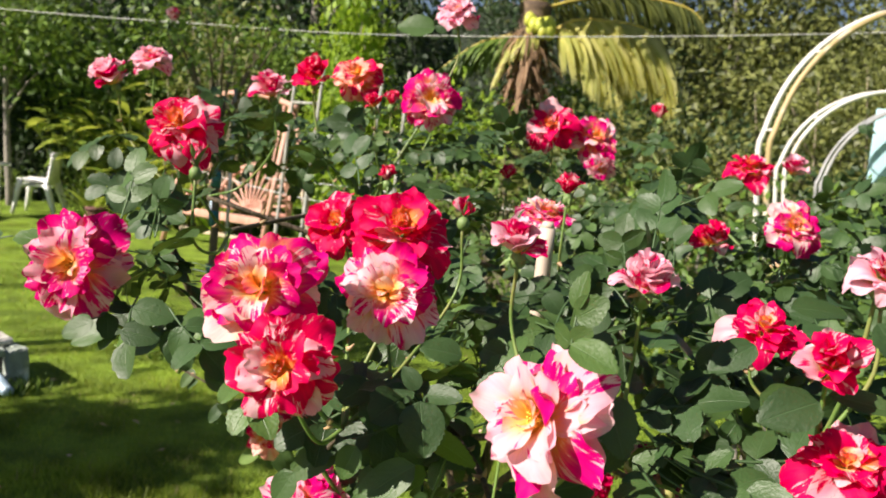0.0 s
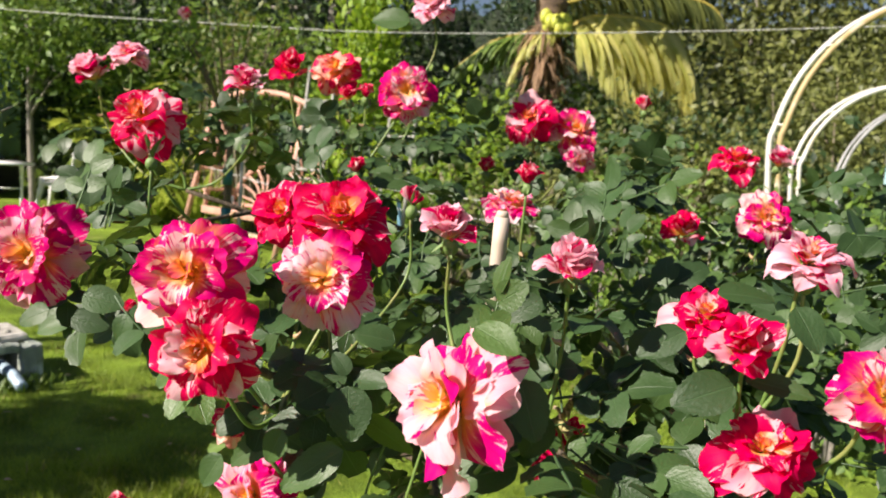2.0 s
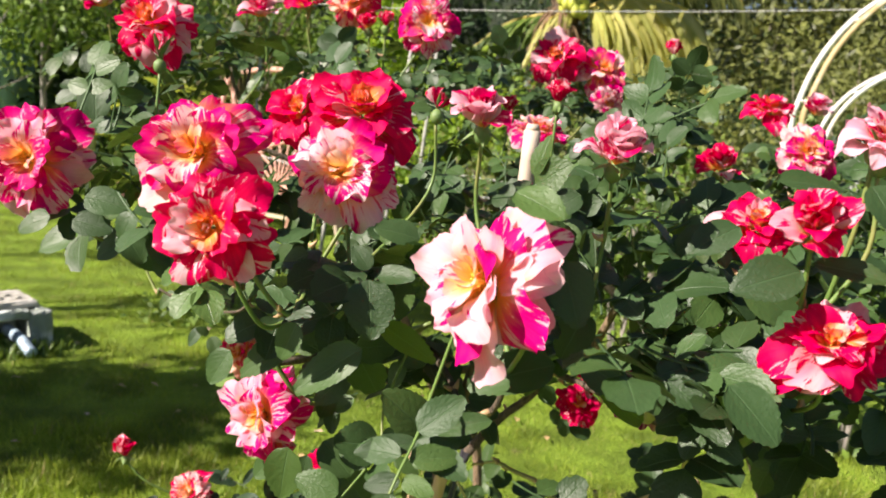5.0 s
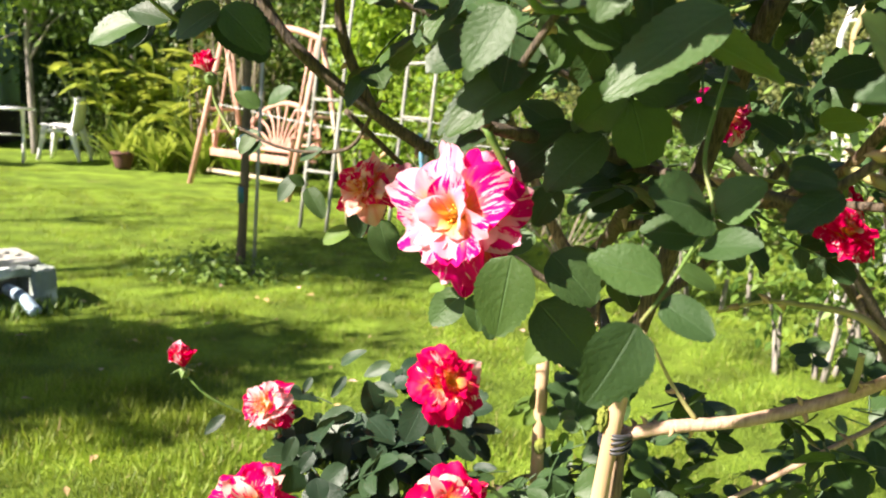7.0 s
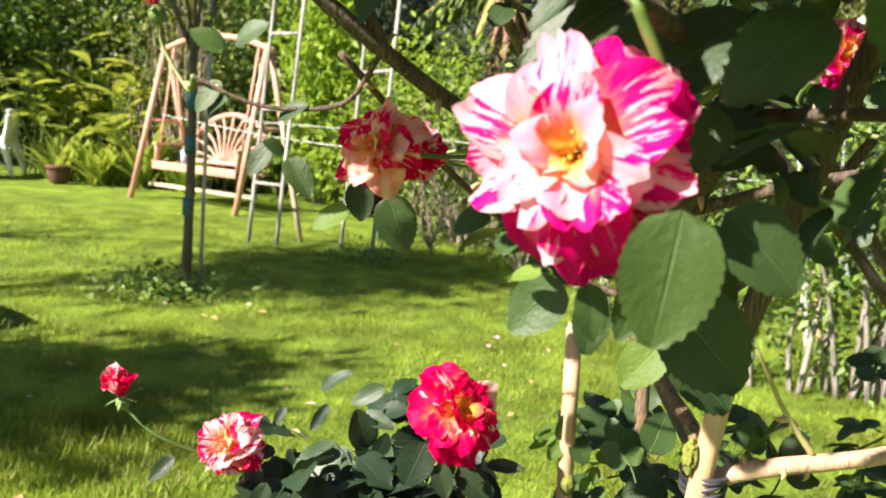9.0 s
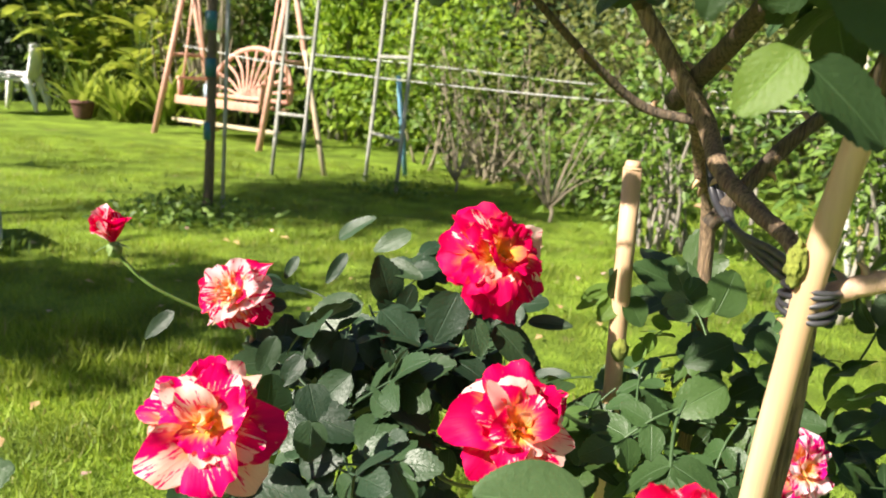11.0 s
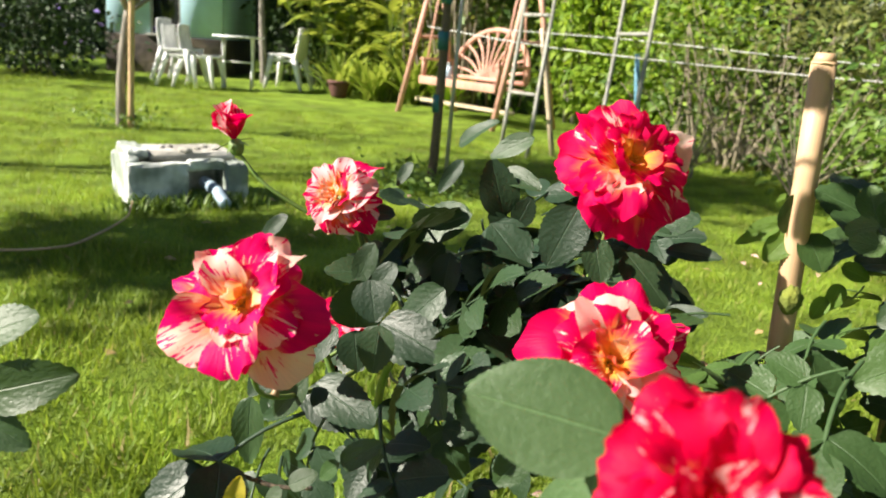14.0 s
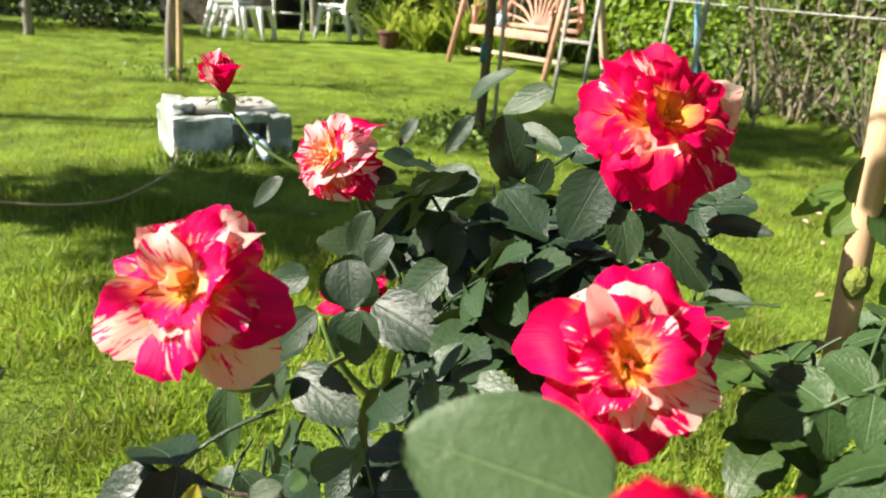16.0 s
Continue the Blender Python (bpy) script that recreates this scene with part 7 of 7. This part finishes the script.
leaflet(near, (-0.190, 1.133, 0.561), (-0.200, 1.128, 0.553), (0.15, -0.65, 0.75))
# A yellow leaflet stands in for withered petals here.
leaflet(near, (-0.218, 1.120, 0.544), (-0.216, 1.126, 0.564), (0.62, -0.61, 0.49), 2)
leaflet(near, (-0.339, 1.050, 0.614), (-0.287, 1.071, 0.632), (0.62, -0.69, 0.38), 0, 0.70)
leaflet(near, (-0.338, 1.048, 0.606), (-0.304, 1.054, 0.591), (0.52, -0.71, 0.48), 0, 0.80)
leaflet(near, (-0.347, 1.057, 0.643), (-0.316, 1.072, 0.662), (0.17, -0.68, 0.71))
leaflet(crown, (-0.254, 1.205, 1.078), (-0.277, 1.195, 1.092), (0.10, -0.75, 0.65), 0, 1.00)
leaflet(crown, (-0.245, 1.205, 1.083), (-0.218, 1.195, 1.100), (0.10, -0.75, 0.65), 0, 0.90)
leaflet(crown, (-0.266, 1.205, 1.029), (-0.249, 1.195, 1.042), (0.10, -0.75, 0.65), 0, 0.90)
leaflet(crown, (-0.256, 1.205, 1.054), (-0.273, 1.195, 1.030), (0.10, -0.75, 0.65), 0, 0.80)
leaflet(crown, (-0.213, 1.205, 1.009), (-0.229, 1.195, 0.984), (0.10, -0.75, 0.65), 0, 0.80)
leaflet(crown, (-0.200, 1.205, 0.998), (-0.178, 1.195, 0.971), (0.10, -0.75, 0.65), 0, 0.80)
leaflet(crown, (-0.209, 1.205, 1.028), (-0.185, 1.195, 1.041), (0.10, -0.75, 0.65), 0, 0.80)
leaflet(crown, (-0.203, 1.205, 1.001), (-0.216, 1.195, 1.011), (0.10, -0.75, 0.65), 0, 0.90)
leaflet(crown, (0.062, 0.961, 1.135), (0.015, 0.944, 1.087), (0.17, -0.54, 0.82), 0, 0.62)
leaflet(crown, (0.023, 0.951, 1.113), (-0.018, 0.937, 1.075), (0.17, -0.54, 0.82), 0, 0.50)
leaflet(crown, (0.091, 0.815, 1.123), (0.067, 0.814, 1.135), (0.13, -0.87, 0.48))
leaflet(crown, (0.169, 0.979, 1.134), (0.220, 0.987, 1.126), (0.06, -0.63, 0.78))
leaflet(crown, (0.198, 0.920, 1.067), (0.228, 0.925, 1.065), (0.09, -0.73, 0.67))
leaflet(crown, (0.210, 0.977, 1.082), (0.183, 0.975, 1.099), (0.09, -0.73, 0.67))
leaflet(crown, (0.263, 0.995, 1.133), (0.228, 0.987, 1.123), (0.09, -0.73, 0.67))
leaflet(crown, (0.227, 0.982, 1.094), (0.259, 0.988, 1.100), (0.09, -0.73, 0.67), 1)
leaflet(crown, (0.143, 0.936, 1.147), (0.086, 0.919, 1.109), (0.17, -0.54, 0.82), 0, 0.45)
leaflet(crown, (0.109, 0.782, 1.000), (0.092, 0.770, 0.963), (0.34, -0.90, 0.22), 0, 1.05)
leaflet(crown, (0.184, 0.866, 1.063), (0.208, 0.870, 1.065), (0.10, -0.77, 0.63))
leaflet(crown, (0.210, 0.868, 1.051), (0.186, 0.863, 1.046), (0.10, -0.77, 0.63))
leaflet(crown, (0.039, 0.930, 0.973), (0.031, 0.924, 0.948), (0.15, -0.95, 0.28), 0, 0.90)
leaflet(crown, (0.064, 0.945, 1.044), (0.052, 0.938, 1.018), (0.11, -0.82, 0.56))
leaflet(crown, (0.090, 0.915, 1.079), (0.057, 0.903, 1.047), (0.06, -0.63, 0.78))
leaflet(crown, (0.016, 0.929, 0.970), (0.022, 0.926, 0.946), (0.10, -0.96, 0.25), 0, 0.80)
leaflet(crown, (0.139, 0.901, 1.006), (0.163, 0.902, 0.996), (0.06, -0.84, 0.54), 0, 0.70)
leaflet(crown, (0.060, 1.087, 1.077), (0.026, 1.086, 1.100), (0.05, -0.79, 0.61))
leaflet(crown, (-0.205, 1.019, 1.155), (-0.169, 1.019, 1.125), (0.11, -0.82, 0.56))
leaflet(crown, (-0.208, 1.020, 1.155), (-0.242, 1.009, 1.132), (0.10, -0.77, 0.63))
leaflet(crown, (-0.267, 1.050, 1.146), (-0.303, 1.045, 1.155), (0.10, -0.77, 0.63))
leaflet(crown, (-0.287, 1.061, 1.144), (-0.307, 1.054, 1.125), (0.11, -0.82, 0.56))
leaflet(crown, (-0.300, 1.066, 1.144), (-0.349, 1.055, 1.131), (0.10, -0.77, 0.63))
leaflet(crown, (-0.282, 1.057, 1.149), (-0.261, 1.066, 1.174), (0.10, -0.77, 0.63))
leaflet(crown, (-0.011, 1.032, 0.993), (0.006, 1.029, 0.971), (0.16, -0.80, 0.57), 1)
leaflet(crown, (-0.111, 1.162, 0.978), (-0.095, 1.156, 0.939), (0.08, -0.92, 0.40))
leaflet(crown, (-0.134, 1.162, 0.987), (-0.128, 1.157, 0.959), (0.08, -0.92, 0.40))
leaflet(crown, (-0.138, 1.157, 0.967), (-0.164, 1.152, 0.953), (0.04, -0.73, 0.68), 1)
leaflet(crown, (-0.037, 1.149, 0.975), (-0.060, 1.143, 0.959), (0.04, -0.73, 0.68))
leaflet(crown, (0.046, 1.078, 0.990), (0.024, 1.073, 0.974), (0.02, -0.63, 0.78))
leaflet(crown, (0.128, 0.812, 1.193), (0.114, 0.813, 1.210), (0.08, -0.80, 0.59))
leaflet(crown, (0.130, 0.845, 1.208), (0.135, 0.849, 1.228), (0.08, -0.80, 0.59))
leaflet(crown, (0.400, 0.844, 1.213), (0.449, 0.847, 1.187), (0.08, -0.80, 0.59))
leaflet(crown, (0.291, 0.804, 1.184), (0.277, 0.797, 1.148), (0.10, -0.90, 0.43))
leaflet(crown, (0.342, 0.875, 1.201), (0.384, 0.882, 1.209), (0.08, -0.80, 0.59))
leaflet(crown, (0.412, 0.835, 1.287), (0.457, 0.841, 1.289), (0.23, -0.51, 0.83), 0, 0.70)
leaflet(crown, (0.290, 0.760, 1.161), (0.324, 0.763, 1.143), (0.08, -0.80, 0.59))
leaflet(crown, (0.142, 0.83, 1.047), (0.114, 0.805, 1.058), (0.06, -0.76, 0.64), 0, 1.28)
leaflet(crown, (0.145, 0.83, 1.047), (0.16, 0.815, 1.065), (0.06, -0.76, 0.64), 0, 1.17)
leaflet(crown, (0.139, 0.83, 1.035), (0.11, 0.826, 1.038), (0.06, -0.76, 0.64), 0, 0.99)
leaflet(crown, (0.138, 0.82, 1.031), (0.158, 0.797, 1.04), (0.06, -0.76, 0.64), 0, 0.86)
leaflet(crown, (0.12, 0.8, 1.017), (0.086, 0.795, 1.027), (0.06, -0.76, 0.64), 0, 0.99)
leaflet(crown, (0.12, 0.8, 1.007), (0.144, 0.79, 0.997), (0.06, -0.76, 0.64), 0, 1.03)
leaflet(crown, (0.191, 0.69, 1.105), (0.158, 0.7, 1.103), (0.06, -0.76, 0.64), 0, 0.69)
leaflet(crown, (0.198, 0.7, 1.118), (0.223, 0.71, 1.141), (0.06, -0.76, 0.64), 0, 0.86)
leaflet(crown, (0.196, 0.69, 1.104), (0.226, 0.7, 1.107), (0.06, -0.76, 0.64), 0, 0.76)
leaflet(crown, (0.194, 0.68, 1.094), (0.173, 0.675, 1.09), (0.06, -0.76, 0.64), 0, 0.83)
leaflet(crown, (0.195, 0.68, 1.095), (0.215, 0.675, 1.092), (0.06, -0.76, 0.64), 0, 0.83)
leaflet(crown, (0.191, 0.67, 1.09), (0.187, 0.648, 1.071), (0.06, -0.76, 0.64), 0, 1.03)
leaflet(crown, (-0.003, 0.93, 0.972), (-0.016, 0.94, 0.969), (0.06, -0.76, 0.64), 1, 0.83)
leaflet(crown, (0.134, 0.86, 1.179), (0.147, 0.85, 1.15), (0.06, -0.76, 0.64), 0, 1.28)
leaflet(crown, (0.13, 0.86, 1.181), (0.094, 0.86, 1.184), (0.06, -0.76, 0.64), 0, 0.76)
leaflet(crown, (0.135, 0.86, 1.183), (0.17, 0.86, 1.192), (0.06, -0.76, 0.64), 0, 0.58)
leaflet(crown, (0.124, 0.87, 1.137), (0.176, 0.86, 1.115), (0.06, -0.76, 0.64), 1, 0.58)
leaflet(crown, (0.119, 0.9, 1.138), (0.068, 0.9, 1.083), (0.06, -0.76, 0.64), 0, 0.58)
leaflet(crown, (0.03, 0.95, 1.093), (-0.022, 0.95, 1.059), (0.06, -0.76, 0.64), 0, 0.69)
leaflet(crown, (0.061, 0.86, 1.191), (0.036, 0.86, 1.175), (0.06, -0.76, 0.64), 0, 1.10)
leaflet(crown, (0.27, 0.85, 1.139), (0.241, 0.85, 1.121), (0.06, -0.76, 0.64), 0, 1.03)
leaflet(crown, (0.043, 0.889, 1.006), (0.037, 0.883, 0.956), (0.0, -0.92, 0.40), 0, 0.99)
leaflet(crown, (0.057, 0.979, 0.957), (0.099, 0.973, 0.918), (0.06, -0.92, 0.40), 0, 1.10)
leaflet(crown, (0.025, 0.988, 0.955), (0.024, 0.982, 0.924), (0.06, -0.94, 0.34), 0, 0.83)
# Young-leaf green stands in for light shining through this leaflet.
leaflet(crown, (0.071, 1.043, 0.919), (0.049, 1.037, 0.893), (-0.10, -0.85, 0.52), 1, 1.10)
leaflet(crown, (0.075, 1.043, 0.914), (0.112, 1.037, 0.885), (0.06, -0.85, 0.52), 0, 0.91)
leaflet(crown, (0.065, 0.919, 1.004), (0.096, 0.913, 0.977), (0.0, -0.85, 0.52), 0, 1.10)
leaflet(crown, (0.007, 0.948, 0.966), (-0.015, 0.944, 0.943), (-0.05, -0.88, 0.45), 0, 1.05)
leaflet(crown, (0.132, 0.798, 1.188), (0.141, 0.782, 1.148), (0.06, -0.72, 0.69), 0, 1.17)
leaflet(crown, (0.122, 0.828, 1.185), (0.092, 0.812, 1.181), (0.06, -0.72, 0.69), 0, 0.83)
leaflet(crown, (0.131, 0.818, 1.187), (0.163, 0.802, 1.195), (0.06, -0.72, 0.69), 0, 0.76)
leaflet(crown, (0.074, 0.953, 1.084), (0.022, 0.937, 1.043), (0.06, -0.72, 0.69), 0, 0.69)
leaflet(crown, (0.197, 0.743, 1.099), (0.17, 0.727, 1.13), (0.06, -0.72, 0.69), 0, 0.97)
leaflet(crown, (0.195, 0.708, 1.108), (0.231, 0.692, 1.099), (0.06, -0.72, 0.69), 0, 0.76)
leaflet(crown, (0.274, 0.788, 1.146), (0.215, 0.772, 1.13), (0.06, -0.72, 0.69), 0, 0.76)
leaflet(crown, (0.238, 0.748, 1.114), (0.197, 0.732, 1.107), (0.06, -0.72, 0.69), 0, 0.47)
leaflet(crown, (0.197, 0.708, 1.107), (0.161, 0.692, 1.103), (0.06, -0.72, 0.69), 0, 0.55)
leaflet(crown, (0.4, 0.798, 1.154), (0.357, 0.782, 1.14), (0.06, -0.72, 0.69), 0, 0.86)
leaflet(crown, (0.378, 0.728, 1.166), (0.408, 0.712, 1.141), (0.06, -0.72, 0.69), 0, 0.99)
leaflet(crown, (0.346, 0.868, 1.087), (0.312, 0.852, 1.113), (0.06, -0.72, 0.69), 1, 0.83)
leaflet(crown, (0.418, 0.766, 1.234), (0.377, 0.75, 1.222), (0.06, -0.72, 0.69), 0, 0.99)
leaflet(crown, (0.277, 0.874, 1.261), (0.25, 0.858, 1.244), (0.06, -0.72, 0.69), 0, 0.97)
leaflet(crown, (0.242, 0.708, 1.269), (0.272, 0.692, 1.261), (0.06, -0.72, 0.69), 0, 0.91)
leaflet(crown, (0.425, 0.771, 1.239), (0.468, 0.755, 1.238), (0.06, -0.72, 0.69), 0, 0.50)
leaflet(crown, (0.29, 0.866, 1.237), (0.295, 0.85, 1.21), (0.06, -0.72, 0.69), 0, 1.10)
leaflet(crown, (0.272, 0.743, 1.227), (0.288, 0.727, 1.19), (0.06, -0.72, 0.69), 0, 0.97)
leaflet(crown, (0.354, 0.868, 1.224), (0.376, 0.852, 1.249), (0.06, -0.72, 0.69), 0, 0.97)
leaflet(crown, (0.338, 0.868, 1.197), (0.311, 0.852, 1.184), (0.06, -0.72, 0.69), 0, 0.97)
leaflet(crown, (0.395, 0.858, 1.25), (0.359, 0.842, 1.231), (0.06, -0.72, 0.69), 0, 0.83)
leaflet(crown, (0.457, 0.788, 1.29), (0.474, 0.772, 1.264), (0.06, -0.72, 0.69), 0, 0.97)
leaflet(crown, (0.157, 0.848, 1.215), (0.125, 0.832, 1.225), (0.06, -0.72, 0.69), 0, 0.97)
cane(crown, ((0.398, 0.95, 1.073), (0.4, 0.97, 1.031), (0.402, 1.0, 0.982), (0.399, 1.02, 0.921)), (0.0030, 0.0036, 0.004, 0.0042), STUB, 3, 63, 0.08)
leaflet(crown, (0.064, 0.871, 1.125), (-0.0, 0.859, 1.079), (0.06, -0.75, 0.65), 0, 0.58)
leaflet(crown, (0.133, 0.791, 1.137), (0.083, 0.779, 1.102), (0.06, -0.75, 0.65), 0, 0.69)
leaflet(crown, (-0.285, 1.046, 1.145), (-0.335, 1.034, 1.128), (0.06, -0.75, 0.65), 0, 0.76)
leaflet(crown, (-0.288, 1.046, 1.142), (-0.295, 1.034, 1.122), (0.06, -0.75, 0.65), 0, 1.03)
leaflet(crown, (-0.271, 1.056, 1.138), (-0.221, 1.044, 1.155), (0.06, -0.75, 0.65), 0, 0.83)
leaflet(crown, (-0.228, 1.066, 1.159), (-0.185, 1.054, 1.122), (0.06, -0.75, 0.65), 0, 1.10)
leaflet(crown, (0.179, 0.846, 1.065), (0.198, 0.834, 1.066), (0.06, -0.75, 0.65), 0, 0.83)
leaflet(crown, (0.205, 0.846, 1.06), (0.179, 0.834, 1.044), (0.06, -0.75, 0.65), 0, 0.76)
cane(crown, ((0.155, 1.15, 0.893), (0.18, 1.155, 0.85), (0.207, 1.16, 0.815)), (0.0012, 0.0018, 0.0026), STUB, 2, 64)
cane(crown, ((0.329, 1.13, 0.904), (0.332, 1.14, 0.885), (0.333, 1.15, 0.865)), (0.0028, 0.003, 0.0034), STUB, 0, 65)
cane(crown, ((0.192, 1.05, 0.947), (0.219, 1.03, 0.963), (0.24, 1.0, 0.97), (0.269, 0.98, 0.97), (0.289, 0.97, 0.956)), (0.0012, 0.0016, 0.002, 0.0026, 0.003), STUB, 3, 66, 0.08)
cane(low2, ((0.26, 1.22, 0.712), (0.323, 1.25, 0.742), (0.384, 1.28, 0.769), (0.427, 1.3, 0.789)), (0.0026, 0.003, 0.003, 0.0028), PALE_CANE, 5, 67)
cane(crown, ((0.111, 0.790, 0.999), (0.121, 0.800, 1.012), (0.134, 0.820, 1.030), (0.143, 0.830, 1.047), (0.139, 0.850, 1.075), (0.15, 0.88, 1.12)), (0.0008, 0.0010, 0.0012), GREEN_STEM, 0, 61)
cane(crown, ((0.190, 0.670, 1.089), (0.193, 0.680, 1.100), (0.198, 0.700, 1.116), (0.199, 0.720, 1.129), (0.2, 0.80, 1.16)), (0.0008, 0.0010, 0.0012), GREEN_STEM, 0, 62)
leaflet(crown, (0.089, 0.771, 1.155), (0.078, 0.766, 1.128), (0.08, -0.80, 0.59))
leaflet(crown, (0.043, 0.762, 1.131), (0.028, 0.756, 1.106), (0.07, -0.77, 0.63))
leaflet(crown, (-0.172, 0.894, 1.212), (-0.132, 0.899, 1.207), (0.08, -0.80, 0.59))
leaflet(crown, (-0.181, 0.890, 1.190), (-0.145, 0.895, 1.185), (0.08, -0.80, 0.59))
leaflet(crown, (-0.237, 0.932, 1.183), (-0.271, 0.925, 1.169), (0.08, -0.80, 0.59))
leaflet(crown, (-0.134, 0.896, 1.185), (-0.112, 0.896, 1.157), (0.08, -0.80, 0.59))
leaflet(crown, (-0.055, 0.853, 1.157), (-0.075, 0.853, 1.176), (0.08, -0.80, 0.59))
leaflet(back, (-0.299, 1.088, 1.278), (-0.308, 1.094, 1.333), (0.21, -0.87, 0.44))
leaflet(back, (-0.315, 1.093, 1.333), (-0.317, 1.096, 1.360), (0.08, -0.80, 0.59))
leaflet(back, (-0.349, 1.083, 1.295), (-0.326, 1.089, 1.311), (0.08, -0.80, 0.59))
leaflet(back, (0.003, 1.476, 1.581), (-0.059, 1.468, 1.584), (0.08, -0.80, 0.59))
leaflet(back, (0.021, 1.478, 1.574), (0.002, 1.477, 1.586), (0.08, -0.80, 0.59))
cane(near, ((-0.255, 1.123, 0.544), (-0.242, 1.132, 0.550), (-0.231, 1.140, 0.554), (-0.215, 1.147, 0.550), (-0.207, 1.151, 0.548), (-0.188, 1.161, 0.548)), (0.0016, 0.0014), BARK_DARK, 0, 60)
for b in (crown, back, low, low2, near):
    finish(b)

# ---- grass and litter ----
def grass(name, x0, x1, y0, y1, n, tall, seed, label):
    rng = np.random.default_rng(seed)
    p = np.c_[rng.uniform(x0, x1, n), rng.uniform(y0, y1, n)]
    tuft = 0.5 + 0.5 * np.sin(p[:, 0] * 7.1 + 2 * np.sin(p[:, 1] * 3.3)) * np.sin(p[:, 1] * 6.3 + 1.7 * np.sin(p[:, 0] * 2.9))
    keep = rng.uniform(0, 1, n) < 0.55 + 0.45 * tuft
    p, tuft = p[keep], tuft[keep]
    z = np.array([lawn_height(x, y) for x, y in p]) - 0.004
    a = rng.uniform(0, math.tau, len(p))
    tilt = rng.uniform(0.3, 1.7, len(p))
    ahead = np.c_[np.cos(a) * tilt, np.sin(a) * tilt, np.ones(len(p))]
    up = np.c_[np.cos(a), np.sin(a), np.zeros(len(p))] + rng.normal(size=(len(p), 3)) * 0.3
    shape = ([(-0.042, 0, 0), (0.042, 0, 0), (-0.034, 0.5, 0.08), (0.034, 0.5, 0.08), (0, 1, -0.08)], [(0, 1, 3, 2), (2, 3, 4)], [(0, 0), (1, 0), (0, 0.5), (1, 0.5), (0.5, 1)])
    me = merged(name, shape, frames_for(np.c_[p, z], ahead, up, tall * rng.uniform(0.5, 1.2, len(p)) * (0.7 + 0.6 * tuft)), GRASS)
    tagged(new(name, me), label, "grass", kind="stuff")


grass("grass", -2.6, 1.6, 1.25, 3.0, 170000, 0.034, 1, "short lush green lawn grass")
grass("grass", -2.5, 0.4, 1.25, 2.9, 16000, 0.062, 8, "longer bright grass blades in the lawn")
grass("grass", -4.2, 1.6, 3.0, 5.0, 110000, 0.036, 2, "short green lawn grass")
grass("grass", -6.5, 2.5, 5.0, 8.0, 80000, 0.042, 3, "short green lawn grass farther off")
grass("grass", -5.0, -2.6, 1.4, 3.0, 40000, 0.036, 5, "short lawn grass beside the lawn's middle")
grass("grass", -11.0, -6.5, 4.0, 9.5, 60000, 0.045, 6, "short green lawn grass by the far shrubs")
grass("grass", -6.5, -4.2, 2.4, 5.0, 40000, 0.038, 7, "short green lawn grass beyond the concrete box")


def litter(name, label, n, x0, x1, y0, y1, size, material, seed):
    rng = np.random.default_rng(seed)
    for k in range(n):
        x, y = rng.uniform(x0, x1), rng.uniform(y0, y1)
        m = frames_for(np.array([[0, 0, 0.0]]), rng.normal(size=(1, 3)) * (1, 1, 0.15), np.array([[rng.normal() * 0.3, rng.normal() * 0.3, 1.0]]), [size * rng.uniform(0.7, 1.3)])
        ob = part(name, merged(name, LEAF_SHAPE, m, material), None, None)
        ob.location = (x, y, lawn_height(x, y) + 0.022)
        tagged(ob, label, "litter", "litter on the lawn")


litter("fallen_petal", "pale fallen rose petal on the grass", 26, -2.6, 0.4, 2.0, 5.2, 0.045, FALLEN, 1)
litter("fallen_leaf", "dry brown leaf on the grass", 30, -2.4, 0.3, 1.5, 4.5, 0.05, DRY_LEAF, 2)
